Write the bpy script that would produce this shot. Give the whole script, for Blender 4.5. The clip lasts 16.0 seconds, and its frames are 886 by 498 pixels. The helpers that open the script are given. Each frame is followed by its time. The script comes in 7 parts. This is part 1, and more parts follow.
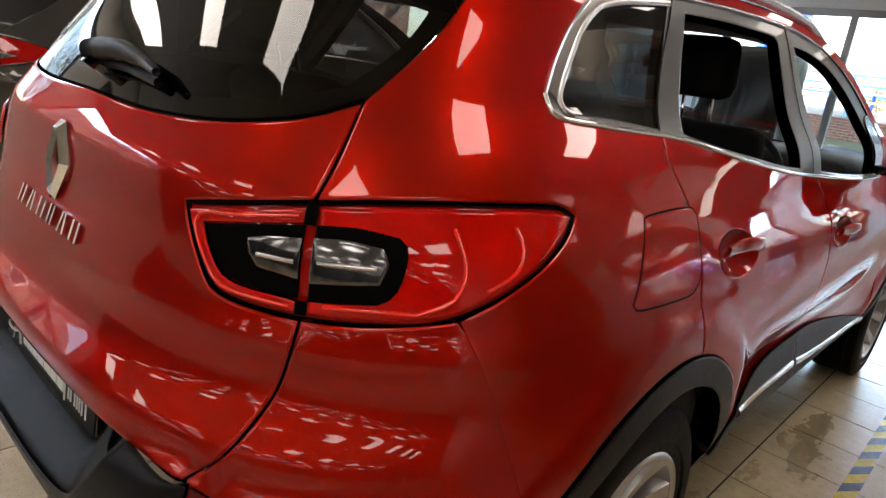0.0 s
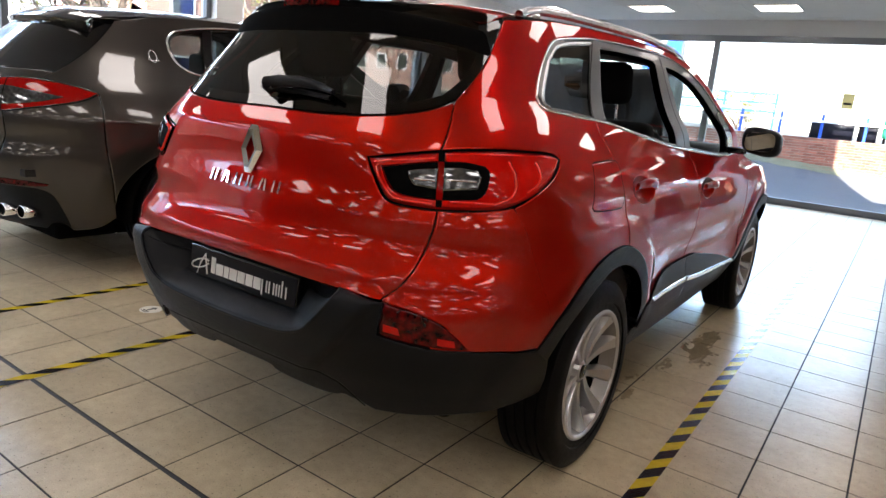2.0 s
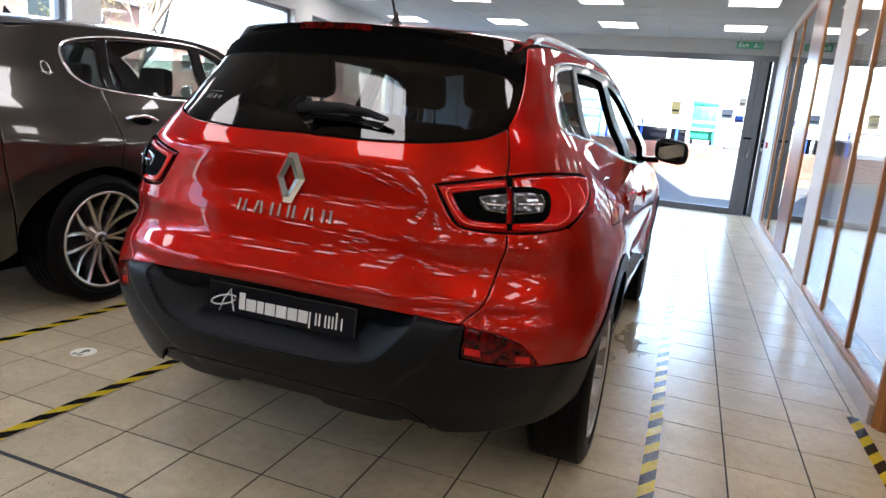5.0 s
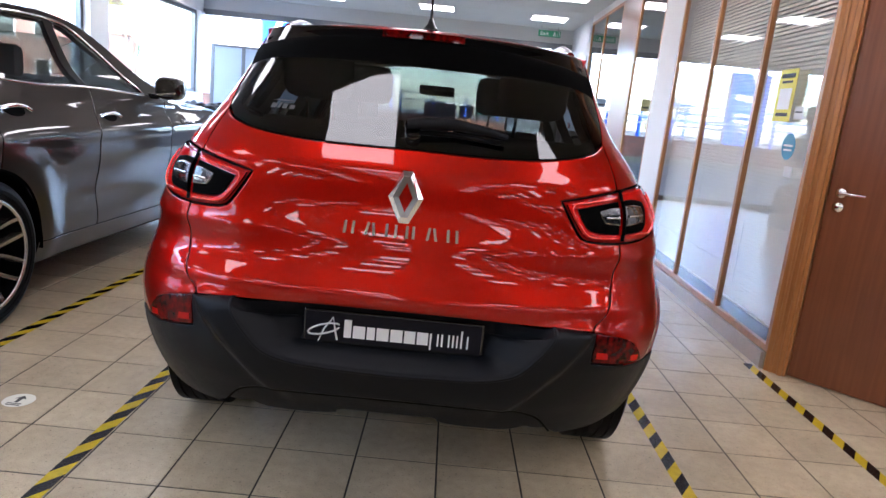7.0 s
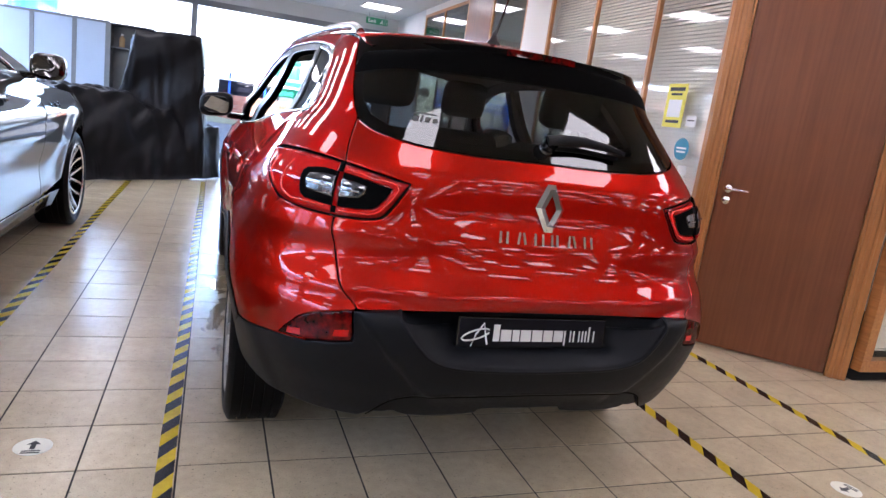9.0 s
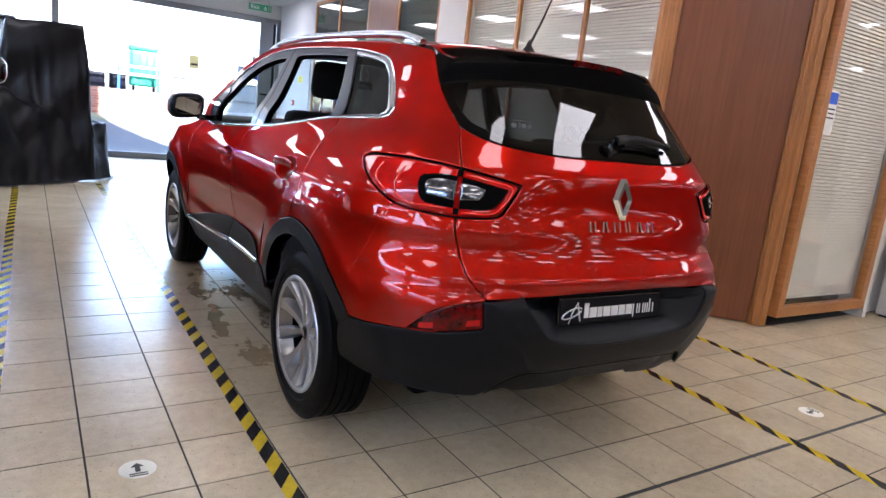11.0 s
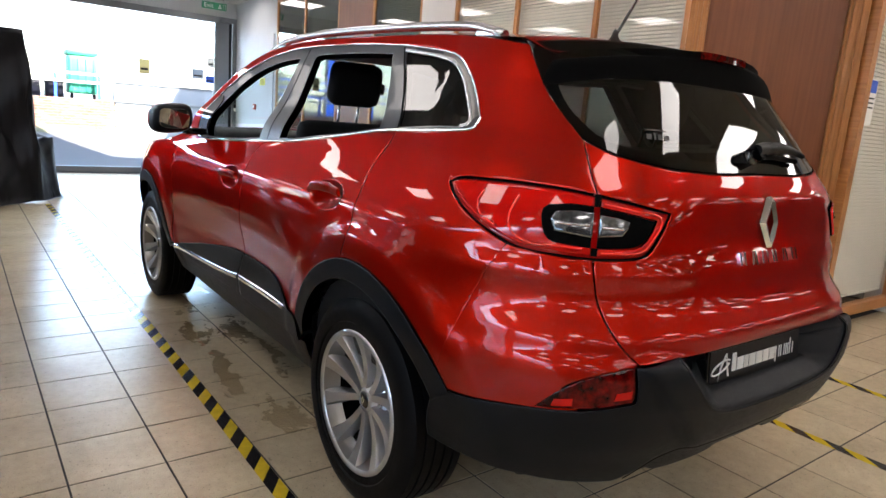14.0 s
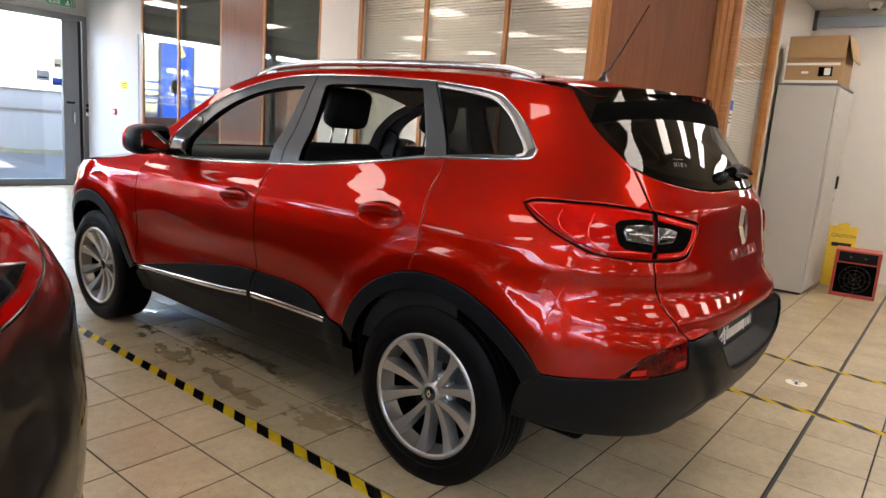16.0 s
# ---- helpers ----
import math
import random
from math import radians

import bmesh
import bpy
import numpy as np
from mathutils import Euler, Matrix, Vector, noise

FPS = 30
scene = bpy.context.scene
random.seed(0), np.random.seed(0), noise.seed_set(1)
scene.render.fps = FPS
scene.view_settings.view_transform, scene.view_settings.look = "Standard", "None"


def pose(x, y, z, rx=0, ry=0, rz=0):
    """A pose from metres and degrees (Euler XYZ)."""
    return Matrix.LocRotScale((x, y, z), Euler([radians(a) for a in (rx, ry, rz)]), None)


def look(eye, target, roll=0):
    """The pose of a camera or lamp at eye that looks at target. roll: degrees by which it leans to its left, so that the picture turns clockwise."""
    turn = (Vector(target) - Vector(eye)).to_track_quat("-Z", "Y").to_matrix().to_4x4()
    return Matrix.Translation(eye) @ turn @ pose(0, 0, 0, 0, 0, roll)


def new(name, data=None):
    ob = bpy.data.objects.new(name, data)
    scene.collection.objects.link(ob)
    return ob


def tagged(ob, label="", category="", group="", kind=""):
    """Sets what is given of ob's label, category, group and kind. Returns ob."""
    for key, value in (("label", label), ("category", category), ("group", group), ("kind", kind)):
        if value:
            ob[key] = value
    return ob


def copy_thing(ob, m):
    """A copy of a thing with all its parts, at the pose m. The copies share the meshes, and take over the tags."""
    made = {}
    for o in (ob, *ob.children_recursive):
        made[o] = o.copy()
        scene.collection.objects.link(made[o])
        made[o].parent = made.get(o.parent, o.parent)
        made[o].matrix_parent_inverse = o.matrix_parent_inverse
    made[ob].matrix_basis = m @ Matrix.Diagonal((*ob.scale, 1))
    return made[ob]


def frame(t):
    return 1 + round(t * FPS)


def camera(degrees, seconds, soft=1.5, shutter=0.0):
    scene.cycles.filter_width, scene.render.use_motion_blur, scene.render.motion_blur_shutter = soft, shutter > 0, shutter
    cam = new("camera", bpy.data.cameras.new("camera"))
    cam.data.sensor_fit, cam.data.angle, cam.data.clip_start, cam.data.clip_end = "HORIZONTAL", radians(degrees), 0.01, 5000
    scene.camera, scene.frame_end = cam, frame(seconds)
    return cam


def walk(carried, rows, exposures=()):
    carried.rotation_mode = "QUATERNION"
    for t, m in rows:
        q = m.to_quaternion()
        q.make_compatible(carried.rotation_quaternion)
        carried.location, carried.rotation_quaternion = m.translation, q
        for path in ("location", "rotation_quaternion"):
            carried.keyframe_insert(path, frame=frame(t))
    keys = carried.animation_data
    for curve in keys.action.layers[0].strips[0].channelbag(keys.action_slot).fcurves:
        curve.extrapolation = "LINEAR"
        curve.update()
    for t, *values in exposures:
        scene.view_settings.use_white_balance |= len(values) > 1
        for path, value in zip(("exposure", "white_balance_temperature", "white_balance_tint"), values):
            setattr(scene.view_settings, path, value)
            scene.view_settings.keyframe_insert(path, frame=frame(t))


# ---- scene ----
cam = camera(68.8, 16.0)
EXPOSURES = [(0.0, 3.08, 6800, 16), (1.5, 3.06, 6500, 17), (3.5, 3.14, 6150, 17), (5.0, 3.24, 5950, 16), (7.5, 3.45, 5700, 22), (9.0, 3.52, 5700, 24), (12.5, 3.29, 5950, 17), (14.0, 3.25, 6350, 16), (16.0, 3.32, 6900, 17)]
PATH = [
    (0, (1.301, -1.174, 1.301), (0.022, 0.255, 0.732), 7.6),
    (0.5, (1.341, -1.442, 1.285), (0.128, 0.058, 0.757), 6.6),
    (1, (1.403, -1.691, 1.277), (0.228, -0.149, 0.785), 6.0),
    (1.5, (1.537, -1.909, 1.244), (0.402, -0.333, 0.766), 5.5),
    (2, (1.611, -2.076, 1.232), (0.511, -0.469, 0.779), 5.2),
    (2.5, (1.625, -2.21, 1.223), (0.563, -0.572, 0.786), 4.9),
    (3, (1.641, -2.314, 1.227), (0.603, -0.656, 0.813), 4.6),
    (3.5, (1.608, -2.359, 1.23), (0.599, -0.682, 0.821), 4.3),
    (4, (1.499, -2.351, 1.234), (0.549, -0.638, 0.831), 4.2),
    (4.5, (1.269, -2.353, 1.234), (0.438, -0.58, 0.83), 4.4),
    (5, (1.077, -2.408, 1.242), (0.408, -0.566, 0.843), 4.9),
    (5.2, (0.96, -2.361, 1.247), (0.368, -0.495, 0.837), 4.4),
    (7.3, (-0.046, -2.63, 1.282), (0.054, -0.675, 0.871), 6.5),
    (7.5, (-0.155, -2.637, 1.256), (0.0, -0.684, 0.853), 6.9),
    (8, (-0.43, -2.598, 1.236), (-0.116, -0.663, 0.838), 7.1),
    (8.5, (-0.699, -2.544, 1.245), (-0.194, -0.65, 0.847), 7.7),
    (9, (-0.985, -2.534, 1.258), (-0.293, -0.699, 0.864), 7.9),
    (9.2, (-1.07, -2.503, 1.249), (-0.327, -0.688, 0.859), 7.9),
    (11.3, (-1.823, -2.374, 1.238), (-0.72, -0.753, 0.846), 6.2),
    (11.5, (-1.836, -2.375, 1.231), (-0.722, -0.761, 0.84), 6.1),
    (12, (-1.852, -2.375, 1.227), (-0.72, -0.774, 0.834), 5.7),
    (12.5, (-1.844, -2.337, 1.224), (-0.701, -0.744, 0.83), 5.5),
    (13, (-1.813, -2.204, 1.224), (-0.661, -0.617, 0.831), 5.1),
    (13.5, (-1.776, -1.943, 1.252), (-0.613, -0.363, 0.862), 4.8),
    (14, (-1.869, -1.699, 1.245), (-0.672, -0.145, 0.857), 4.5),
    (14.5, (-2.052, -1.55, 1.264), (-0.805, -0.031, 0.889), 4.4),
    (15, (-2.239, -1.512, 1.287), (-0.905, -0.067, 0.922), 4.4),
    (15.5, (-2.457, -1.417, 1.291), (-0.998, -0.097, 0.934), 4.4),
    (16, (-2.635, -1.41, 1.296), (-1.081, -0.202, 0.941), 4.3),
]
TURN = pose(0, 0, 0, 0, 0, 1.0)  # the red car stands one degree askew to the building
walk(cam, [(t, TURN @ look(eye, target, roll)) for t, eye, target, roll in PATH], EXPOSURES)

# ---- world, sun and exposure ----
world = bpy.data.worlds.new("sky")
scene.world = world
world.use_nodes = True
wn = world.node_tree
sky = wn.nodes.new("ShaderNodeTexSky")
sky.sky_type, sky.sun_disc, sky.sun_elevation, sky.sun_rotation = "NISHITA", False, radians(36), radians(162.5)
wn.nodes["Background"].inputs["Strength"].default_value = 0.15
wn.links.new(sky.outputs[0], wn.nodes["Background"].inputs[0])
sun = new("sun", bpy.data.lights.new("sun", "SUN"))
sun.data.energy, sun.data.angle, sun.data.color = 4.8, radians(0.5), (1.0, 0.94, 0.85)
sun.matrix_world = look((0, 0, 30), (-6.84, 21.75, 30 - 22.8 * math.tan(radians(36))))
LAMP_GLOW = 1.15


def daylight_fill(name, at, target, wide, high, watts):
    """An added area lamp outside a window's head, boosting the sky's light."""
    d = bpy.data.lights.new(name, "AREA")
    d.shape, d.size, d.size_y, d.energy, d.color = "RECTANGLE", wide, high, watts, (0.62, 0.80, 1.0)
    ob = new(name, d)
    ob.matrix_world = look(at, target)
    return ob


daylight_fill("daylight_fill_front", (-1.7, 10.9, 3.0), (-1.7, 5.0, 0.0), 6.6, 0.9, 70)
for y0, y1, watts in ((-5.0, -2.0, 14), (-1.7, 2.42, 22), (2.76, 6.15, 30), (6.6, 9.8, 32)):
    daylight_fill("daylight_fill_side", (-5.75, (y0 + y1) / 2, 2.95), (-1.5, (y0 + y1) / 2, 0.6), y1 - y0, 0.8, watts)


# ---- materials ----
def material(name, colour, rough=0.5, metal=0.0, coat=0.0, grain=0.0, scale=40.0, bump=0.0, bump_scale=200.0, tint=None, spec=0.5, vary=0.0, place=False, edge=None, coat_ior=1.5):
    """A principled surface with colour variation at two scales and fine relief."""
    m = bpy.data.materials.new(name)
    m.use_nodes = True
    nt = m.node_tree
    b = nt.nodes["Principled BSDF"]
    b.inputs["Base Color"].default_value = (*colour, 1)
    b.inputs["Roughness"].default_value = rough
    b.inputs["Metallic"].default_value = metal
    b.inputs["Coat Weight"].default_value = coat
    b.inputs["Coat Roughness"].default_value = 0.02
    b.inputs["Coat IOR"].default_value = coat_ior
    b.inputs["Specular IOR Level"].default_value = spec
    if edge:
        b.inputs["Specular Tint"].default_value = (*edge, 1)
    co = nt.nodes.new("ShaderNodeTexCoord")
    if grain:
        n1, n2 = nt.nodes.new("ShaderNodeTexNoise"), nt.nodes.new("ShaderNodeTexNoise")
        n1.inputs["Scale"].default_value, n2.inputs["Scale"].default_value = scale, scale * 0.11
        n1.inputs["Detail"].default_value = 5
        mix = nt.nodes.new("ShaderNodeMix")
        mix.data_type = "RGBA"
        mix.inputs[6].default_value = (*colour, 1)
        mix.inputs[7].default_value = (*(tint or tuple(c * 0.5 for c in colour)), 1)
        add = nt.nodes.new("ShaderNodeMath")
        add.operation = "MULTIPLY_ADD"
        nt.links.new(n1.outputs[0], add.inputs[0])
        add.inputs[1].default_value = grain
        mul = nt.nodes.new("ShaderNodeMath")
        mul.operation = "MULTIPLY"
        nt.links.new(n2.outputs[0], mul.inputs[0])
        mul.inputs[1].default_value = grain * 0.8
        nt.links.new(mul.outputs[0], add.inputs[2])
        geo = nt.nodes.new("ShaderNodeNewGeometry")
        for n in (n1, n2):
            nt.links.new(geo.outputs["Position"] if place else co.outputs["Object"], n.inputs["Vector"])
        nt.links.new(add.outputs[0], mix.inputs[0])
        src = mix.outputs[2]
        if vary:
            info = nt.nodes.new("ShaderNodeObjectInfo")
            hsv = nt.nodes.new("ShaderNodeHueSaturation")
            mr = nt.nodes.new("ShaderNodeMapRange")
            mr.inputs[3].default_value, mr.inputs[4].default_value = 1 - vary, 1 + vary
            nt.links.new(info.outputs["Random"], mr.inputs[0])
            nt.links.new(mr.outputs[0], hsv.inputs["Value"])
            nt.links.new(src, hsv.inputs["Color"])
            src = hsv.outputs[0]
        nt.links.new(src, b.inputs["Base Color"])
        rr = nt.nodes.new("ShaderNodeMapRange")
        rr.inputs[3].default_value, rr.inputs[4].default_value = rough * 0.8, min(1, rough * 1.25)
        nt.links.new(n1.outputs[0], rr.inputs[0])
        nt.links.new(rr.outputs[0], b.inputs["Roughness"])
    if bump:
        nb, bp = nt.nodes.new("ShaderNodeTexNoise"), nt.nodes.new("ShaderNodeBump")
        nb.inputs["Scale"].default_value = bump_scale
        bp.inputs["Strength"].default_value, bp.inputs["Distance"].default_value = bump, 0.002
        nt.links.new(co.outputs["Object"], nb.inputs["Vector"])
        nt.links.new(nb.outputs[0], bp.inputs["Height"])
        nt.links.new(bp.outputs[0], b.inputs["Normal"])
    return m


def glass_material(name, tint, gloss=1.0, rough=0.0):
    """Thin pane: tinted see-through with Fresnel reflection."""
    m = bpy.data.materials.new(name)
    m.use_nodes = True
    nt = m.node_tree
    nt.nodes.remove(nt.nodes["Principled BSDF"])
    t, g, f, mx, pw, sc = (nt.nodes.new("ShaderNode" + k) for k in ("BsdfTransparent", "BsdfGlossy", "LayerWeight", "MixShader", "Math", "Math"))
    t.inputs[0].default_value = (*tint, 1)
    g.inputs["Roughness"].default_value = rough
    f.inputs[0].default_value = 0.5
    pw.operation, pw.inputs[1].default_value = "POWER", 4.0
    sc.operation, sc.use_clamp = "MULTIPLY_ADD", True
    sc.inputs[1].default_value, sc.inputs[2].default_value = 0.9 * gloss, 0.055 * gloss
    nt.links.new(f.outputs["Facing"], pw.inputs[0])
    nt.links.new(pw.outputs[0], sc.inputs[0])
    nt.links.new(sc.outputs[0], mx.inputs[0])
    nt.links.new(t.outputs[0], mx.inputs[1])
    nt.links.new(g.outputs[0], mx.inputs[2])
    nt.links.new(mx.outputs[0], nt.nodes["Material Output"].inputs[0])
    return m


def glow_material(name, colour, strength):
    m = bpy.data.materials.new(name)
    m.use_nodes = True
    b = m.node_tree.nodes["Principled BSDF"]
    b.inputs["Base Color"].default_value = (*colour, 1)
    b.inputs["Emission Color"].default_value = (*colour, 1)
    b.inputs["Emission Strength"].default_value = strength
    return m


def wood_material(name, dark, light, scale=1.0, axis=2, rough=0.35):
    """Straight-grained veneer, the grain running along one axis."""
    m = bpy.data.materials.new(name)
    m.use_nodes = True
    nt = m.node_tree
    b = nt.nodes["Principled BSDF"]
    b.inputs["Roughness"].default_value = rough
    co, mp, n1, n2, ramp = (nt.nodes.new("ShaderNode" + k) for k in ("TexCoord", "Mapping", "TexNoise", "TexNoise", "ValToRGB"))
    stretch = [60 * scale] * 3
    stretch[axis] = 2.2 * scale
    mp.inputs["Scale"].default_value = stretch
    nt.links.new(co.outputs["Object"], mp.inputs[0])
    nt.links.new(mp.outputs[0], n1.inputs["Vector"])
    nt.links.new(co.outputs["Object"], n2.inputs["Vector"])
    n1.inputs["Scale"].default_value, n1.inputs["Detail"].default_value = 1.0, 6
    n2.inputs["Scale"].default_value = 3.0
    mx = nt.nodes.new("ShaderNodeMath")
    mx.operation = "MULTIPLY_ADD"
    mx.inputs[1].default_value = 0.45
    nt.links.new(n2.outputs[0], mx.inputs[0])
    nt.links.new(n1.outputs[0], mx.inputs[2])
    ramp.color_ramp.elements[0].position, ramp.color_ramp.elements[0].color = 0.45, (*dark, 1)
    ramp.color_ramp.elements[1].position, ramp.color_ramp.elements[1].color = 0.95, (*light, 1)
    nt.links.new(mx.outputs[0], ramp.inputs[0])
    nt.links.new(ramp.outputs[0], b.inputs["Base Color"])
    bp = nt.nodes.new("ShaderNodeBump")
    bp.inputs["Strength"].default_value, bp.inputs["Distance"].default_value = 0.15, 0.001
    nt.links.new(n1.outputs[0], bp.inputs["Height"])
    nt.links.new(bp.outputs[0], b.inputs["Normal"])
    return m


def stripe_material(name, a, b_col, pitch, slant=1.0, rough=0.4):
    """Hazard tape: slanted bands along y, worn by specks."""
    m = bpy.data.materials.new(name)
    m.use_nodes = True
    nt = m.node_tree
    b = nt.nodes["Principled BSDF"]
    b.inputs["Roughness"].default_value = rough
    co, sep, ma, fr, gt, mix, n = (nt.nodes.new("ShaderNode" + k) for k in ("TexCoord", "SeparateXYZ", "Math", "Math", "Math", "Mix", "TexNoise"))
    nt.links.new(co.outputs["Object"], sep.inputs[0])
    ma.operation, ma.inputs[1].default_value = "MULTIPLY_ADD", slant
    nt.links.new(sep.outputs[0], ma.inputs[0])
    nt.links.new(sep.outputs[1], ma.inputs[2])
    sc = nt.nodes.new("ShaderNodeMath")
    sc.operation, sc.inputs[1].default_value = "DIVIDE", pitch
    nt.links.new(ma.outputs[0], sc.inputs[0])
    fr.operation = "FRACT"
    nt.links.new(sc.outputs[0], fr.inputs[0])
    gt.operation, gt.inputs[1].default_value = "GREATER_THAN", 0.5
    nt.links.new(fr.outputs[0], gt.inputs[0])
    mix.data_type = "RGBA"
    mix.inputs[6].default_value, mix.inputs[7].default_value = (*a, 1), (*b_col, 1)
    nt.links.new(gt.outputs[0], mix.inputs[0])
    n.inputs["Scale"].default_value, n.inputs["Detail"].default_value = 30, 8
    nt.links.new(co.outputs["Object"], n.inputs["Vector"])
    dirt = nt.nodes.new("ShaderNodeMix")
    dirt.data_type, dirt.blend_type, dirt.inputs[0].default_value = "RGBA", "MULTIPLY", 0.5
    nt.links.new(mix.outputs[2], dirt.inputs[6])
    nt.links.new(n.outputs[0], dirt.inputs[7])
    nt.links.new(dirt.outputs[2], b.inputs["Base Color"])
    return m


def tile_material(name):
    """Cream stone tile: faint clouds, fine grain, dark pits and a satin polish."""
    m = bpy.data.materials.new(name)
    m.use_nodes = True
    nt = m.node_tree
    b = nt.nodes["Principled BSDF"]
    geo, info = nt.nodes.new("ShaderNodeNewGeometry"), nt.nodes.new("ShaderNodeObjectInfo")

    def noise_tex(scale, detail):
        n = nt.nodes.new("ShaderNodeTexNoise")
        n.inputs["Scale"].default_value, n.inputs["Detail"].default_value = scale, detail
        nt.links.new(geo.outputs["Position"], n.inputs["Vector"])
        return n.outputs[0]

    def span(src, a, b_, lo, hi):
        r = nt.nodes.new("ShaderNodeMapRange")
        for k, v in enumerate((a, b_, lo, hi)):
            r.inputs[k + 1].default_value = v
        nt.links.new(src, r.inputs[0])
        return r.outputs[0]

    def times(p, q):
        t = nt.nodes.new("ShaderNodeMath")
        t.operation = "MULTIPLY"
        nt.links.new(p, t.inputs[0])
        nt.links.new(q, t.inputs[1])
        return t.outputs[0]
    cloud = span(noise_tex(3.5, 3), 0.3, 0.7, 0.89, 1.08)
    patch = span(noise_tex(26, 6), 0.35, 0.75, 1.05, 0.90)
    grain = span(noise_tex(260, 3), 0.3, 0.7, 0.86, 1.12)
    pits = span(noise_tex(110, 3), 0.62, 0.72, 1.0, 0.45)
    each = span(info.outputs["Random"], 0, 1, 0.94, 1.05)
    hsv = nt.nodes.new("ShaderNodeHueSaturation")
    hsv.inputs["Color"].default_value = (0.455, 0.372, 0.245, 1)
    nt.links.new(times(times(times(cloud, patch), times(grain, pits)), each), hsv.inputs["Value"])
    nt.links.new(hsv.outputs[0], b.inputs["Base Color"])
    nt.links.new(span(noise_tex(40, 4), 0.3, 0.7, 0.245, 0.27), b.inputs["Roughness"])
    bp = nt.nodes.new("ShaderNodeBump")
    bp.inputs["Strength"].default_value, bp.inputs["Distance"].default_value = 0.03, 0.002
    nt.links.new(noise_tex(90, 4), bp.inputs["Height"])
    nt.links.new(bp.outputs[0], b.inputs["Normal"])
    return m


def brick_material(name):
    m = bpy.data.materials.new(name)
    m.use_nodes = True
    nt = m.node_tree
    br, co, mp = (nt.nodes.new("ShaderNode" + k) for k in ("TexBrick", "TexCoord", "Mapping"))
    mp.inputs["Rotation"].default_value = (radians(90), 0, 0)
    nt.links.new(co.outputs["Object"], mp.inputs[0])
    nt.links.new(mp.outputs[0], br.inputs[0])
    br.inputs["Color1"].default_value, br.inputs["Color2"].default_value, br.inputs["Mortar"].default_value = (0.32, 0.12, 0.08, 1), (0.22, 0.09, 0.06, 1), (0.4, 0.36, 0.3, 1)
    br.inputs["Scale"].default_value, br.inputs["Brick Width"].default_value, br.inputs["Row Height"].default_value = 1.0, 0.225, 0.075
    br.inputs["Mortar Size"].default_value = 0.008
    nt.links.new(br.outputs[0], nt.nodes["Principled BSDF"].inputs["Base Color"])
    nt.nodes["Principled BSDF"].inputs["Roughness"].default_value = 0.9
    return m


RED = material("red_paint", (0.32, 0.0050, 0.0012), 0.37, 0.75, 0.85, 0.14, 900, tint=(0.52, 0.014, 0.0014), spec=0.0, edge=(0.5, 0.025, 0.005), coat_ior=1.43)
GREY = material("dark_grey_paint", (0.055, 0.049, 0.044), 0.33, 0.8, 1.0, 0.1, 900, spec=0.0, edge=(0.46, 0.44, 0.43))
# base tinted blue to carry the side windows' light on the plastic
BLACKP = material("textured_black_plastic", (0.0036, 0.0045, 0.0064), 0.40, 0, 0, 0.25, 60, 0.25, 700, spec=0.16)
GLOSSB = material("gloss_black", (0.003, 0.003, 0.0035), 0.10, 0, 0.6)
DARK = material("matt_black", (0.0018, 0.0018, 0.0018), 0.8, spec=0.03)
RUBBER = material("tyre_rubber", (0.0032, 0.0032, 0.0036), 0.5, 0, 0, 0.3, 50, 0.2, 400, spec=0.09)
ALLOY = material("silver_alloy", (0.47, 0.47, 0.48), 0.30, 0.85, 0.7, 0.08, 700)
DARKALLOY = material("machined_alloy", (0.5, 0.46, 0.42), 0.25, 0.9)
# mirror colour darkened so that bright floor and hall reflect dimly
MIRROR = material("darkened_mirror", (0.36, 0.36, 0.37), 0.02, 1.0)
CHROME = material("chrome", (0.85, 0.85, 0.86), 0.06, 1.0)
SATIN = material("satin_silver", (0.55, 0.55, 0.56), 0.25, 0.9)
SATIND = material("dark_satin_metal", (0.20, 0.19, 0.18), 0.3, 0.9)
GREYWALL = material("unseen_wall_charcoal", (0.065, 0.065, 0.07), 0.8, 0, 0, 0.1, 5)
PILLAR = material("satin_grey_black_film", (0.035, 0.038, 0.042), 0.35, 0, 0.2)
LENS = material("red_lamp_lens", (0.80, 0.008, 0.003), 0.2, 0, 0.7, 0.75, 16, tint=(0.30, 0.002, 0.001), spec=0.0)
LENSM = material("smoked_red_lens", (0.36, 0.003, 0.002), 0.15, 0, 0.7, 0.3, 50, spec=0.0)
LENSB = material("bright_red_guide", (0.8, 0.02, 0.01), 0.18, 0, 1.0)
# mottled red and near black to imitate glints in the reflectors
LENSD = material("dark_red_lens", (0.34, 0.002, 0.002), 0.16, 0, 0.4, 0.95, 55, 0.3, 60, tint=(0.015, 0.0003, 0.0003), spec=0.0)
CLEAR = material("clear_lamp_reflector", (0.38, 0.40, 0.43), 0.10, 0.9, 1.0, 0.9, 60, tint=(0.012, 0.012, 0.014))
FABRIC = material("dark_seat_fabric", (0.012, 0.012, 0.013), 0.85, 0, 0, 0.4, 150, 0.3, 600, spec=0.15)
TRIM = material("dark_interior_trim", (0.02, 0.02, 0.021), 0.6, 0, 0, 0.2, 80, spec=0.15)
HEADLINER = material("pale_headliner", (0.32, 0.31, 0.3), 0.9, 0, 0, 0.1, 100)
PRIVACY = glass_material("privacy_glass", (0.09, 0.10, 0.10), 0.85)
QUARTER = glass_material("dark_quarter_glass", (0.045, 0.05, 0.05), 0.9)
CARGLASS = glass_material("car_glass", (0.72, 0.78, 0.75), 1.0)
TINTED = glass_material("tinted_car_glass", (0.32, 0.36, 0.36), 1.1)
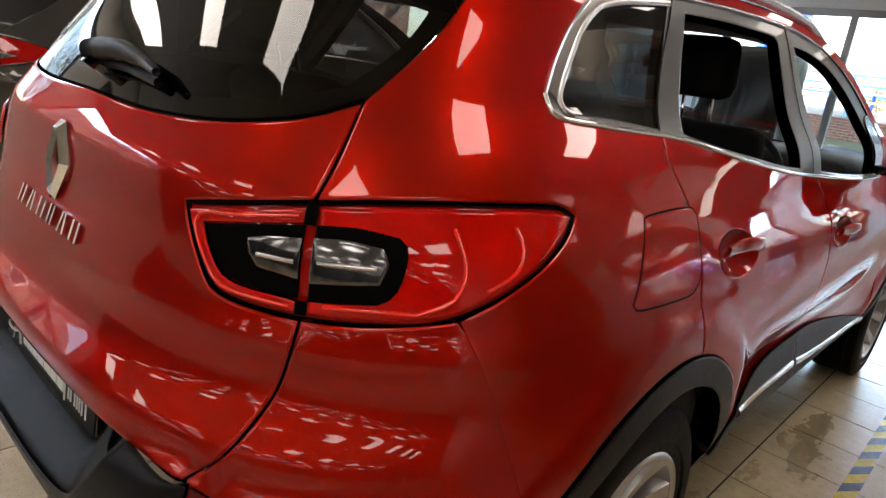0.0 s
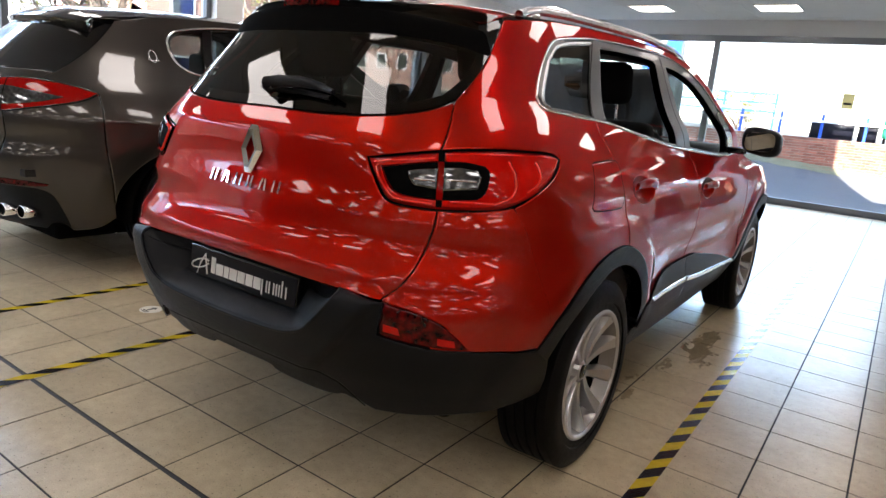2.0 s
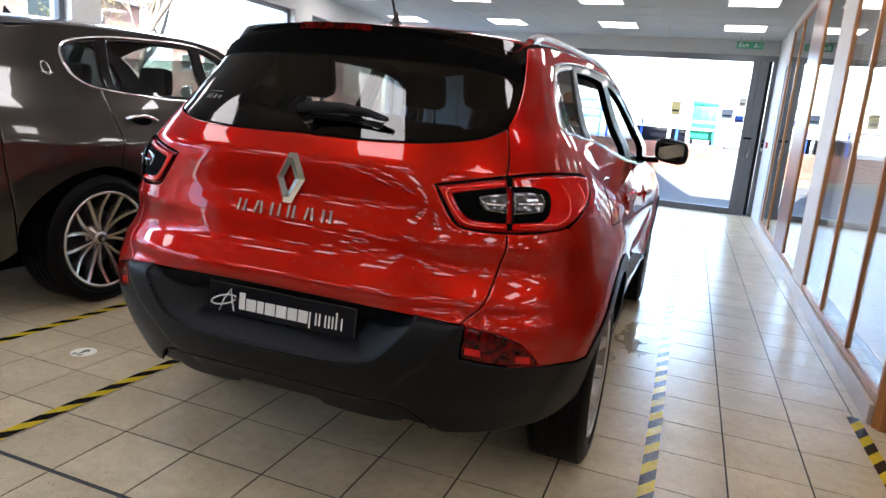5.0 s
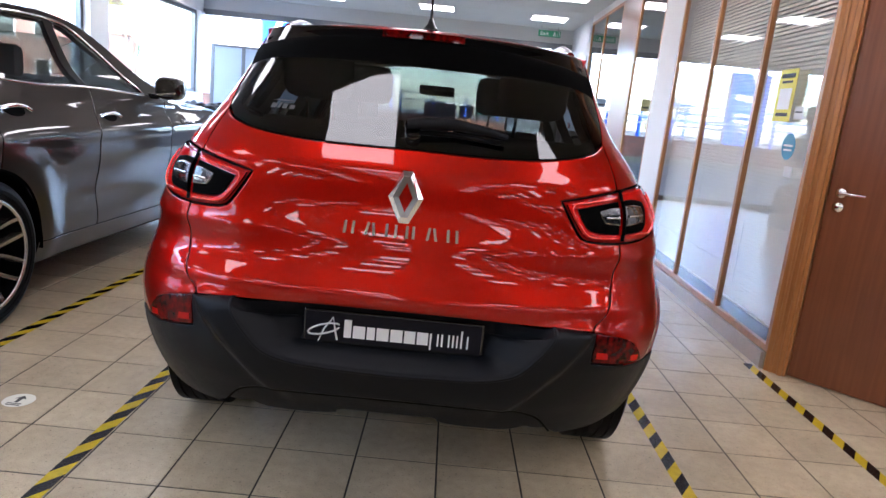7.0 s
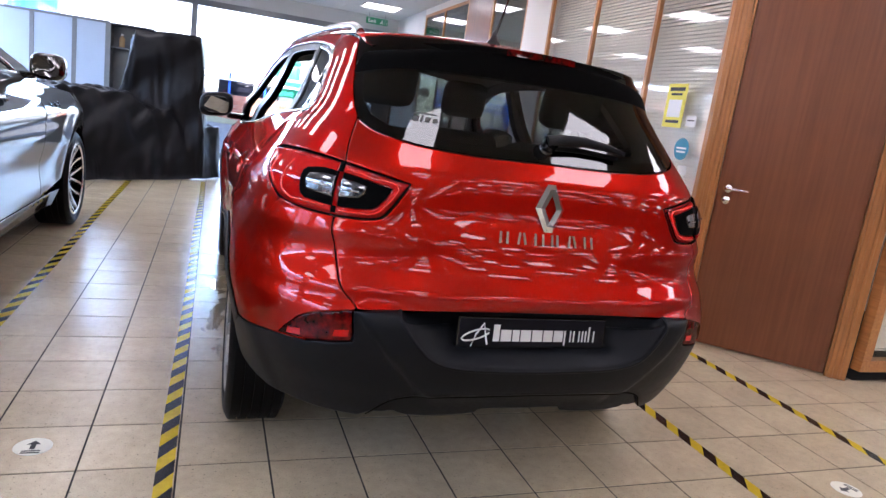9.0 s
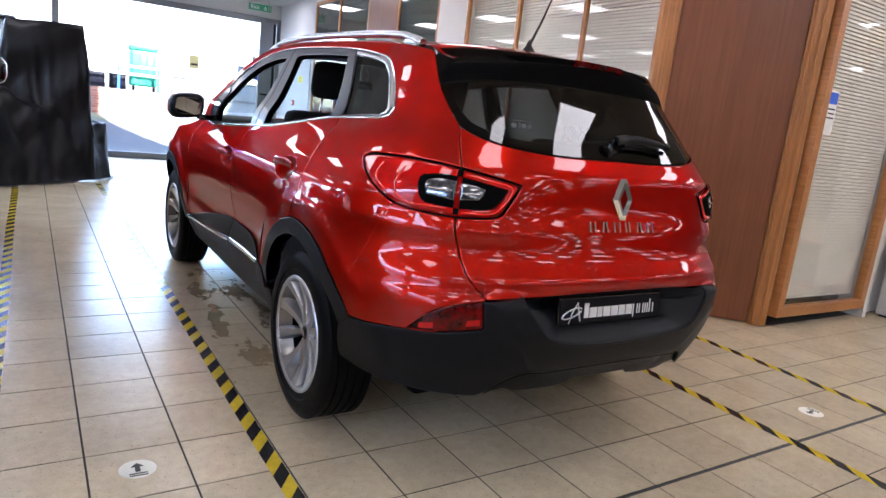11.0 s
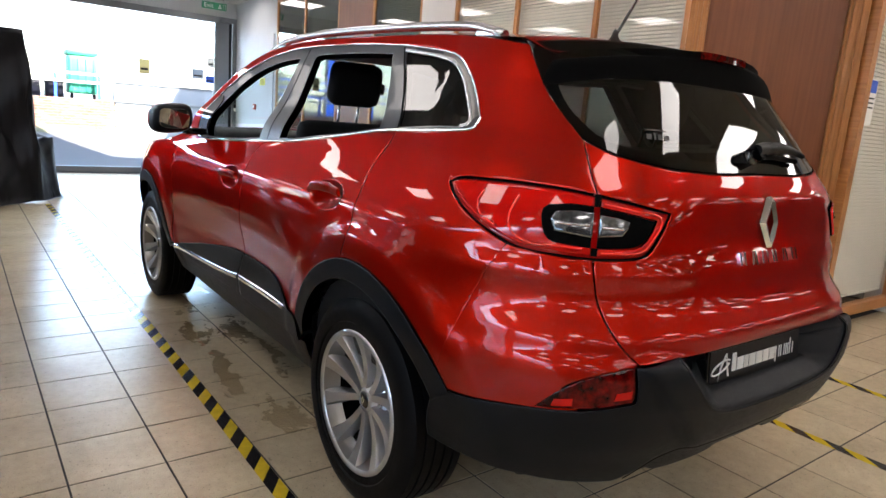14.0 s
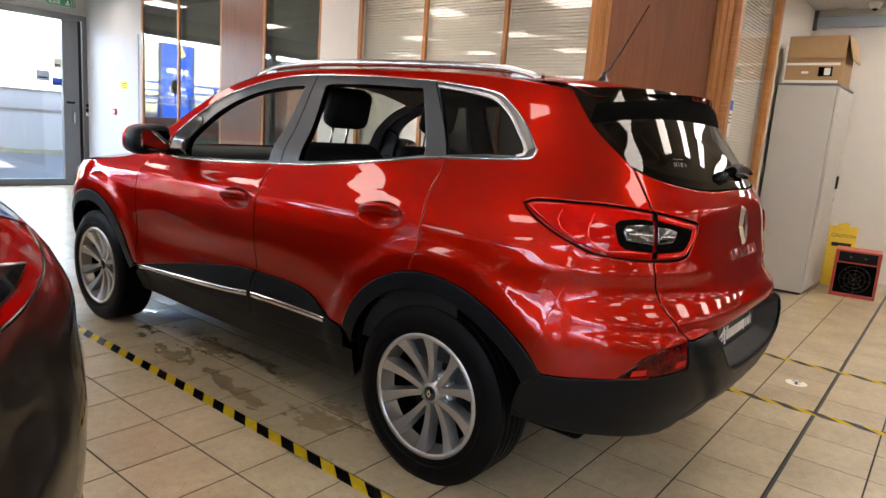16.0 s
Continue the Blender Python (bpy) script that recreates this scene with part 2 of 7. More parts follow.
# office pane tinted dark to imitate the unlit rooms behind it
SHADEPANE = glass_material("shaded_office_pane", (0.55, 0.57, 0.55), 1.5)
PLATE = material("plate_black", (0.006, 0.006, 0.010), 0.3, spec=0.12)
PRINT = material("faint_grey_print", (0.045, 0.045, 0.045), 0.6)
STICKER = material("worn_sticker", (0.66, 0.64, 0.54), 0.6, 0, 0, 0.15, 60)
PANE = glass_material("window_pane", (0.93, 0.96, 0.95), 1.0)
OFFGLASS = glass_material("office_pane", (0.97, 0.97, 0.96), 0.85)
TILE = tile_material("cream_floor_tile")
SKIRT = material("beige_skirting_tile", (0.50, 0.40, 0.32), 0.3, 0, 0, 0.4, 40)
GROUT = material("dark_grout", (0.012, 0.009, 0.006), 0.9, 0, 0, 0.5, 25, place=True)
WHITE = material("white_wall_paint", (0.72, 0.70, 0.67), 0.7, 0, 0, 0.08, 6, 0.1, 150)
# white render coloured grey-blue, the tone it takes in shade
RENDERED = material("shade_toned_render", (0.27, 0.29, 0.32), 0.85, 0, 0, 0.15, 4, 0.2, 90)
# white wall paint, dimmed and blued in colour for the daylight's tone
DIMWALL = material("dimmed_white_paint", (0.50, 0.51, 0.53), 0.7, 0, 0, 0.08, 6, 0.1, 150)
CEIL = material("white_ceiling", (0.50, 0.50, 0.49), 0.85, 0, 0, 0.06, 4, 0.15, 120)
FRAMEGREY = material("grey_aluminium_frame", (0.16, 0.17, 0.18), 0.4, 0.5, 0, 0.1, 40)
WOOD = wood_material("oak_frame", (0.30, 0.12, 0.034), (0.47, 0.205, 0.062), 1.0)
WOODX = wood_material("oak_rail", (0.30, 0.12, 0.034), (0.47, 0.205, 0.062), 1.0, 1)
DOORW = wood_material("brown_door_veneer", (0.145, 0.045, 0.016), (0.205, 0.070, 0.026), 0.9)
BLIND = material("cream_blind_slat", (0.86, 0.82, 0.72), 0.6, 0, 0, 0.06, 30)
CLOTH = material("black_cloth", (0.0028, 0.0028, 0.0045), 0.42, 0, 0, 0.3, 300, 0.15, 900, spec=0.20)
TAPE = stripe_material("hazard_tape", (0.005, 0.005, 0.005), (0.66, 0.47, 0.02), 0.165, -1.4, 0.24)
PALEPANEL = material("pale_blue_panel", (0.38, 0.45, 0.56), 0.5, 0, 0, 0.06, 8)
CABGREY = material("pale_grey_steel", (0.50, 0.49, 0.47), 0.45, 0, 0, 0.06, 10)
CARD = material("cardboard", (0.42, 0.27, 0.14), 0.85, 0, 0, 0.2, 30)
YELLOW = material("yellow_plastic", (0.75, 0.52, 0.02), 0.45, 0, 0, 0.08, 20)
REDM = material("red_painted_steel", (0.45, 0.05, 0.03), 0.4, 0, 0.3, 0.1, 20)
BLUE = material("blue_print", (0.02, 0.10, 0.62), 0.5)
TEAL = material("teal_print", (0.02, 0.22, 0.34), 0.5)
PAPER = material("white_paper", (0.78, 0.78, 0.76), 0.7, 0, 0, 0.04, 20)
YPAPER = material("yellow_paper", (0.75, 0.66, 0.08), 0.6)
# yellow and blue papers paled in colour to carry the window's glare
PALEYELLOW = material("paled_yellow_paper", (0.80, 0.74, 0.36), 0.6, 0, 0, 0.1, 30)
PALEBLUE = material("paled_blue_paper", (0.34, 0.44, 0.60), 0.6, 0, 0, 0.1, 30)
GREEN = material("green_sign", (0.02, 0.22, 0.10), 0.5)
INK = material("black_ink", (0.015, 0.015, 0.015), 0.6)
ASPHALT = material("worn_asphalt", (0.13, 0.13, 0.13), 0.9, 0, 0, 0.5, 30, 0.4, 200)
BRICK = brick_material("red_brick")
BRICKONE = material("single_red_brick", (0.30, 0.115, 0.075), 0.9, 0, 0, 0.4, 30, 0.4, 120, tint=(0.20, 0.085, 0.06), vary=0.35)
MORTAR = material("pale_mortar", (0.34, 0.30, 0.25), 0.95, 0, 0, 0.3, 30)
GRIT = material("mossy_gravel", (0.26, 0.23, 0.16), 0.95, 0, 0, 0.7, 14, 0.6, 60, tint=(0.10, 0.11, 0.05))
LEAF = material("dry_foliage", (0.24, 0.19, 0.06), 0.8, 0, 0, 0.6, 6, tint=(0.10, 0.13, 0.035))
BARK = material("bark", (0.16, 0.12, 0.09), 0.9, 0, 0, 0.4, 20)
GREENBOX = material("green_container_paint", (0.02, 0.24, 0.14), 0.5, 0, 0, 0.15, 8)
ROOFTILE = material("slate_roof", (0.10, 0.09, 0.09), 0.8, 0, 0, 0.4, 10)
WET = glass_material("wet_film", (0.92, 0.90, 0.86), 1.3)
PANELGLOW = glow_material("lamp_diffuser", (1.0, 0.95, 0.865), LAMP_GLOW)


# ---- mesh helpers ----
from mathutils import geometry


def mesh_from(name, verts, faces, mats, smooth=False, normals=None, face_mats=None):
    me = bpy.data.meshes.new(name)
    me.from_pydata([tuple(v) for v in verts], [], [tuple(int(i) for i in f) for f in faces])
    for m in mats if isinstance(mats, (list, tuple)) else [mats]:
        me.materials.append(m)
    if face_mats is not None:
        me.polygons.foreach_set("material_index", list(face_mats))
    if smooth or normals is not None:
        me.polygons.foreach_set("use_smooth", [True] * len(me.polygons))
    me.update()
    if normals is not None:
        me.normals_split_custom_set_from_vertices([tuple(n) for n in normals])
    return me


def part(name, data, parent=None, label="", category="", kind="", group=""):
    ob = new(name, data)
    ob.parent = parent
    return tagged(ob, label, category, group, kind)


def from_bm(name, bm, mat, smooth=False, angle=35):
    me = bpy.data.meshes.new(name)
    bmesh.ops.recalc_face_normals(bm, faces=bm.faces)
    bm.to_mesh(me)
    bm.free()
    for m in mat if isinstance(mat, (list, tuple)) else [mat]:
        me.materials.append(m)
    if smooth:
        me.polygons.foreach_set("use_smooth", [True] * len(me.polygons))
        me.set_sharp_from_angle(angle=radians(angle))
    return me


def add_box(bm, lo, hi, bevel=0.0, m=None):
    r = bmesh.ops.create_cube(bm, size=1.0)
    vs = r["verts"]
    for v in vs:
        v.co = Vector([lo[i] + (v.co[i] + 0.5) * (hi[i] - lo[i]) for i in range(3)])
    if bevel:
        es = list({e for v in vs for e in v.link_edges})
        rb = bmesh.ops.bevel(bm, geom=es, offset=bevel, segments=2, affect="EDGES", profile=0.5)
        vs = list({v for f in rb["faces"] for v in f.verts} | {v for v in vs if v.is_valid})
    if m is not None:
        bmesh.ops.transform(bm, matrix=m, verts=vs)
    return vs


def box(name, lo, hi, mat, parent=None, bevel=0.004, m=None, **tags):
    bm = bmesh.new()
    add_box(bm, lo, hi, bevel, m)
    return part(name, from_bm(name, bm, mat, bevel > 0.008), parent, **tags)


def lathe(profile, n=48, axis="x"):
    """Verts and quads of a closed profile of (along, radius) turned round x."""
    vs, fs, k = [], [], len(profile)
    for i in range(n):
        a = 2 * math.pi * i / n
        for h, r in profile:
            vs.append((h, r * math.cos(a), r * math.sin(a)) if axis == "x" else (r * math.cos(a), r * math.sin(a), h))
    for i in range(n):
        for j in range(k - 1):
            a, b = i * k + j, ((i + 1) % n) * k + j
            fs.append((a, b, b + 1, a + 1))
    return vs, fs


def sweep(path, radius, n=8, taper=None):
    """A round tube along a list of 3D points."""
    vs, fs = [], []
    path = [Vector(p) for p in path]
    for i, p in enumerate(path):
        t = (path[min(i + 1, len(path) - 1)] - path[max(i - 1, 0)]).normalized()
        a = t.cross(Vector((0, 0, 1)) if abs(t.z) < 0.9 else Vector((1, 0, 0))).normalized()
        b = t.cross(a)
        r = radius * (taper[i] if taper else 1)
        for k in range(n):
            w = 2 * math.pi * k / n
            vs.append(p + a * (r * math.cos(w)) + b * (r * math.sin(w)))
    for i in range(len(path) - 1):
        for k in range(n):
            q = (k + 1) % n
            fs.append((i * n + k, i * n + q, (i + 1) * n + q, (i + 1) * n + k))
    fs.append(tuple(range(n)))
    fs.append(tuple((len(path) - 1) * n + k for k in reversed(range(n))))
    return vs, fs


def crv(ks, vs):
    """A smooth monotone curve through knots, for arrays."""
    ks, vs = np.array(ks, float), np.array(vs, float)
    d = np.diff(vs) / np.diff(ks)
    m = np.zeros_like(vs)
    s = d[1:] + d[:-1]
    m[1:-1] = np.where(d[1:] * d[:-1] > 0, 2 * d[1:] * d[:-1] / np.where(s == 0, 1, s), 0)
    m[0], m[-1] = d[0], d[-1]

    def f(t):
        t = np.clip(np.asarray(t, float), ks[0], ks[-1])
        i = np.clip(np.searchsorted(ks, t) - 1, 0, len(ks) - 2)
        h = ks[i + 1] - ks[i]
        u = (t - ks[i]) / h
        return (1 + 2 * u) * (1 - u) ** 2 * vs[i] + u * (1 - u) ** 2 * h * m[i] + u * u * (3 - 2 * u) * vs[i + 1] + u * u * (u - 1) * h * m[i + 1]
    return f


def spl(pts, step=0.015):
    """Catmull-Rom through 2D points, evenly resampled."""
    p = np.array(pts, float)
    if len(p) > 2:
        q = np.vstack([2 * p[0] - p[1], p, 2 * p[-1] - p[-2]])
        out = []
        for i in range(1, len(q) - 2):
            t = np.linspace(0, 1, 12, endpoint=False)[:, None]
            a, b, c, d = q[i - 1], q[i], q[i + 1], q[i + 2]
            out.append(0.5 * (2 * b + (c - a) * t + (2 * a - 5 * b + 4 * c - d) * t ** 2 + (3 * b - a - 3 * c + d) * t ** 3))
        p = np.vstack(out + [p[-1:]])
    seg = np.r_[0, np.cumsum(np.linalg.norm(np.diff(p, axis=0), axis=1))]
    n = max(2, int(round(seg[-1] / step)) + 1)
    t = np.linspace(0, seg[-1], n)
    return np.c_[np.interp(t, seg, p[:, 0]), np.interp(t, seg, p[:, 1])]


def loop(*chains, step=0.015):
    """A closed outline from smooth chains that meet in corners."""
    out = np.vstack([spl(c, step) for c in chains])
    keep = [0]
    for i in range(1, len(out)):
        if np.linalg.norm(out[i] - out[keep[-1]]) > step * 0.3:
            keep.append(i)
    out = out[keep]
    if np.linalg.norm(out[0] - out[-1]) < step * 0.3:
        out = out[:-1]
    a = out[:, 0] * np.roll(out[:, 1], -1) - np.roll(out[:, 0], -1) * out[:, 1]
    return out if a.sum() > 0 else out[::-1]


def flip(pts):
    """The mirror image, in the other half of the chart, with its order turned."""
    return [(-a, b) for a, b in reversed(list(map(tuple, pts)))]


def inside(poly, q):
    x, y = q[:, 0], q[:, 1]
    r = np.zeros(len(q), bool)
    x1, y1 = poly[:, 0], poly[:, 1]
    x2, y2 = np.roll(x1, -1), np.roll(y1, -1)
    for a, b, c, d in zip(x1, y1, x2, y2):
        hit = (b > y) != (d > y)
        if hit.any():
            r ^= hit & (x < (c - a) * (y - b) / ((d - b) if d != b else 1e-12) + a)
    return r


def panel_mesh(name, surf, outer, mat, off=0.0, depth=0.018, grid=0.028, holes=(), soft=True, flush=None):
    """A sheet cut to an outline of the chart, laid on a surface, with rounded rims that turn inwards."""
    loops = [outer, *holes]
    pts, edges, rim = [], [], []
    for lp in loops:
        base = len(pts)
        pts += [tuple(p) for p in lp]
        edges += [(base + i, base + (i + 1) % len(lp)) for i in range(len(lp))]
        rim.append((base, len(lp)))
    nrim = len(pts)
    bound = np.array(pts)
    lo, hi = outer.min(0), outer.max(0)
    gx, gy = np.meshgrid(np.arange(lo[0] + grid / 2, hi[0], grid), np.arange(lo[1] + grid / 2, hi[1], grid))
    gx = gx + (np.arange(gx.shape[0]) % 2)[:, None] * grid / 2
    q = np.c_[gx.ravel(), gy.ravel()]
    inner = []
    if soft:
        for lp, sign in [(outer, 1)] + [(h, -1) for h in holes]:
            t = np.roll(lp, -1, 0) - np.roll(lp, 1, 0)
            t /= np.maximum(np.linalg.norm(t, axis=1), 1e-9)[:, None]
            inner.append(lp + sign * 0.005 * np.c_[-t[:, 1], t[:, 0]])
        q = np.vstack([q] + inner)
    if len(q):
        ok = inside(outer, q)
        for h in holes:
            ok &= ~inside(h, q)
        d = np.full(len(q), 9.0)
        for i in range(0, nrim, 400):
            d = np.minimum(d, np.sqrt(((q[:, None, :] - bound[None, i:i + 400, :]) ** 2).sum(2)).min(1))
        far = np.where(np.arange(len(q)) < gx.size, grid * 0.55, 0.0035)
        q = q[ok & (d > far)]
    allp = [Vector(p) for p in pts] + [Vector(p) for p in q]
    v2, _, f2, orig, _, _ = geometry.delaunay_2d_cdt(allp, edges, [], 0, 1e-7)
    v2 = np.array([tuple(v) for v in v2])
    tri = np.array([f for f in f2 if len(f) == 3])
    cen = v2[tri].mean(1)
    ok = inside(outer, cen)
    for h in holes:
        ok &= ~inside(h, cen)
    tri = tri[ok]
    p3, n3 = surf(v2[:, 0], v2[:, 1])
    p3 = p3 + n3 * off
    a, b, c = p3[tri[:, 0]], p3[tri[:, 1]], p3[tri[:, 2]]
    fn = np.cross(b - a, c - a)
    flipd = (fn * n3[tri[:, 0]]).sum(1) < 0
    tri[flipd] = tri[flipd][:, ::-1]
    verts, norms, faces = [p3], [n3.copy()], [tuple(t) for t in tri]
    where = {}
    for i, o in enumerate(orig):
        for k in o:
            where[k] = i
    count = len(p3)
    for base, n in rim:
        idx = np.array([where.get(base + i, 0) for i in range(n)])
        ring, nn = p3[idx], n3[idx]
        tang = np.roll(ring, -1, 0) - np.roll(ring, 1, 0)
        tang /= np.maximum(np.linalg.norm(tang, axis=1), 1e-9)[:, None]
        out = np.cross(tang, nn)
        if soft:
            turn = np.ones(n)
            if flush is not None:     # where two panels meet all but seamlessly
                near = np.abs(np.c_[np.abs(v2[idx, 0]), v2[idx, 1]][:, None, :] - flush[None]).max(2).min(1)
                turn = np.clip((near - 0.004) / 0.02, 0.12, 1.0)
            p3[idx] = ring - nn * (0.0016 * turn)[:, None]
            m = nn + out * (0.9 * turn)[:, None] * (1 if outward(outer, v2, idx, ring, out, surf, off, base, holes) else -1)
            norms[0][idx] = m / np.linalg.norm(m, axis=1)[:, None]
            ring = p3[idx]
        sgn = 1 if outward(outer, v2, idx, ring, out, surf, off, base, holes) else -1
        verts += [ring, ring - nn * depth]
        norms += [out * sgn, out * sgn]
        for i in range(n):
            j = (i + 1) % n
            quad = (count + i, count + j, count + n + j, count + n + i)
            faces.append(quad if sgn > 0 else quad[::-1])
        count += 2 * n
    return mesh_from(name, np.vstack(verts), faces, mat, normals=np.vstack(norms))


def outward(outer, v2, idx, ring, out, surf, off, base, holes):
    """Whether the rim's side direction points out of the sheet (told at one spot)."""
    k = len(idx) // 3
    p = v2[idx[k]]
    lp = outer
    e = 0.004
    cand = np.array([[p[0] + e * math.cos(w), p[1] + e * math.sin(w)] for w in np.linspace(0, 2 * math.pi, 16, endpoint=False)])
    p3, _ = surf(cand[:, 0], cand[:, 1])
    c0, _ = surf(np.array([p[0]]), np.array([p[1]]))
    ok = inside(outer, cand)
    for h in holes:
        ok &= ~inside(h, cand)
    d = ((p3 - c0) * out[k]).sum(1)
    best = np.argmax(d)
    return not ok[best]

# ---- the building ----
XO, YF, XL, CEILING, YB, XR = 2.03, 10.0, -4.85, 2.93, -19.0, 12.4
PITCH, TX, TY = 0.3013, -1.328, 0.488  # floor tiles: side, and one joint in x and in y
LAY = pose(0, 0, 0, 0, 0, 0.9)  # the tiles and tapes lie askew to the walls by nearly a degree


def wall_box(name, lo, hi, mat, parent=None, **tags):
    return box(name, lo, hi, mat, parent, 0.0, **tags)


floor = wall_box("floor", (-5.2, YB, -0.2), (XR + 0.2, YF + 0.1, -0.0022), GROUT, kind="structure", label="showroom floor of cream stone tiles with thin dark joints", category="floor")
ground = wall_box("ground", (-400, -400, -0.6), (400, 600, -0.22), ASPHALT, kind="structure", label="grey asphalt forecourt and road outside the windows", category="ground")


def build_ceiling():
    bm = bmesh.new()
    nx, ny = 29, 49
    for i in range(nx):
        for j in range(ny):
            x, y = -5.2 + i * 0.61, YB + j * 0.61
            add_box(bm, (x + 0.004, y + 0.004, CEILING), (x + 0.606, min(y + 0.606, YF + 0.3), CEILING + 0.015))
    add_box(bm, (-5.2, YB, CEILING + 0.004), (XR + 0.2, YF + 0.5, CEILING + 0.2))
    part("ceiling", from_bm("ceiling", bm, CEIL), kind="structure", label="white suspended ceiling of large pale panels", category="ceiling")


build_ceiling()


def ceiling_light(m, first=[]):
    if first:
        return copy_thing(first[0], m)
    e = tagged(new("ceiling_light"), "square white flush ceiling light, switched on", "ceiling light", "lights in the ceiling")
    bm = bmesh.new()
    for lo, hi in (((-0.3, -0.3), (0.3, -0.28)), ((-0.3, 0.28), (0.3, 0.3)), ((-0.3, -0.28), (-0.28, 0.28)), ((0.28, -0.28), (0.3, 0.28))):
        add_box(bm, (*lo, -0.012), (*hi, 0.0))
    part("frame", from_bm("frame", bm, WHITE), e)
    box("diffuser", (-0.28, -0.28, -0.008), (0.28, 0.28, -0.002), PANELGLOW, e, 0.0)
    e.matrix_basis = m
    first.append(e)
    return e


for ix in range(4):
    for iy in range(13):
        ceiling_light(pose(-4.2 + 1.87 * ix, 8.75 - 2.05 * iy, CEILING))
for ix in (4, 5, 6, 7, 8):
    for iy in range(5, 13):
        ceiling_light(pose(-4.2 + 1.87 * ix, 8.75 - 2.05 * iy, CEILING))
# two unseen lights added to brighten the corner niche
for at in ((3.28, -0.6), (5.0, -0.95)):
    ceiling_light(pose(*at, CEILING))

# outer walls
box("wall_left_low", (XL - 0.25, -5.3, -0.2), (XL, YF, 1.15), WHITE, None, 0.0, kind="structure", label="low white wall under the side windows", category="wall")
box("wall_left_high", (XL - 0.25, -5.3, 2.62), (XL, YF, 3.1), WHITE, None, 0.0, kind="structure", label="white wall band above the side windows", category="wall")
for k, (y0, y1) in enumerate(((-5.3, -5.0), (-2.0, -1.7), (2.42, 2.76), (6.15, 6.6), (9.8, 10.3))):
    box("wall_pier_%d" % (k + 1), (XL - 0.25, y0, 1.15), (XL + 0.03, y1, 2.62), WHITE, None, 0.0, kind="structure", label="white plastered pier between side windows", category="wall")
# unseen walls, made charcoal to keep reflections in the red car dark
box("wall_left_rear", (XL - 0.25, YB, -0.2), (XL + 0.02, -5.3, 3.1), GREYWALL, None, 0.0, kind="structure", label="plain charcoal side wall at the rear of the showroom", category="wall")
box("wall_back", (-5.2, YB - 0.2, -0.2), (XR + 0.2, YB, 3.1), GREYWALL, None, 0.0, kind="structure", label="unseen back wall, made charcoal to darken reflections", category="wall")
box("wall_right_far", (XR, YB, -0.2), (XR + 0.2, 0.4, 3.1), GREYWALL, None, 0.0, kind="structure", label="unseen far side wall, made charcoal to darken reflections", category="wall")


def window(name, lo, hi, axis, mull, frame_mat, pane_mat, fw, label, depth=0.07, rails=()):
    """A framed glazing in the plane across axis, from corner lo to hi in the two other directions."""
    e = tagged(new(name), label, "window", kind="structure")

    def bar(nm, a, b):
        p, q = [0, 0, 0], [0, 0, 0]
        o = 1 - axis
        p[axis], q[axis] = -depth / 2, depth / 2
        p[o], q[o], p[2], q[2] = a[0], b[0], a[1], b[1]
        box(nm, p, q, frame_mat, e, 0.003)
    (a0, z0), (a1, z1) = lo, hi
    bar("sill", (a0, z0), (a1, z0 + fw))
    bar("head_rail", (a0, z1 - fw), (a1, z1))
    xs = [a0 + fw / 2] + list(mull) + [a1 - fw / 2]
    for x in xs:
        bar("mullion", (x - fw / 2, z0 + fw), (x + fw / 2, z1 - fw))
    for x0, x1 in zip(xs, xs[1:]):
        p, q = [0, 0, 0], [0, 0, 0]
        p[axis], q[axis] = -0.004, 0.004
        p[1 - axis], q[1 - axis], p[2], q[2] = x0 + fw / 2, x1 - fw / 2, z0 + fw, z1 - fw
        g = box("pane", p, q, pane_mat, e, 0.0)
        g.visible_shadow = False
        for zr in rails:
            bar("rail", (x0 + fw / 2, zr - fw / 2), (x1 - fw / 2, zr + fw / 2))
    return e


for k, (y0, y1, mm) in enumerate(((-5.0, -2.0, (-3.5,)), (-1.7, 2.42, (0.4,)), (2.76, 6.15, ()), (6.6, 9.8, ()))):
    w = window("window_%d" % (k + 1), (y0, 1.15), (y1, 2.62), 0, mm, FRAMEGREY, PANE, 0.06, "tall grey-framed side window onto the street")
    w.location.x = XL - 0.1
fw_ = window("window_11", (-5.1, 0.0), (1.76, 2.68), 1, (-1.55,), FRAMEGREY, PANE, 0.10, "full-height grey-framed shopfront glazing", 0.09)
fw_.location.y = YF
box("wall_front_head", (-5.2, YF - 0.02, 2.68), (7.6, YF + 0.22, 3.1), CEIL, None, 0.0, kind="structure", label="white bulkhead above the shopfront", category="wall")
box("wall_front_office", (2.15, YF - 0.02, -0.2), (7.6, YF + 0.2, 2.68), WHITE, None, 0.0, kind="structure", label="plain white end wall of the offices", category="wall")


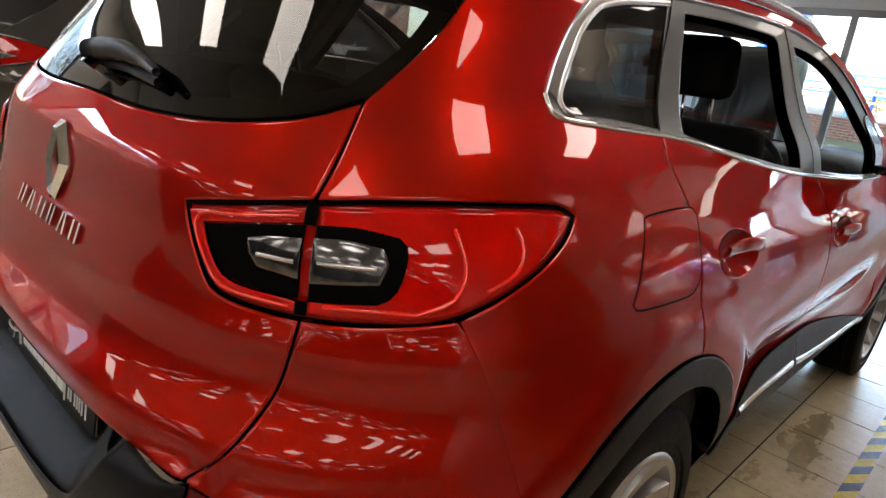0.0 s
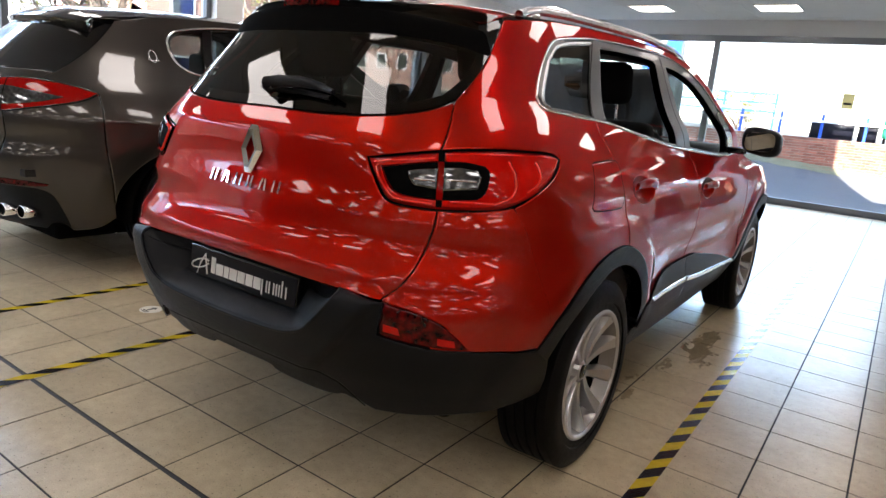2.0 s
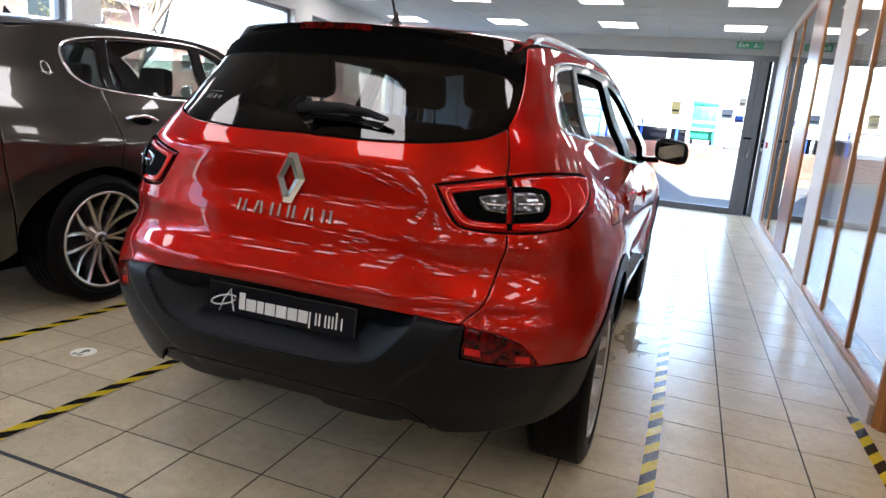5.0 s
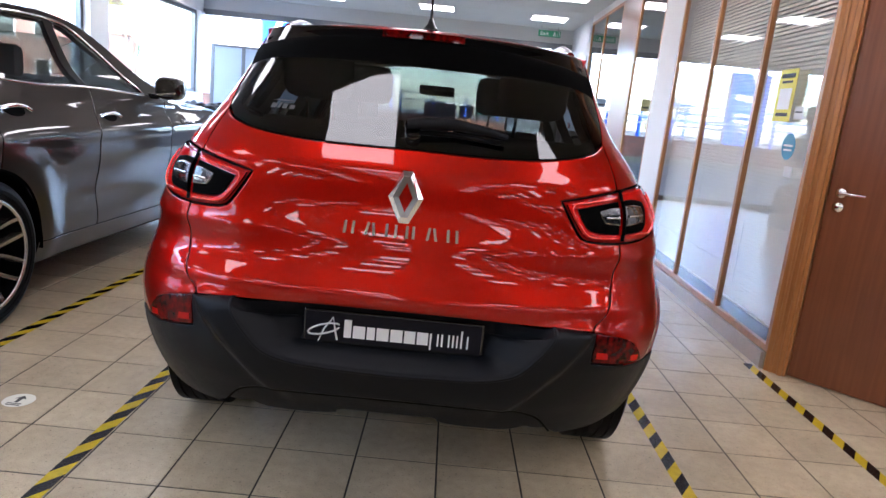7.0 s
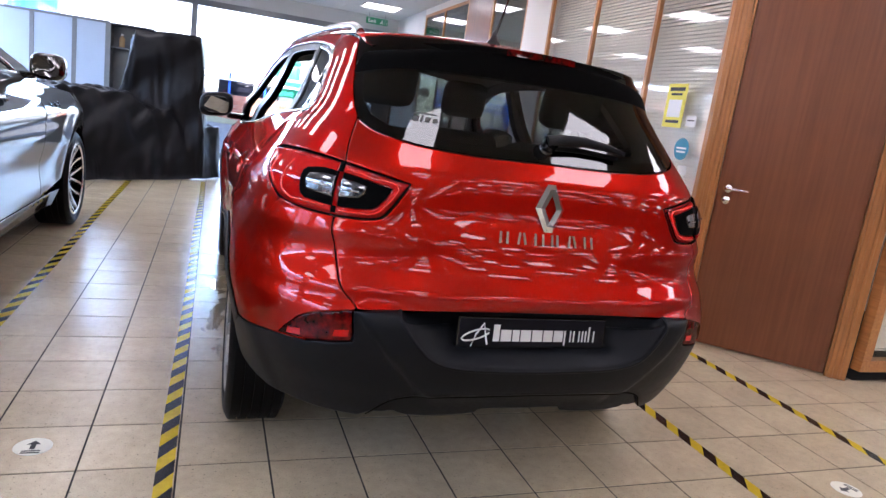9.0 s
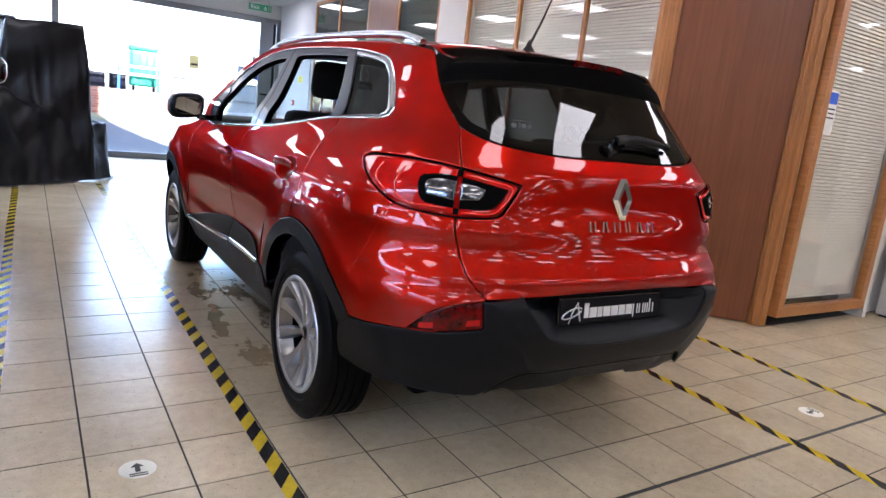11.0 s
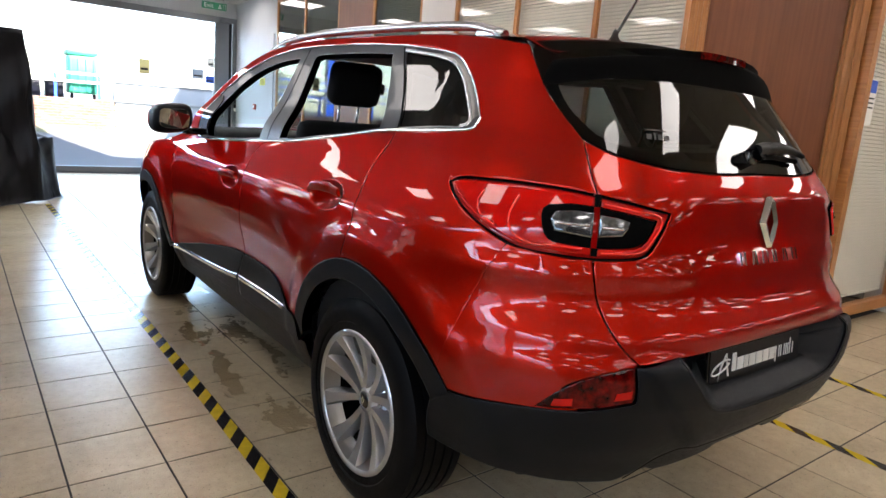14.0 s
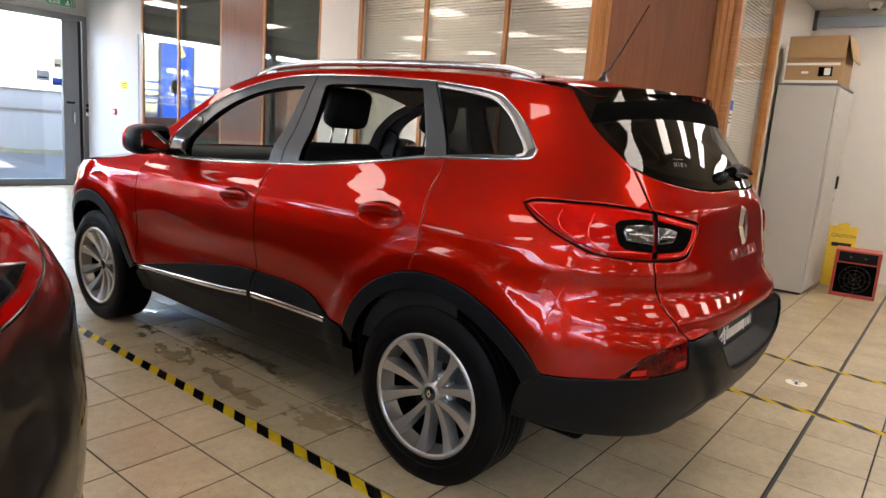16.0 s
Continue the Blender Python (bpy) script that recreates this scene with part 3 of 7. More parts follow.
def shade_blocks():
    """Unseen blocks added to cast the shade outside; low roof between them."""
    box("wall_shade_block", (-5.4, 7.0, 3.14), (2.44, YF + 0.6, 9.4), WHITE, None, 0.0, kind="structure", label="unseen block above the shopfront, added to cast shade outside", category="wall")
    box("wall_shade_strip", (2.44, YF + 0.1, 3.14), (13.0, YF + 0.6, 3.4), WHITE, None, 0.0, kind="structure", label="unseen low strip on the roof edge, added to cast shade", category="wall")
    out = [(4.15, 3.4), (13.0, 3.4), (13.0, 10.5), (7.53, 10.5)]
    vs = [(x, y, z) for y in (YF + 0.1, YF + 0.6) for x, z in out]
    me = mesh_from("wall_gable", vs, [(0, 1, 2, 3), (7, 6, 5, 4), (0, 4, 5, 1), (1, 5, 6, 2), (2, 6, 7, 3), (3, 7, 4, 0)], WHITE)
    part("wall_gable", me, None, "unseen sloping block above the roof, added to cast shade", "wall", "structure")


shade_blocks()



def shop_door():
    e = tagged(new("door_1"), "narrow grey aluminium shop door with a lever handle and pads", "door", kind="structure")
    e.location = (0, YF, 0)
    bm = bmesh.new()
    add_box(bm, (1.963, -0.05, 0), (2.15, 0.05, 2.68), 0.003)
    add_box(bm, (1.76, -0.05, 2.6), (1.963, 0.05, 2.68), 0.003)
    part("door_frame", from_bm("door_frame", bm, FRAMEGREY), e)
    box("door_leaf", (1.762, -0.035, 0.01), (1.90, 0.035, 2.598), FRAMEGREY, e, 0.004)
    # black strip set back between leaf and jamb, in place of a dark gap
    box("gap_strip", (1.90, -0.01, 0.01), (1.956, 0.02, 2.598), BLACKP, e, 0.002)
    box("door_handle", (1.79, -0.09, 1.0), (1.815, -0.04, 1.17), SATIN, e, 0.006)
    box("lock_plate", (1.70, -0.06, 1.30), (1.83, -0.036, 1.335), BLACKP, e, 0.003)
    for z in (1.12, 1.19, 1.265):
        box("lock_plate", (1.99, -0.066, z), (2.03, -0.05, z + 0.055), PAPER if z < 1.15 else BLACKP, e, 0.003)


shop_door()


def exit_sign():
    e = tagged(new("exit_sign"), "green exit sign hanging above the shop door", "sign")
    e.location = (1.55, YF - 0.35, 2.80)
    box("board", (-0.2, -0.012, -0.055), (0.2, 0.012, 0.055), GREEN, e, 0.003)
    c = bpy.data.curves.new("lettering", "FONT")
    c.body, c.size, c.extrude = "Exit", 0.10, 0.001
    t = part("lettering", c, e)
    t.matrix_basis = pose(-0.17, -0.0135, -0.033, 90, 0, 0)
    c.materials.append(PAPER)
    bm = bmesh.new()
    for lo, hi in (((0.08, -0.01), (0.10, 0.03)), ((0.06, -0.035), (0.085, -0.012)), ((0.095, -0.035), (0.115, -0.012)), ((0.14, -0.04), (0.145, 0.04)), ((0.175, -0.04), (0.18, 0.04)), ((0.14, 0.036), (0.18, 0.04))):
        add_box(bm, (lo[0], -0.0155, lo[1]), (hi[0], -0.0125, hi[1]))
    part("pictogram", from_bm("pictogram", bm, PAPER), e)
    for x in (-0.15, 0.15):
        box("hanger", (x - 0.004, -0.004, 0.055), (x + 0.004, 0.004, 0.13), SATIN, e, 0.0)


exit_sign()

# ---- office front: white wall, glazing with blinds, timber panel ----
SK = 0.10


def office_wall(name, y0, y1, mat, label, x0=None):
    return box(name, (XO if x0 is None else x0, y0, 0.0), (XO + 0.12, y1, CEILING), mat, None, 0.0, kind="structure", label=label, category="wall")


office_wall("wall_office_end", 8.13, YF - 0.02, DIMWALL, "white plastered wall beside the shop door")
office_wall("wall_office_pier", 3.59, 4.16, WHITE, "white plastered pier between office windows")
box("wall_panel_white", (XO - 0.015, 8.2, 0.12), (XO, 9.55, 2.35), DIMWALL, None, 0.004, kind="structure", label="flat white panel door on the office wall", category="panel")
box("baseboard", (XO - 0.02, 1.0, 0.0), (XO, 8.13, SK), SKIRT, None, 0.003, kind="structure", label="pale tiled skirting along the office front", category="baseboard")


def blind(name, y0, y1, z0, z1, x, m=None, top=2.842):
    """A venetian blind, its slats all but shut."""
    e = tagged(new(name), "cream venetian blind, closed behind office glass", "blind", "office blinds")
    vs, fs = [], []
    box("head_box", (x, y0, z1 - 0.035), (x + 0.03, y1, z1), BLIND, e, 0.002)
    if top is not None:
        for y in (y0 + 0.08, y1 - 0.08):
            box("bracket", (x + 0.004, y - 0.015, z1), (x + 0.026, y + 0.015, top), BLIND, e, 0.0)
    n = int((z1 - 0.05 - z0) / 0.0265)
    bm_me = mesh_from("slat", [(x, y0, -0.0125), (x, y1, -0.0125), (x + 0.004, y1, -0.0025), (x + 0.004, y0, -0.0025), (x + 0.011, y0, 0.0110), (x + 0.011, y1, 0.0110)], [(0, 1, 2, 3), (3, 2, 5, 4)], BLIND)
    for k in range(n):
        s = part("slat", bm_me, e)
        s.location.z = z0 + 0.02 + k * 0.0265
    box("bottom_rail", (x, y0, z0 - 0.012), (x + 0.02, y1, z0), BLIND, e, 0.002)
    if m is not None:
        e.matrix_basis = m
    return e


ow = window("window_7", (0.98, SK), (3.59, 2.84), 0, (1.80, 2.70), WOOD, OFFGLASS, 0.04, "timber-framed office glazing with closed blinds behind", 0.035)
ow.location.x = XO + 0.02
ow = window("window_8", (6.05, SK), (8.13, 2.84), 0, (7.11,), WOOD, SHADEPANE, 0.042, "timber-framed office window with a raised blind", 0.035)
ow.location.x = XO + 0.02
ow = window("window_9", (4.16, SK), (5.20, 2.84), 0, (), WOOD, SHADEPANE, 0.042, "narrow timber-framed office window", 0.035)
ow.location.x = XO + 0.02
box("door_2", (XO, 5.20, 0.0), (XO + 0.06, 6.05, 2.84), DOORW, None, 0.003, kind="structure", label="brown veneered office door in a timber frame", category="door")
box("wall_office_head", (XO, 0.9, 2.84), (XO + 0.12, 8.13, CEILING), WHITE, None, 0.0, kind="structure", label="narrow white band above the office glazing", category="wall")
for y0, y1 in ((1.0, 1.797), (1.803, 2.697), (2.703, 3.585)):
    blind("venetian_blind", y0, y1, 0.2, 2.78, XO + 0.09)
for y0, y1 in ((4.22, 5.14), (6.11, 7.06), (7.16, 8.07)):
    blind("venetian_blind", y0, y1, 1.75, 2.78, XO + 0.09)
# rooms behind
box("wall_office_rear", (5.0, 0.42, -0.2), (5.12, YF, 3.1), WHITE, None, 0.0, kind="structure", label="plain white rear wall of the offices", category="wall")


def notice(name, y, z, w, h, mat, label, bars=(), x=None, shape="box"):
    e = tagged(new(name), label, "notice")
    e.location = (XO - 0.012 if x is None else x, y, z)
    if shape == "disc":
        bm = bmesh.new()
        bmesh.ops.create_cone(bm, cap_ends=True, segments=32, radius1=w / 2, radius2=w / 2, depth=0.002, matrix=pose(0, 0, 0, 0, 90, 0))
        part("sheet", from_bm("sheet", bm, mat), e)
    else:
        box("sheet", (-0.001, -w / 2, -h / 2), (0.001, w / 2, h / 2), mat, e, 0.0)
    for (a, b, c, d, mm) in bars:
        box("print_bar", (-0.003, a, b), (-0.0012, c, d), mm, e, 0.0)
    return e


notice("distancing_notice", 1.36, 1.56, 0.21, 0.30, YPAPER, "yellow printed notice stuck on the office glass", [(-0.08, 0.10, 0.08, 0.125, INK), (-0.06, 0.07, 0.06, 0.085, INK), (-0.07, -0.08, 0.07, 0.04, PAPER), (-0.07, -0.12, 0.07, -0.10, INK)])
notice("round_sticker", 1.20, 1.27, 0.15, 0.15, TEAL, "round teal sticker on the office glass", [(-0.05, 0.0, 0.05, 0.012, PAPER), (-0.045, -0.025, 0.045, -0.013, PAPER)], shape="disc")
notice("white_slip", 1.16, 1.46, 0.10, 0.07, PAPER, "small white paper slip on the office glass", [(-0.035, 0.0, 0.035, 0.008, INK)])
notice("white_slip", 1.15, 1.13, 0.09, 0.06, PAPER, "small white paper slip on the office glass")
notice("warning_label", 8.63, 1.63, 0.24, 0.11, YPAPER, "yellow warning label on the white wall", [(-0.07, 0.02, 0.07, 0.035, INK), (-0.07, -0.01, 0.07, 0.0, INK), (-0.07, -0.04, 0.05, -0.03, INK)], x=XO - 0.0185)


def call_point():
    e = tagged(new("fire_call_point"), "small red fire call point on the white wall", "fire alarm")
    e.location = (XO - 0.018, 8.93, 1.23)
    box("case", (-0.03, -0.045, -0.045), (0.0, 0.045, 0.045), REDM, e, 0.006)
    box("window", (-0.033, -0.028, -0.02), (-0.0305, 0.028, 0.02), PAPER, e, 0.0)


call_point()

# ---- slanting wall with the brown door ----
DA, DB = Vector((2.05, 1.0, 0)), Vector((2.83, 0.24, 0))
along = (DB - DA).normalized()
DW = (DB - DA).length
dm = Matrix(((along.x, -along.y, 0, DA.x), (along.y, along.x, 0, DA.y), (0, 0, 1, 0), (0, 0, 0, 1)))


def brown_door():
    e = tagged(new("door_3"), "plain brown veneered office door, shut, in a moulded oak frame", "door", kind="structure")
    e.matrix_basis = dm
    for nm, x0, x1 in (("door_jamb", 0.0, 0.12), ("door_jamb", DW - 0.12, DW)):
        bm = bmesh.new()
        add_box(bm, (x0, -0.035, 0), (x1, 0.09, CEILING), 0.004)
        s = x0 + (0.075 if x0 == 0 else 0.015)
        add_box(bm, (s, -0.052, 0), (s + 0.03, -0.034, CEILING), 0.006)
        s = x0 + (0.03 if x0 == 0 else 0.07)
        add_box(bm, (s, -0.046, 0), (s + 0.018, -0.034, CEILING), 0.005)
        part(nm, from_bm(nm, bm, WOOD), e)
    box("door_leaf", (0.123, -0.012, 0.008), (DW - 0.123, 0.032, CEILING - 0.01), DOORW, e, 0.003)
    hd = tagged(new("lever_handle"), "chrome lever handle")
    hd.parent = e
    vs, fs = lathe([(-0.02, 0.0), (-0.02, 0.026), (-0.013, 0.026), (-0.012, 0.0)], 24)
    me = mesh_from("rose", [(v[1], v[0], v[2]) for v in vs], fs, CHROME, True)
    for z in (1.06, 0.985):
        r = part("rose", me, hd)
        r.location = (0.185, 0.002, z)
    vs, fs = sweep([(0.185, -0.015, 1.06), (0.185, -0.055, 1.06), (0.2, -0.062, 1.06), (0.31, -0.062, 1.06)], 0.009, 10)
    part("lever", mesh_from("lever", vs, fs, CHROME, True), hd)


brown_door()
side_w = window("window_10", (2.84, 0.08), (4.1, 2.9), 1, (), WOODX, OFFGLASS, 0.075, "timber-framed side window with a closed blind behind")
side_w.location.y = 0.2
blind("venetian_blind", -4.04, -2.92, 0.2, 2.82, 0.06, top=None, m=pose(0, 0.2, 0, 0, 0, 90))
notice_s = notice("blue_headed_notice", 0, 0, 0.13, 0.30, PAPER, "white paper notice with a blue heading on the glass", [(-0.055, 0.06, 0.055, 0.14, BLUE), (-0.045, 0.02, 0.045, 0.03, INK), (-0.045, -0.01, 0.03, 0.0, INK), (-0.045, -0.04, 0.04, -0.03, INK)])
notice_s.matrix_basis = pose(2.99, 0.185, 1.58, 0, 0, 90)
box("wall_side_return", (4.1, 0.26, 0.0), (XR + 0.2, 0.38, 3.1), WHITE, None, 0.0, kind="structure", label="white wall behind the steel cabinet", category="wall")
box("wall_side_reveal", (4.1, 0.165, 0.0), (4.16, 0.26, 3.1), WHITE, None, 0.0, kind="structure", label="white reveal beside the side window", category="wall")
box("wall_niche_back", (5.85, -1.05, 0.0), (5.95, 0.26, 3.1), WHITE, None, 0.0, kind="structure", label="white wall of the corner niche", category="wall")
box("trunking", (5.80, -1.05, 2.74), (5.85, 0.22, 2.86), PALEPANEL, None, 0.003, kind="structure", label="pale blue-grey cable trunking high on the wall", category="trim")
# narrow dark strip in the corner, just below the ceiling
box("trim_corner_strip", (5.80, 0.22, 2.72), (5.85, 0.26, 2.93), FRAMEGREY, None, 0.003, kind="structure", label="dark strip running down the corner", category="trim")


def steel_cabinet():
    e = tagged(new("steel_cabinet"), "tall pale grey steel cabinet with a black handle", "cabinet")
    e.location = (4.338, -0.325, 0)
    box("body", (0.0, 0.0, 0.02), (0.80, 0.50, 1.975), CABGREY, e, 0.006)
    box("plinth", (0.02, 0.02, 0.0), (0.78, 0.48, 0.02), BLACKP, e, 0.002)
    box("top_edge", (-0.004, -0.02, 1.976), (0.804, 0.504, 1.994), FRAMEGREY, e, 0.003)
    box("door", (0.012, -0.022, 0.05), (0.79, -0.004, 1.965), CABGREY, e, 0.004)
    box("handle", (0.68, -0.042, 1.02), (0.72, -0.022, 1.15), BLACKP, e, 0.005)
    box("lock", (0.69, -0.034, 0.9), (0.71, -0.022, 0.93), CHROME, e, 0.003)


steel_cabinet()


def carton(z, h, label):
    """A cardboard box with a pale printed panel and a torn window, or an open one with hanging flaps."""
    e = tagged(new("cardboard_box"), label, "box", "boxes on the steel cabinet")
    e.location = (4.35, -0.345, z)
    t = 0.006
    box("base", (0, 0, 0), (0.46, 0.48, t), CARD, e, 0.0)
    for lo, hi in (((0, 0), (t, 0.48)), ((0.46 - t, 0), (0.46, 0.48)), ((t, 0), (0.46 - t, t)), ((t, 0.48 - t), (0.46 - t, 0.48))):
        box("side", (*lo, t), (*hi, h), CARD, e, 0.0)
    return e


low = carton(1.9945, 0.19, "brown cardboard box with a pale border and torn window")
for z0, z1 in ((0.006, 0.03), (0.165, 0.188)):
    box("pale_border", (-0.003, 0.03, z0), (-0.001, 0.476, z1), PAPER, low, 0.0)
# black patch laid on the uncut card for the shade inside the opening
box("torn_window_patch", (-0.003, 0.085, 0.065), (-0.001, 0.20, 0.15), DARK, low, 0.0)
box("crumpled_lining", (-0.006, 0.10, 0.075), (-0.003, 0.15, 0.14), PAPER, low, 0.001)
box("print_bar", (-0.003, 0.28, 0.09), (-0.001, 0.34, 0.11), PAPER, low, 0.0)
high = carton(2.186, 0.235, "open brown cardboard box with a hanging flap")
box("flap", (0.0, -0.006, -0.22), (0.45, 0.0, 0.0), CARD, high, 0.0, pose(0, -0.004, 0.235, -14, 0, 0))
box("flap", (-0.006, 0.0, -0.20), (0.0, 0.47, 0.0), CARD, high, 0.0, pose(-0.003, 0, 0.235, 0, 3, 0))


def dome_camera():
    vs, fs = lathe([(0, 0.0), (0, 0.06), (-0.02, 0.06), (-0.05, 0.045), (-0.07, 0.02), (-0.075, 0.0)], 24, "z")
    e = tagged(new("dome_camera"), "small white dome camera on the ceiling", "camera")
    e.location = (5.55, -0.34, CEILING)
    part("housing", mesh_from("housing", vs, fs, PAPER, True), e)
    vs, fs = lathe([(-0.062, 0.03), (-0.078, 0.018), (-0.083, 0.0)], 16, "z")
    part("lens", mesh_from("lens", vs, fs, GLOSSB, True), e)


dome_camera()


def fan_heater():
    e = tagged(new("fan_heater"), "red industrial fan heater with a black grille", "heater")
    e.matrix_basis = pose(4.755, -0.69, 0.0, 0, 0, 6)
    bm = bmesh.new()
    for y in (-0.18, 0.18):
        add_box(bm, (-0.02, y - 0.012, 0), (0.28, y + 0.012, 0.44), 0.004)
    add_box(bm, (-0.02, -0.192, 0.33), (0.28, 0.192, 0.46), 0.006)
    add_box(bm, (-0.02, -0.192, 0.0), (0.28, 0.192, 0.03), 0.004)
    part("case", from_bm("case", bm, REDM), e)
    box("panel", (-0.026, -0.16, 0.345), (-0.02, 0.16, 0.445), BLACKP, e, 0.002)
    box("core", (0.02, -0.168, 0.03), (0.26, 0.168, 0.33), DARK, e, 0.0)
    for r in (0.05, 0.09, 0.13):
        vs, fs = sweep([(-0.012, r * math.cos(a), 0.18 + r * math.sin(a)) for a in np.linspace(0, 2 * math.pi, 25)], 0.003, 6)
        part("grille_ring", mesh_from("grille_ring", vs, fs, GLOSSB, True), e)
    for k in range(4):
        a = k * math.pi / 4
        vs, fs = sweep([(-0.012, 0.14 * math.cos(a), 0.18 + 0.14 * math.sin(a)), (-0.012, -0.14 * math.cos(a), 0.18 - 0.14 * math.sin(a))], 0.003, 6)
        part("grille_bar", mesh_from("grille_bar", vs, fs, GLOSSB, True), e)
    for y in (-0.06, 0.06):
        vs, fs = lathe([(-0.045, 0), (-0.045, 0.014), (-0.026, 0.018), (-0.026, 0)], 16)
        k = part("knob", mesh_from("knob", vs, fs, GLOSSB, True), e)
        k.location = (0, y, 0.395)


fan_heater()


def wet_floor_board():
    e = tagged(new("caution_board"), "yellow folding caution board leaning by the wall", "safety sign")
    e.matrix_basis = pose(5.35, -0.45, 0, 0, 0, 10)
    for s in (-1, 1):
        bm = bmesh.new()
        add_box(bm, (-0.008, -0.13, 0.0), (0.008, 0.13, 0.64), 0.004, pose(s * 0.11, 0, 0, 0, -s * 10, 0))
        part("board", from_bm("board", bm, YELLOW), e)
    box("print_bar", (-0.105, -0.09, 0.42), (-0.1, 0.09, 0.46), INK, e, 0.0, pose(0.04, 0, 0, 0, 0, 0))
    box("handle", (-0.02, -0.05, 0.62), (0.02, 0.05, 0.66), YELLOW, e, 0.006)
    c = bpy.data.curves.new("lettering", "FONT")
    c.body, c.size, c.extrude = "CAUTION", 0.05, 0.0008
    c.materials.append(INK)
    t = part("lettering", c, e)
    t.matrix_basis = pose(-0.11, 0, 0, 0, 10, 0) @ pose(-0.0095, 0.105, 0.52, 90, 0, -90)


wet_floor_board()


# ---- black cloth over the stand, and the panel screen ----
def screen_unit():
    e = tagged(new("panel_screen"), "screen of pale blue-white panels in dark frames", "screen")
    e.location = (0, 8.95, 0)
    xs = [-4.27, -3.73, -3.17, -2.72]
    for a, b in zip(xs, xs[1:]):
        box("panel", (a + 0.03, -0.012, 1.0), (b - 0.03, 0.012, 1.97), PALEPANEL, e, 0.002)
    for x in xs:
        box("upright", (x - 0.03, -0.02, 0.0), (x + 0.03, 0.02, 2.0), FRAMEGREY, e, 0.002)
    box("top_rail", (-4.3, -0.022, 1.97), (-2.69, 0.022, 2.01), FRAMEGREY, e, 0.002)
    box("lower_board", (-4.27, -0.015, 0.0), (-2.72, 0.015, 1.0), FRAMEGREY, e, 0.002)


screen_unit()


def shelf_unit():
    e = tagged(new("shelf_unit"), "dark open shelf unit beside the screen", "shelf")
    e.location = (-2.66, 8.7, 0)
    box("back", (0, 0.3, 0), (0.62, 0.32, 1.98), FRAMEGREY, e, 0.002)
    box("side", (0, 0, 0), (0.02, 0.3, 1.98), FRAMEGREY, e, 0.002)
    box("side", (0.6, 0, 0), (0.62, 0.3, 1.98), FRAMEGREY, e, 0.002)
    for z in (0.9, 1.62, 1.96):
        box("shelf", (0.02, 0, z), (0.6, 0.3, z + 0.02), FRAMEGREY, e, 0.002)


shelf_unit()


def bottle(x, mat, h, r):
    vs, fs = lathe([(0, 0), (0, r), (h * 0.65, r), (h * 0.8, r * 0.45), (h * 0.86, r * 0.4), (h * 0.86, 0)], 18, "z")
    e = tagged(new("bottle"), "small cleaning bottle on the dark shelf", "bottle", "bottles on the shelf")
    part("flask", mesh_from("flask", vs, fs, mat, True), e)
    vs, fs = lathe([(h * 0.86, 0), (h * 0.86, r * 0.5), (h, r * 0.45), (h, 0)], 14, "z")
    part("cap", mesh_from("cap", vs, fs, PAPER, True), e)
    e.location = (x, 8.82, 1.64)


bottle(-2.5, CARD, 0.2, 0.04)
bottle(-2.34, PALEPANEL, 0.22, 0.045)
bottle(-2.2, PAPER, 0.26, 0.04)


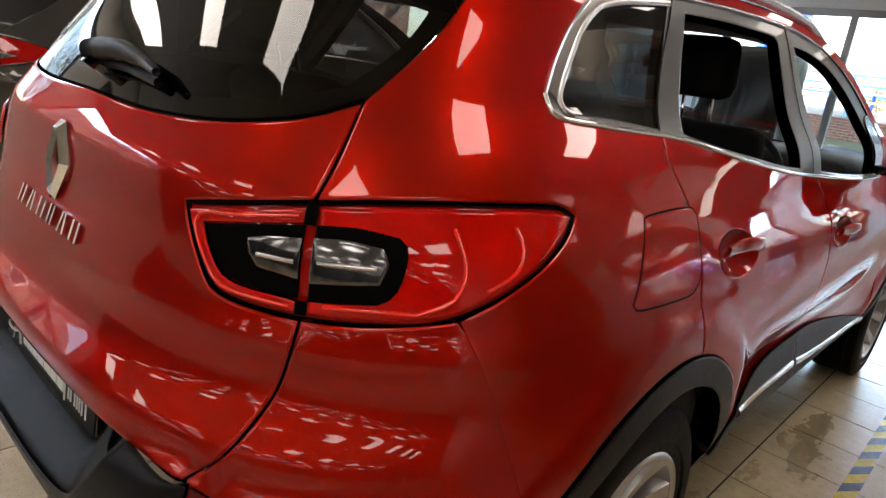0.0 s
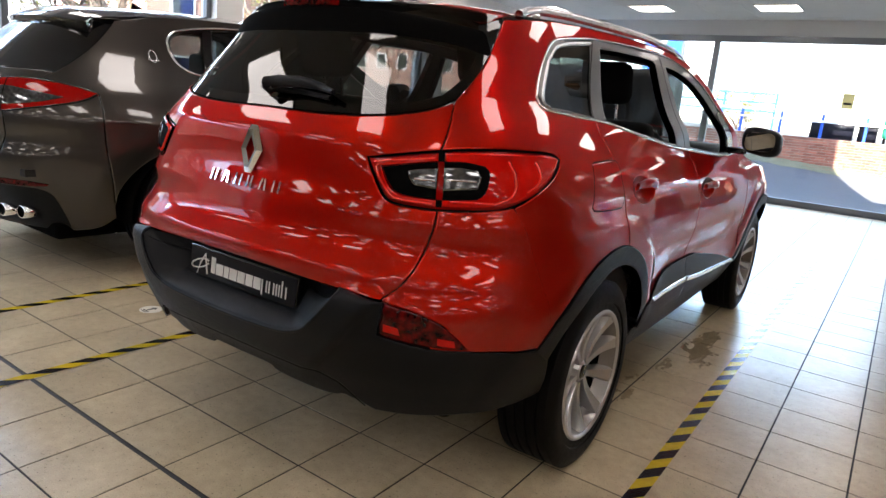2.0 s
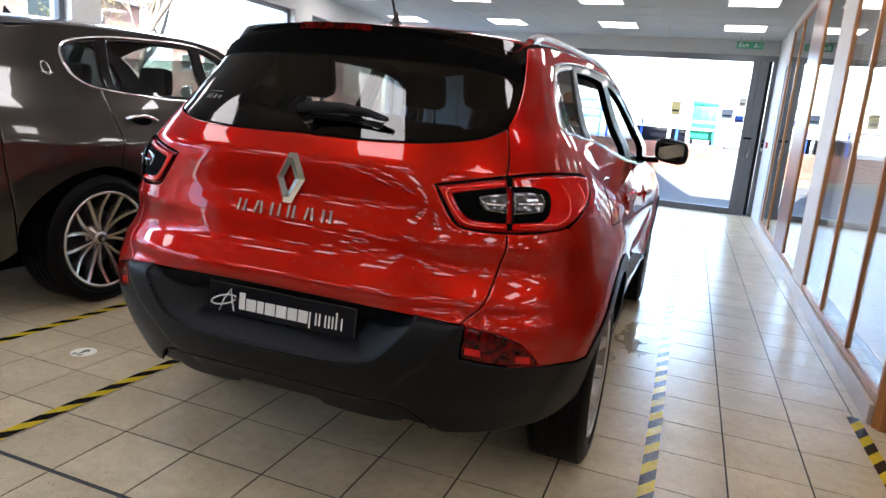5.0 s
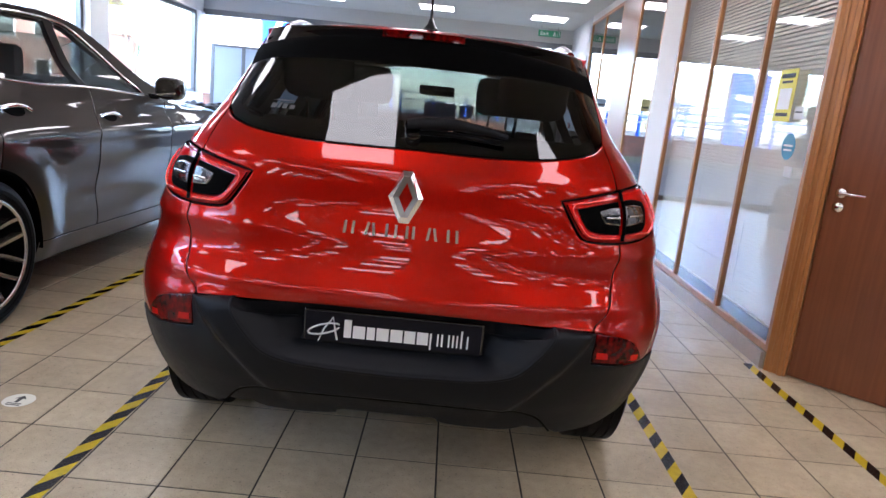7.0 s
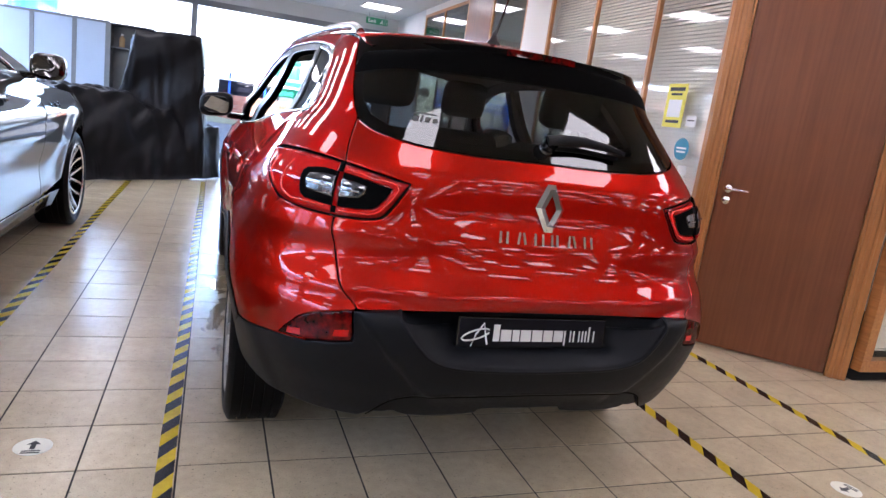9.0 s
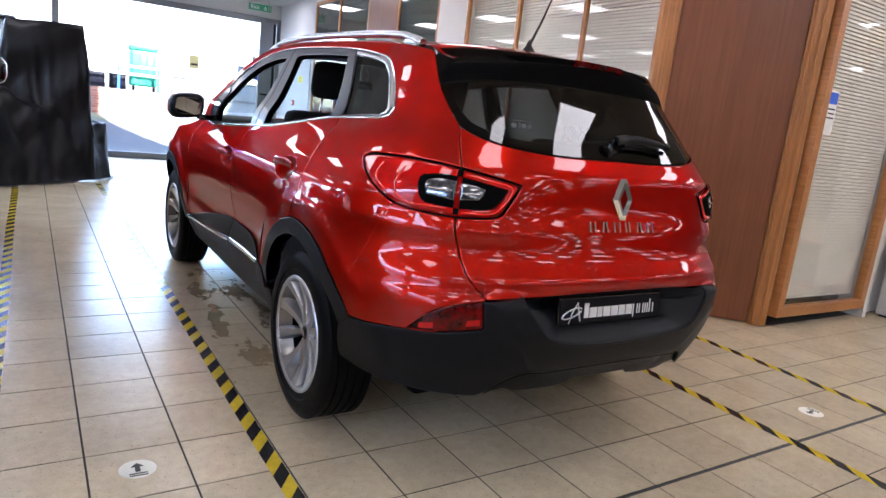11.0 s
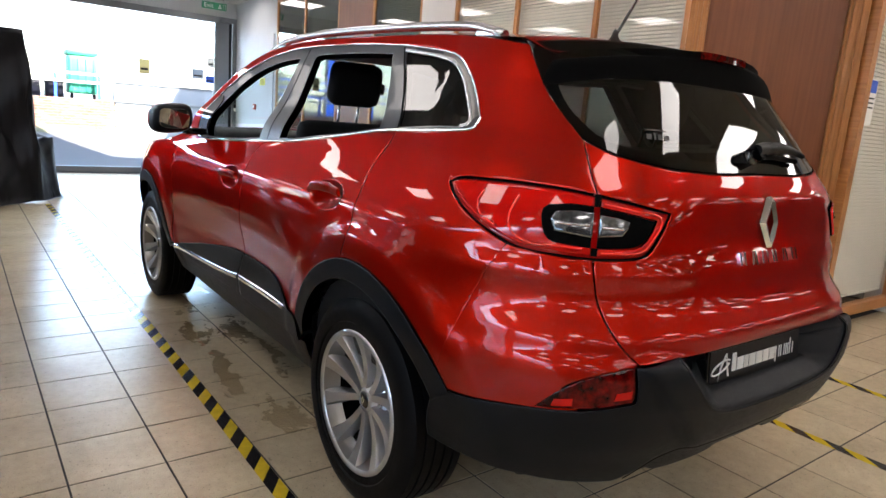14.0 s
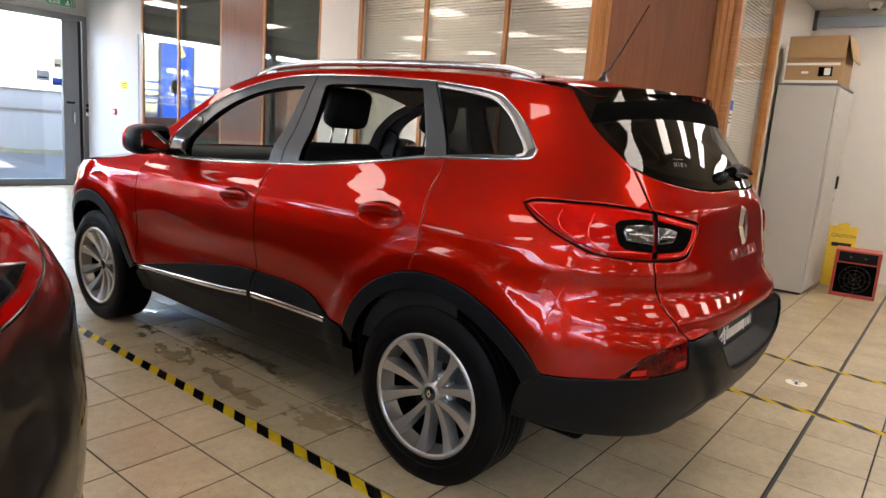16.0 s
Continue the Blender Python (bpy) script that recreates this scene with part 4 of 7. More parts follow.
def draped_cloth():
    """One black sheet over a tall block and the low stands round it, its hem in folds on the floor."""
    x0, x1, y0, y1, st = -3.5, -0.88, 5.0, 7.72, 0.0125
    nx, ny = int((x1 - x0) / st), int((y1 - y0) / st)
    gx, gy = np.meshgrid(np.linspace(x0, x1, nx + 1), np.linspace(y0, y1, ny + 1))

    def step(v, at, soft):
        return 1 / (1 + np.exp(-(v - at) / soft))
    pleat = 0.030 * np.sin(7 * gx + 2.0 * np.sin(2.2 * gx + 1.1 * gy)) + 0.014 * np.sin(17 * gx + 6 * gy) + 0.006 * np.sin(41 * gx - 13 * gy)
    # the low stands: their front runs aslant, their end stands upright
    top = 1.02 - 0.16 * step(gx, -2.02, 0.05) - 0.18 * step(gx, -1.27, 0.025)
    top = top + 0.02 * np.sin(5 * gx - 4 * gy) + 0.012 * np.sin(12 * gx + 7 * gy)
    front = (gy - (6.60 + 0.92 * (gx + 1.5))) * 0.73 + 1.2 * pleat
    end = -0.965 - gx + 0.5 * pleat
    low = top * np.clip(front / 0.24, 0, 1) ** 0.55 * np.clip(end / 0.06, 0, 1) ** 0.6 * np.clip((7.66 - gy) / 0.08, 0, 1)
    # the tall block, with a swag that falls away to one side
    side = np.where(gx < -2.04, (-2.04 - gx) * 0.34, np.maximum(gx + 1.30, 0))
    dist = np.hypot(side, np.maximum(np.maximum(6.90 - gy, gy - 7.5), 0))
    swag = 0.011 * np.sin(26 * (0.55 * gx + 0.8 * gy) + 3 * np.sin(2.5 * gx)) * np.clip(dist * 9, 0, 1)
    tall = 1.86 - np.maximum(0, dist - 0.012 + swag + 0.25 * pleat * np.clip(dist * 8, 0, 1)) * 14
    tall = tall - 0.03 * np.clip((-1.6 - gx) / 0.45, 0, 1)
    z = np.maximum(low, np.minimum(1.86, tall))
    crease = 0.016 * np.sin(19 * (gx - 0.6 * gy) + 2.5 * np.sin(3.1 * gy)) + 0.011 * np.sin(33 * (0.4 * gx + gy) + 2 * np.sin(4 * gx))
    z = np.where(z > 0.05, z + crease * np.clip(z * 1.5, 0, 1) * (z < 1.8), z)
    hem = (front > -0.05 + 0.02 * np.sin(13 * gx)) & (end > -0.03 + 0.015 * np.sin(11 * gy)) & (gy < 7.64)
    hem |= tall > 0.03
    z = np.where(z < 0.02, 0.006 + 0.008 * (0.5 + 0.5 * np.sin(17 * gx + 8 * gy)), z)
    yy = gy - (0.050 * np.sin(8 * (z - 0.9 * gx) + 1.3 * np.sin(3 * gx)) + 0.020 * np.sin(23 * (z - 0.7 * gx) + 2 * np.sin(5 * z))) * np.clip(z * 1.5, 0, 1)
    xx = gx + 0.014 * np.sin(6 * z + 9 * gy) * np.clip(z * 2, 0, 1)
    vs = np.stack([xx, yy, z], -1).reshape(-1, 3)
    o = ~hem.reshape(-1)
    m = nx + 1
    fs = [(j * m + i, j * m + i + 1, (j + 1) * m + i + 1, (j + 1) * m + i) for j in range(ny) for i in range(nx) if not (o[j * m + i] or o[j * m + i + 1] or o[(j + 1) * m + i] or o[(j + 1) * m + i + 1])]
    part("draped_cloth", mesh_from("draped_cloth", vs, fs, CLOTH, True), None, "black cloth draped in folds over display stands", "cloth")


draped_cloth()
box("display_block", (-1.98, 6.98, 0.0), (-1.36, 7.42, 1.74), FRAMEGREY, None, 0.004, label="tall grey display block hidden under the cloth", category="display stand")


# ---- floor markings ----
def hazard_tape(x, y0, y1, label):
    n = int((y1 - y0) / 0.25)
    vs, fs = [], []
    rng = random.Random(int(x * 100))
    for i in range(n + 1):
        y = y0 + (y1 - y0) * i / n
        w = 0.0275 + 0.0015 * rng.random()
        d = 0.004 * math.sin(y * 1.7 + x)
        vs += [(x - w + d, y, 0.0006), (x - w + d, y, 0.0012), (x + w + d, y, 0.0012), (x + w + d, y, 0.0006)]
    for i in range(n):
        for k in range(3):
            a = i * 4 + k
            fs.append((a, a + 4, a + 5, a + 1))
    part("hazard_tape", mesh_from("hazard_tape", vs, fs, TAPE), None, label, "floor tape", "floor tapes").matrix_basis = LAY


hazard_tape(-1.058, -4.5, 6.6, "black and yellow striped tape stuck to the tiles")
hazard_tape(-1.905, -4.5, 6.2, "black and yellow striped tape stuck to the tiles")
hazard_tape(1.103, -4.5, 7.5, "black and yellow striped tape stuck to the tiles")
hazard_tape(1.985, -4.5, 1.02, "black and yellow striped tape ending by the office wall")
box("floor_joint", (-4.8, -1.034, 0.0), (6.15, -1.022, 0.0008), INK, None, 0.0, kind="structure", label="dark movement joint across the tiled floor", category="joint").matrix_basis = LAY


def floor_sticker(x, y, turn):
    e = tagged(new("floor_sticker"), "round white floor sticker with a black arrow", "sticker", "floor stickers")
    e.matrix_basis = pose(x, y, 0.0, 0, 0, turn)
    vs, fs = lathe([(0.0005, 0.0), (0.0012, 0.0), (0.0012, 0.058), (0.0005, 0.058)], 36, "z")
    part("disc", mesh_from("disc", vs, fs, STICKER), e)
    vs = [(-0.008, -0.02, 0.002), (0.008, -0.02, 0.002), (0.008, 0.012, 0.002), (0.022, 0.012, 0.002), (0, 0.038, 0.002), (-0.022, 0.012, 0.002), (-0.008, 0.012, 0.002)]
    part("arrow", mesh_from("arrow", vs, [tuple(range(7))], INK), e)
    for y0 in (-0.032, -0.044):
        box("print_bar", (-0.028, y0, 0.0014), (0.028, y0 + 0.006, 0.002), INK, e, 0.0)


floor_sticker(-1.478, -0.275, 0)
floor_sticker(1.556, -0.836, 100)


def water_film(x0, x1, y0, y1, seed, level):
    """Thin films of water left in ragged patches and trails, drawn out along y."""
    st = 0.008
    nx, ny = int((x1 - x0) / st), int((y1 - y0) / st)
    wet, vs, fs, at = set(), [], [], {}
    for i in range(nx):
        for j in range(ny):
            x, y = x0 + i * st, y0 + j * st
            edge = min(i, nx - i) / (0.25 * nx), min(j, ny - j) / (0.15 * ny)
            h = noise.noise(Vector((x * 7, y * 2.6, seed))) + 0.55 * noise.noise(Vector((x * 22, y * 9, seed + 3))) + 0.35 * noise.noise(Vector((x * 55, y * 30, seed + 7)))
            if h > level + 0.5 * (1 - min(1, *edge)):
                wet.add((i, j))

    def corner(i, j):
        if (i, j) not in at:
            at[i, j] = len(vs)
            vs.append((x0 + i * st + 0.003 * noise.noise(Vector((i * .7, j * .7, 1))), y0 + j * st, 0.0014))
        return at[i, j]
    for i, j in sorted(wet):
        fs.append((corner(i, j), corner(i + 1, j), corner(i + 1, j + 1), corner(i, j + 1)))
    part("water_film", mesh_from("water_film", vs, fs, WET), None, "ragged thin film of water on the tiles beside the red car", "puddle", "stuff", "water on the floor")


water_film(-1.03, -0.52, 0.25, 2.75, 3.1, 0.22)
water_film(0.70, 1.02, 0.55, 2.1, 8.4, 0.26)


# ---- cars: a skin laid over a chart of (run round the tail and along the flank, height) ----
def make_skin(W, L, N, G, nose, y_nose, detail):
    """Returns skin(u, z): u = 0 at the tail's middle, 1.3 abreast of the rear axle, u - 1.3 metres ahead of it on the flank."""
    def side(y, z):
        g = np.clip((z - 1.02) / 0.22, 0, 1)
        return W(z) + g * g * (3 - 2 * g) * G(y)

    def point(u, z):
        u, z = np.broadcast_arrays(np.asarray(u, float), np.asarray(z, float))
        s, sg = np.abs(u) - 1.3, np.where(u < 0, -1.0, 1.0)
        n = N(z)
        a = np.clip((s + 1.3) / 1.3, 0, 1) * math.pi / 2
        w0 = side(0 * z, z)
        r = ((np.sin(a) / w0) ** n + (np.maximum(np.cos(a), 0) / L(z)) ** n) ** (-1 / n)
        b = np.clip((s - y_nose) / 1.3, 0, 1) * math.pi / 2
        wf = side(y_nose + 0 * z, z)
        rf = ((np.maximum(np.cos(b), 0) / wf) ** 2.6 + (np.sin(b) / nose(z)) ** 2.6) ** (-1 / 2.6)
        d = detail(s, z)
        r, rf, flank = r + d, rf + d, side(s, z) + d
        x = np.where(s < 0, r * np.sin(a), np.where(s > y_nose, rf * np.cos(b), flank))
        y = np.where(s < 0, -r * np.cos(a), np.where(s > y_nose, y_nose + rf * np.sin(b), s))
        return np.stack([x * sg, y, z], -1)

    def skin(u, z):
        e = 0.003
        p = point(u, z)
        du, dz = point(u + e, z) - point(u - e, z), point(u, z + e) - point(u, z - e)
        n = np.cross(du, dz)
        n /= np.maximum(np.linalg.norm(n, axis=-1), 1e-12)[..., None]
        out = p - np.array([0.0, 0.0, 0.0])
        out = np.stack([p[..., 0], np.where(p[..., 1] < 0, p[..., 1], np.where(p[..., 1] > y_nose, p[..., 1] - y_nose, 0)), 0 * p[..., 2]], -1)
        n *= np.where((n * out).sum(-1) < 0, -1.0, 1.0)[..., None]
        return p, n
    skin.side = side
    return skin


def bead(name, skin, path, w, h, mat, parent, off=0.0, label="", n=6):
    """A moulding of rounded section along a path of the chart."""
    path = np.asarray(path, float)
    p, nn = skin(path[:, 0], path[:, 1])
    t = np.gradient(p, axis=0)
    t /= np.maximum(np.linalg.norm(t, axis=1), 1e-9)[:, None]
    b = np.cross(t, nn)
    vs, fs = [], []
    for k in range(n + 1):
        a = math.pi * k / n
        vs.append(p + nn * off + b * (w / 2 * math.cos(a)) + nn * (h * math.sin(a)))
    vs = np.stack(vs, 1).reshape(-1, 3)
    m = n + 1
    for i in range(len(path) - 1):
        for k in range(n):
            fs.append((i * m + k, i * m + k + 1, (i + 1) * m + k + 1, (i + 1) * m + k))
    return part(name, mesh_from(name, vs, fs, mat, True), parent, label)


def both(name, skin, outline, mat, parent, label="", **kw):
    """The same panel on either flank; the parts are returned, right then left."""
    holes = kw.pop("holes", ())
    a = part(name, panel_mesh(name, skin, outline, mat, holes=holes, **kw), parent, label)
    fl = lambda o: loop_np(np.c_[-o[::-1, 0], o[::-1, 1]])
    b = part(name, panel_mesh(name, skin, fl(outline), mat, holes=[fl(h) for h in holes], **kw), parent, label)
    return a, b


def loop_np(o):
    a = o[:, 0] * np.roll(o[:, 1], -1) - np.roll(o[:, 0], -1) * o[:, 1]
    return o if a.sum() > 0 else o[::-1]


def Y(*pts):
    """Points given by metres ahead of the rear axle (or, behind it, run along the chart)."""
    return [(1.3 + a, b) for a, b in pts]


def symmetric(*chains, step=0.015):
    """A closed outline from chains of the right half, running from the middle up or down to the middle, mirrored."""
    right = np.vstack([spl(c, step) for c in chains])
    left = np.c_[-right[::-1, 0], right[::-1, 1]]
    o = np.vstack([right, left])
    keep = [0]
    for i in range(1, len(o)):
        if np.linalg.norm(o[i] - o[keep[-1]]) > step * 0.3:
            keep.append(i)
    o = o[keep]
    if np.linalg.norm(o[0] - o[-1]) < step * 0.3:
        o = o[:-1]
    return loop_np(o)


def grid_mesh(name, f, us, vs_, mat, smooth=True):
    """A sheet from a function of two parameters."""
    v = [f(a, b) for a in us for b in vs_]
    m = len(vs_)
    fs = [(i * m + j, i * m + j + 1, (i + 1) * m + j + 1, (i + 1) * m + j) for i in range(len(us) - 1) for j in range(m - 1)]
    return mesh_from(name, v, fs, mat, smooth)


# ---- wheels ----
def wheel(parent, at, side, tyre_r, rim_r, width, kind):
    """Tyre, rim barrel, spokes, hub cap, nuts and brake disc; local x points outwards."""
    e = new("wheel")
    e.parent = parent
    turned = -math.pi / 2 if kind == "ten" else 0.2
    e.matrix_basis = Matrix.Translation(at) @ (Matrix.Identity(4) if side > 0 else Matrix.Rotation(math.pi, 4, "Z"))
    w = width / 2
    prof = [(-w * .8, rim_r - .008), (-w * .95, rim_r + .03), (-w, (rim_r + tyre_r) / 2), (-w * .96, tyre_r - .03), (-w * .86, tyre_r - .008)]
    for k in range(5):
        c = -w * .68 + k * w * .34
        prof += [(c - w * .13, tyre_r), (c + w * .12, tyre_r), (c + w * .125, tyre_r - .007), (c + w * .205, tyre_r - .007)]
    prof = prof[:-2]
    prof += [(w * .86, tyre_r - .008), (w * .96, tyre_r - .03), (w, (rim_r + tyre_r) / 2 + .006), (w * .985, rim_r + .034), (w * .93, rim_r + .03), (w * .94, rim_r + .014), (w * .86, rim_r - .008)]
    v, f = lathe(prof, 96)
    me = mesh_from("tyre", v, f, RUBBER, True)
    me.set_sharp_from_angle(angle=radians(32))
    part("tyre", me, e)
    # shoulder blocks of the tread
    bm = bmesh.new()
    for k in range(64):
        a = 2 * math.pi * k / 64
        for s in (-1, 1):
            add_box(bm, (s * w * .9 - .016, -.0115, -.004), (s * w * .9 + .016, .0115, .004), 0, Matrix.Rotation(a, 4, "X") @ Matrix.Translation((0, 0, tyre_r - .012)) @ Matrix.Rotation(s * radians(28), 4, "Y"))
    part("tread_blocks", from_bm("tread_blocks", bm, RUBBER), e)
    metal = ALLOY if kind == "ten" else DARKALLOY
    v, f = lathe([(w * .86, rim_r + .008), (w * .95, rim_r + .004), (w * .97, rim_r - .002), (w * .955, rim_r - .009), (w * .90, rim_r - .013)], 96)
    part("rim", mesh_from("rim", v, f, metal, True), e)
    # barrel, disc and a black sheet darkened to imitate shade behind the spokes
    v, f = lathe([(w * .91, rim_r - .012), (w * .62, rim_r - .020), (w * .40, rim_r - .034)], 72)
    part("barrel", mesh_from("barrel", v, f, SATIND if kind == "ten" else DARK, True), e)
    v, f = lathe([(w * .40, rim_r - .034), (w * .10, rim_r - .036), (-w * .8, rim_r - .03)], 64)
    part("inner_barrel", mesh_from("inner_barrel", v, f, DARK, True), e)
    v, f = lathe([(-w * .05, 0), (-w * .05, rim_r * .62), (-w * .2, rim_r * .62), (-w * .2, 0)], 64)
    part("brake_disc", mesh_from("brake_disc", v, f, material_cache("dark_steel", (0.02, 0.019, 0.018), 0.5, 0.6), True), e)
    v, f = lathe([(-w * .22, 0), (-w * .22, rim_r - .034)], 48)
    part("backing", mesh_from("backing", v, f, DARK), e)
    key = kind
    if key not in SPOKES:
        SPOKES[key] = spoke_mesh(kind, w, rim_r, metal)
    n = 5 if kind == "ten" else 7
    for k in range(n):
        for s in (-1, 1):
            o = part("spoke", SPOKES[key][s], e)
            o.matrix_basis = Matrix.Rotation(2 * math.pi * k / n + turned, 4, "X")
    v, f = lathe([(w * .57, .0), (w * .57, .032), (w * .50, .040), (w * .30, .050), (w * .26, .074), (w * .0, .08)], 40)
    part("hub", mesh_from("hub", v, f, metal, True), e)
    v, f = lathe([(w * .62, .0), (w * .615, .02), (w * .58, .028), (w * .5, .03)], 32)
    part("centre_cap", mesh_from("centre_cap", v, f, GLOSSB, True), e)
    vs = [(w * .63, .0, .016), (w * .63, .011, 0), (w * .63, 0, -.016), (w * .63, -.011, 0), (w * .63, .0, .008), (w * .63, .005, 0), (w * .63, 0, -.008), (w * .63, -.005, 0)]
    part("badge", mesh_from("badge", vs, [(0, 1, 5, 4), (1, 2, 6, 5), (2, 3, 7, 6), (3, 0, 4, 7)], CHROME), e)
    v, f = lathe([(w * .30, .011), (w * .44, .011), (w * .46, .008), (w * .46, 0)], 6)
    me = mesh_from("wheel_nut", v, f, SATIN)
    for k in range(5):
        a = 2 * math.pi * k / 5 - turned
        o = part("wheel_nut", me, e)
        o.location = (-0.008, .058 * math.sin(a), .058 * math.cos(a))
    return e


SPOKES, CACHE = {}, {}


def material_cache(name, *a):
    if name not in CACHE:
        CACHE[name] = material(name, *a)
    return CACHE[name]


def spoke_mesh(kind, w, rim_r, metal):
    """One half of a double spoke for each hand: a tapered, crowned bar from hub to rim."""
    out = {}
    for s in (-1, 1):
        vs, fs, st = [], [], 10
        for i in range(st + 1):
            t = i / st
            r = .045 + (rim_r - .006 - .045) * t
            if kind == "ten":
                off = .0185 + (.068 - .0185) * t
                rr = .036 + (.212 - .036) * t
                a, r = s * math.atan2(off, rr), math.hypot(off, rr)
                half = .0128 + .0060 * t + .012 * t ** 4
                x = w * (.56 + .36 * t ** 1.2 - .10 * math.sin(math.pi * t))
            else:
                a = s * (radians(5) + radians(11) * t ** 1.2)
                half = .010 + .003 * t
                x = w * (.50 + .42 * t - .12 * math.sin(math.pi * t))
            c, q = Vector((0, math.sin(a), math.cos(a))), Vector((0, math.cos(a), -math.sin(a)))
            base = c * r
            for dx, k in ((-.048, 1.12), (-.010, 1.0), (-.001, .80), (-.0025, .0), (-.001, -.80), (-.010, -1.0), (-.048, -1.12)):
                p = base + q * (half * k)
                vs.append((x + dx, p.y, p.z))
        m = 7
        for i in range(st):
            for k in range(m - 1):
                fs.append((i * m + k, i * m + k + 1, (i + 1) * m + k + 1, (i + 1) * m + k))
        me = mesh_from("spoke", vs, fs, metal, True)
        me.set_sharp_from_angle(angle=radians(28))
        out[s] = me
    return out


# ---- the red car ----
ZW = [.2, .3, .42, .55, .7, .85, .95, 1.03, 1.08, 1.16, 1.245, 1.35, 1.45, 1.56]
RW = crv(ZW, [.76, .81, .858, .885, .894, .888, .862, .822, .788, .735, .668, .618, .578, .525])
RL = crv([.2, .25, .30, .36, .42, .48, .55, .60, .66, .70, .72, .737, .752, .77, .79, .81, .83, .86, .90, .95, 1.0, 1.06, 1.095, 1.115, 1.16, 1.25, 1.35, 1.45, 1.56], [.68, .74, .785, .82, .845, .868, .885, .893, .892, .886, .880, .887, .889, .884, .868, .852, .841, .832, .825, .816, .804, .790, .783, .772, .741, .685, .62, .555, .48])
RN = crv([.2, .3, .59, .8, .86, .934, 1.06, 1.25, 1.4, 1.56], [3.2, 3.2, 3.4, 3.0, 3.0, 3.15, 3.7, 3.8, 3.4, 3.4])
RG = crv([0, .3, .8, 1.3, 1.9, 2.3, 4.0], [0, .022, .055, .078, .09, .095, .095])
RNOSE = crv([.2, .5, .75, .9, 1.02, 1.1], [.92, .98, .96, .88, .70, .5])


def bumpf(t, a, b, soft):
    return 1 / (1 + np.exp(-(t - a) / soft)) / (1 + np.exp((t - b) / soft))


def red_detail(s, z):
    d = -.038 * np.exp(-((z - .60) / .12) ** 2) * bumpf(s, .55, 2.05, .09)
    for cy in (0, 2.64):
        rho = np.hypot(s - cy, z - .335)
        d = d + .013 / (1 + np.exp((rho - .555) / .012)) * (s > -.75) / (1 + np.exp(-(z - .33) / .04))
    d = d + .007 * np.exp(-((z - .955) / .045) ** 2) * bumpf(s, -.1, 2.2, .15)
    d = d + .007 * np.exp(-((z - 1.045) / .085) ** 2) * bumpf(s, -.2, 2.1, .12)
    d = d - .012 * np.exp(-((z - .985) / .06) ** 2) * bumpf(s, -3, -.92, .05)
    d = d + .013 * np.exp(-((z - .90) / .03) ** 2) * bumpf(s, -.88, -.40, .05)
    d = d + .018 * np.exp(-((z - .69) / .085) ** 2) * bumpf(s, -.80, -.25, .10)
    ue = .40 + (z - .56) * .7
    d = d + .026 / (1 + np.exp((s + 1.3 - ue) / .008)) / (1 + np.exp((z - .704) / .004)) / (1 + np.exp(-(z - .43) / .02))
    return d


SK_R = make_skin(RW, RL, RN, RG, RNOSE, 2.55, red_detail)
# the roof's edge over the flank, and its ridge
EDGE = crv([-.45, -.2, .3, .9, 1.3, 1.6, 1.83, 1.98, 2.08], [1.475, 1.502, 1.532, 1.540, 1.515, 1.435, 1.315, 1.19, 1.08])
RIDGE = crv([-.7, -.45, -.143, .3, .9, 1.3, 1.75], [1.475, 1.52, 1.552, 1.578, 1.588, 1.575, 1.52])


def edge_pt(y):
    z = float(EDGE(y))
    p, _ = SK_R(np.array([1.3 + y]), np.array([z]))
    return p[0]


def chart_of(x, y):
    return math.atan2(abs(x), -y) / (math.pi / 2) * 1.3 if y < 0 else 1.3 + y


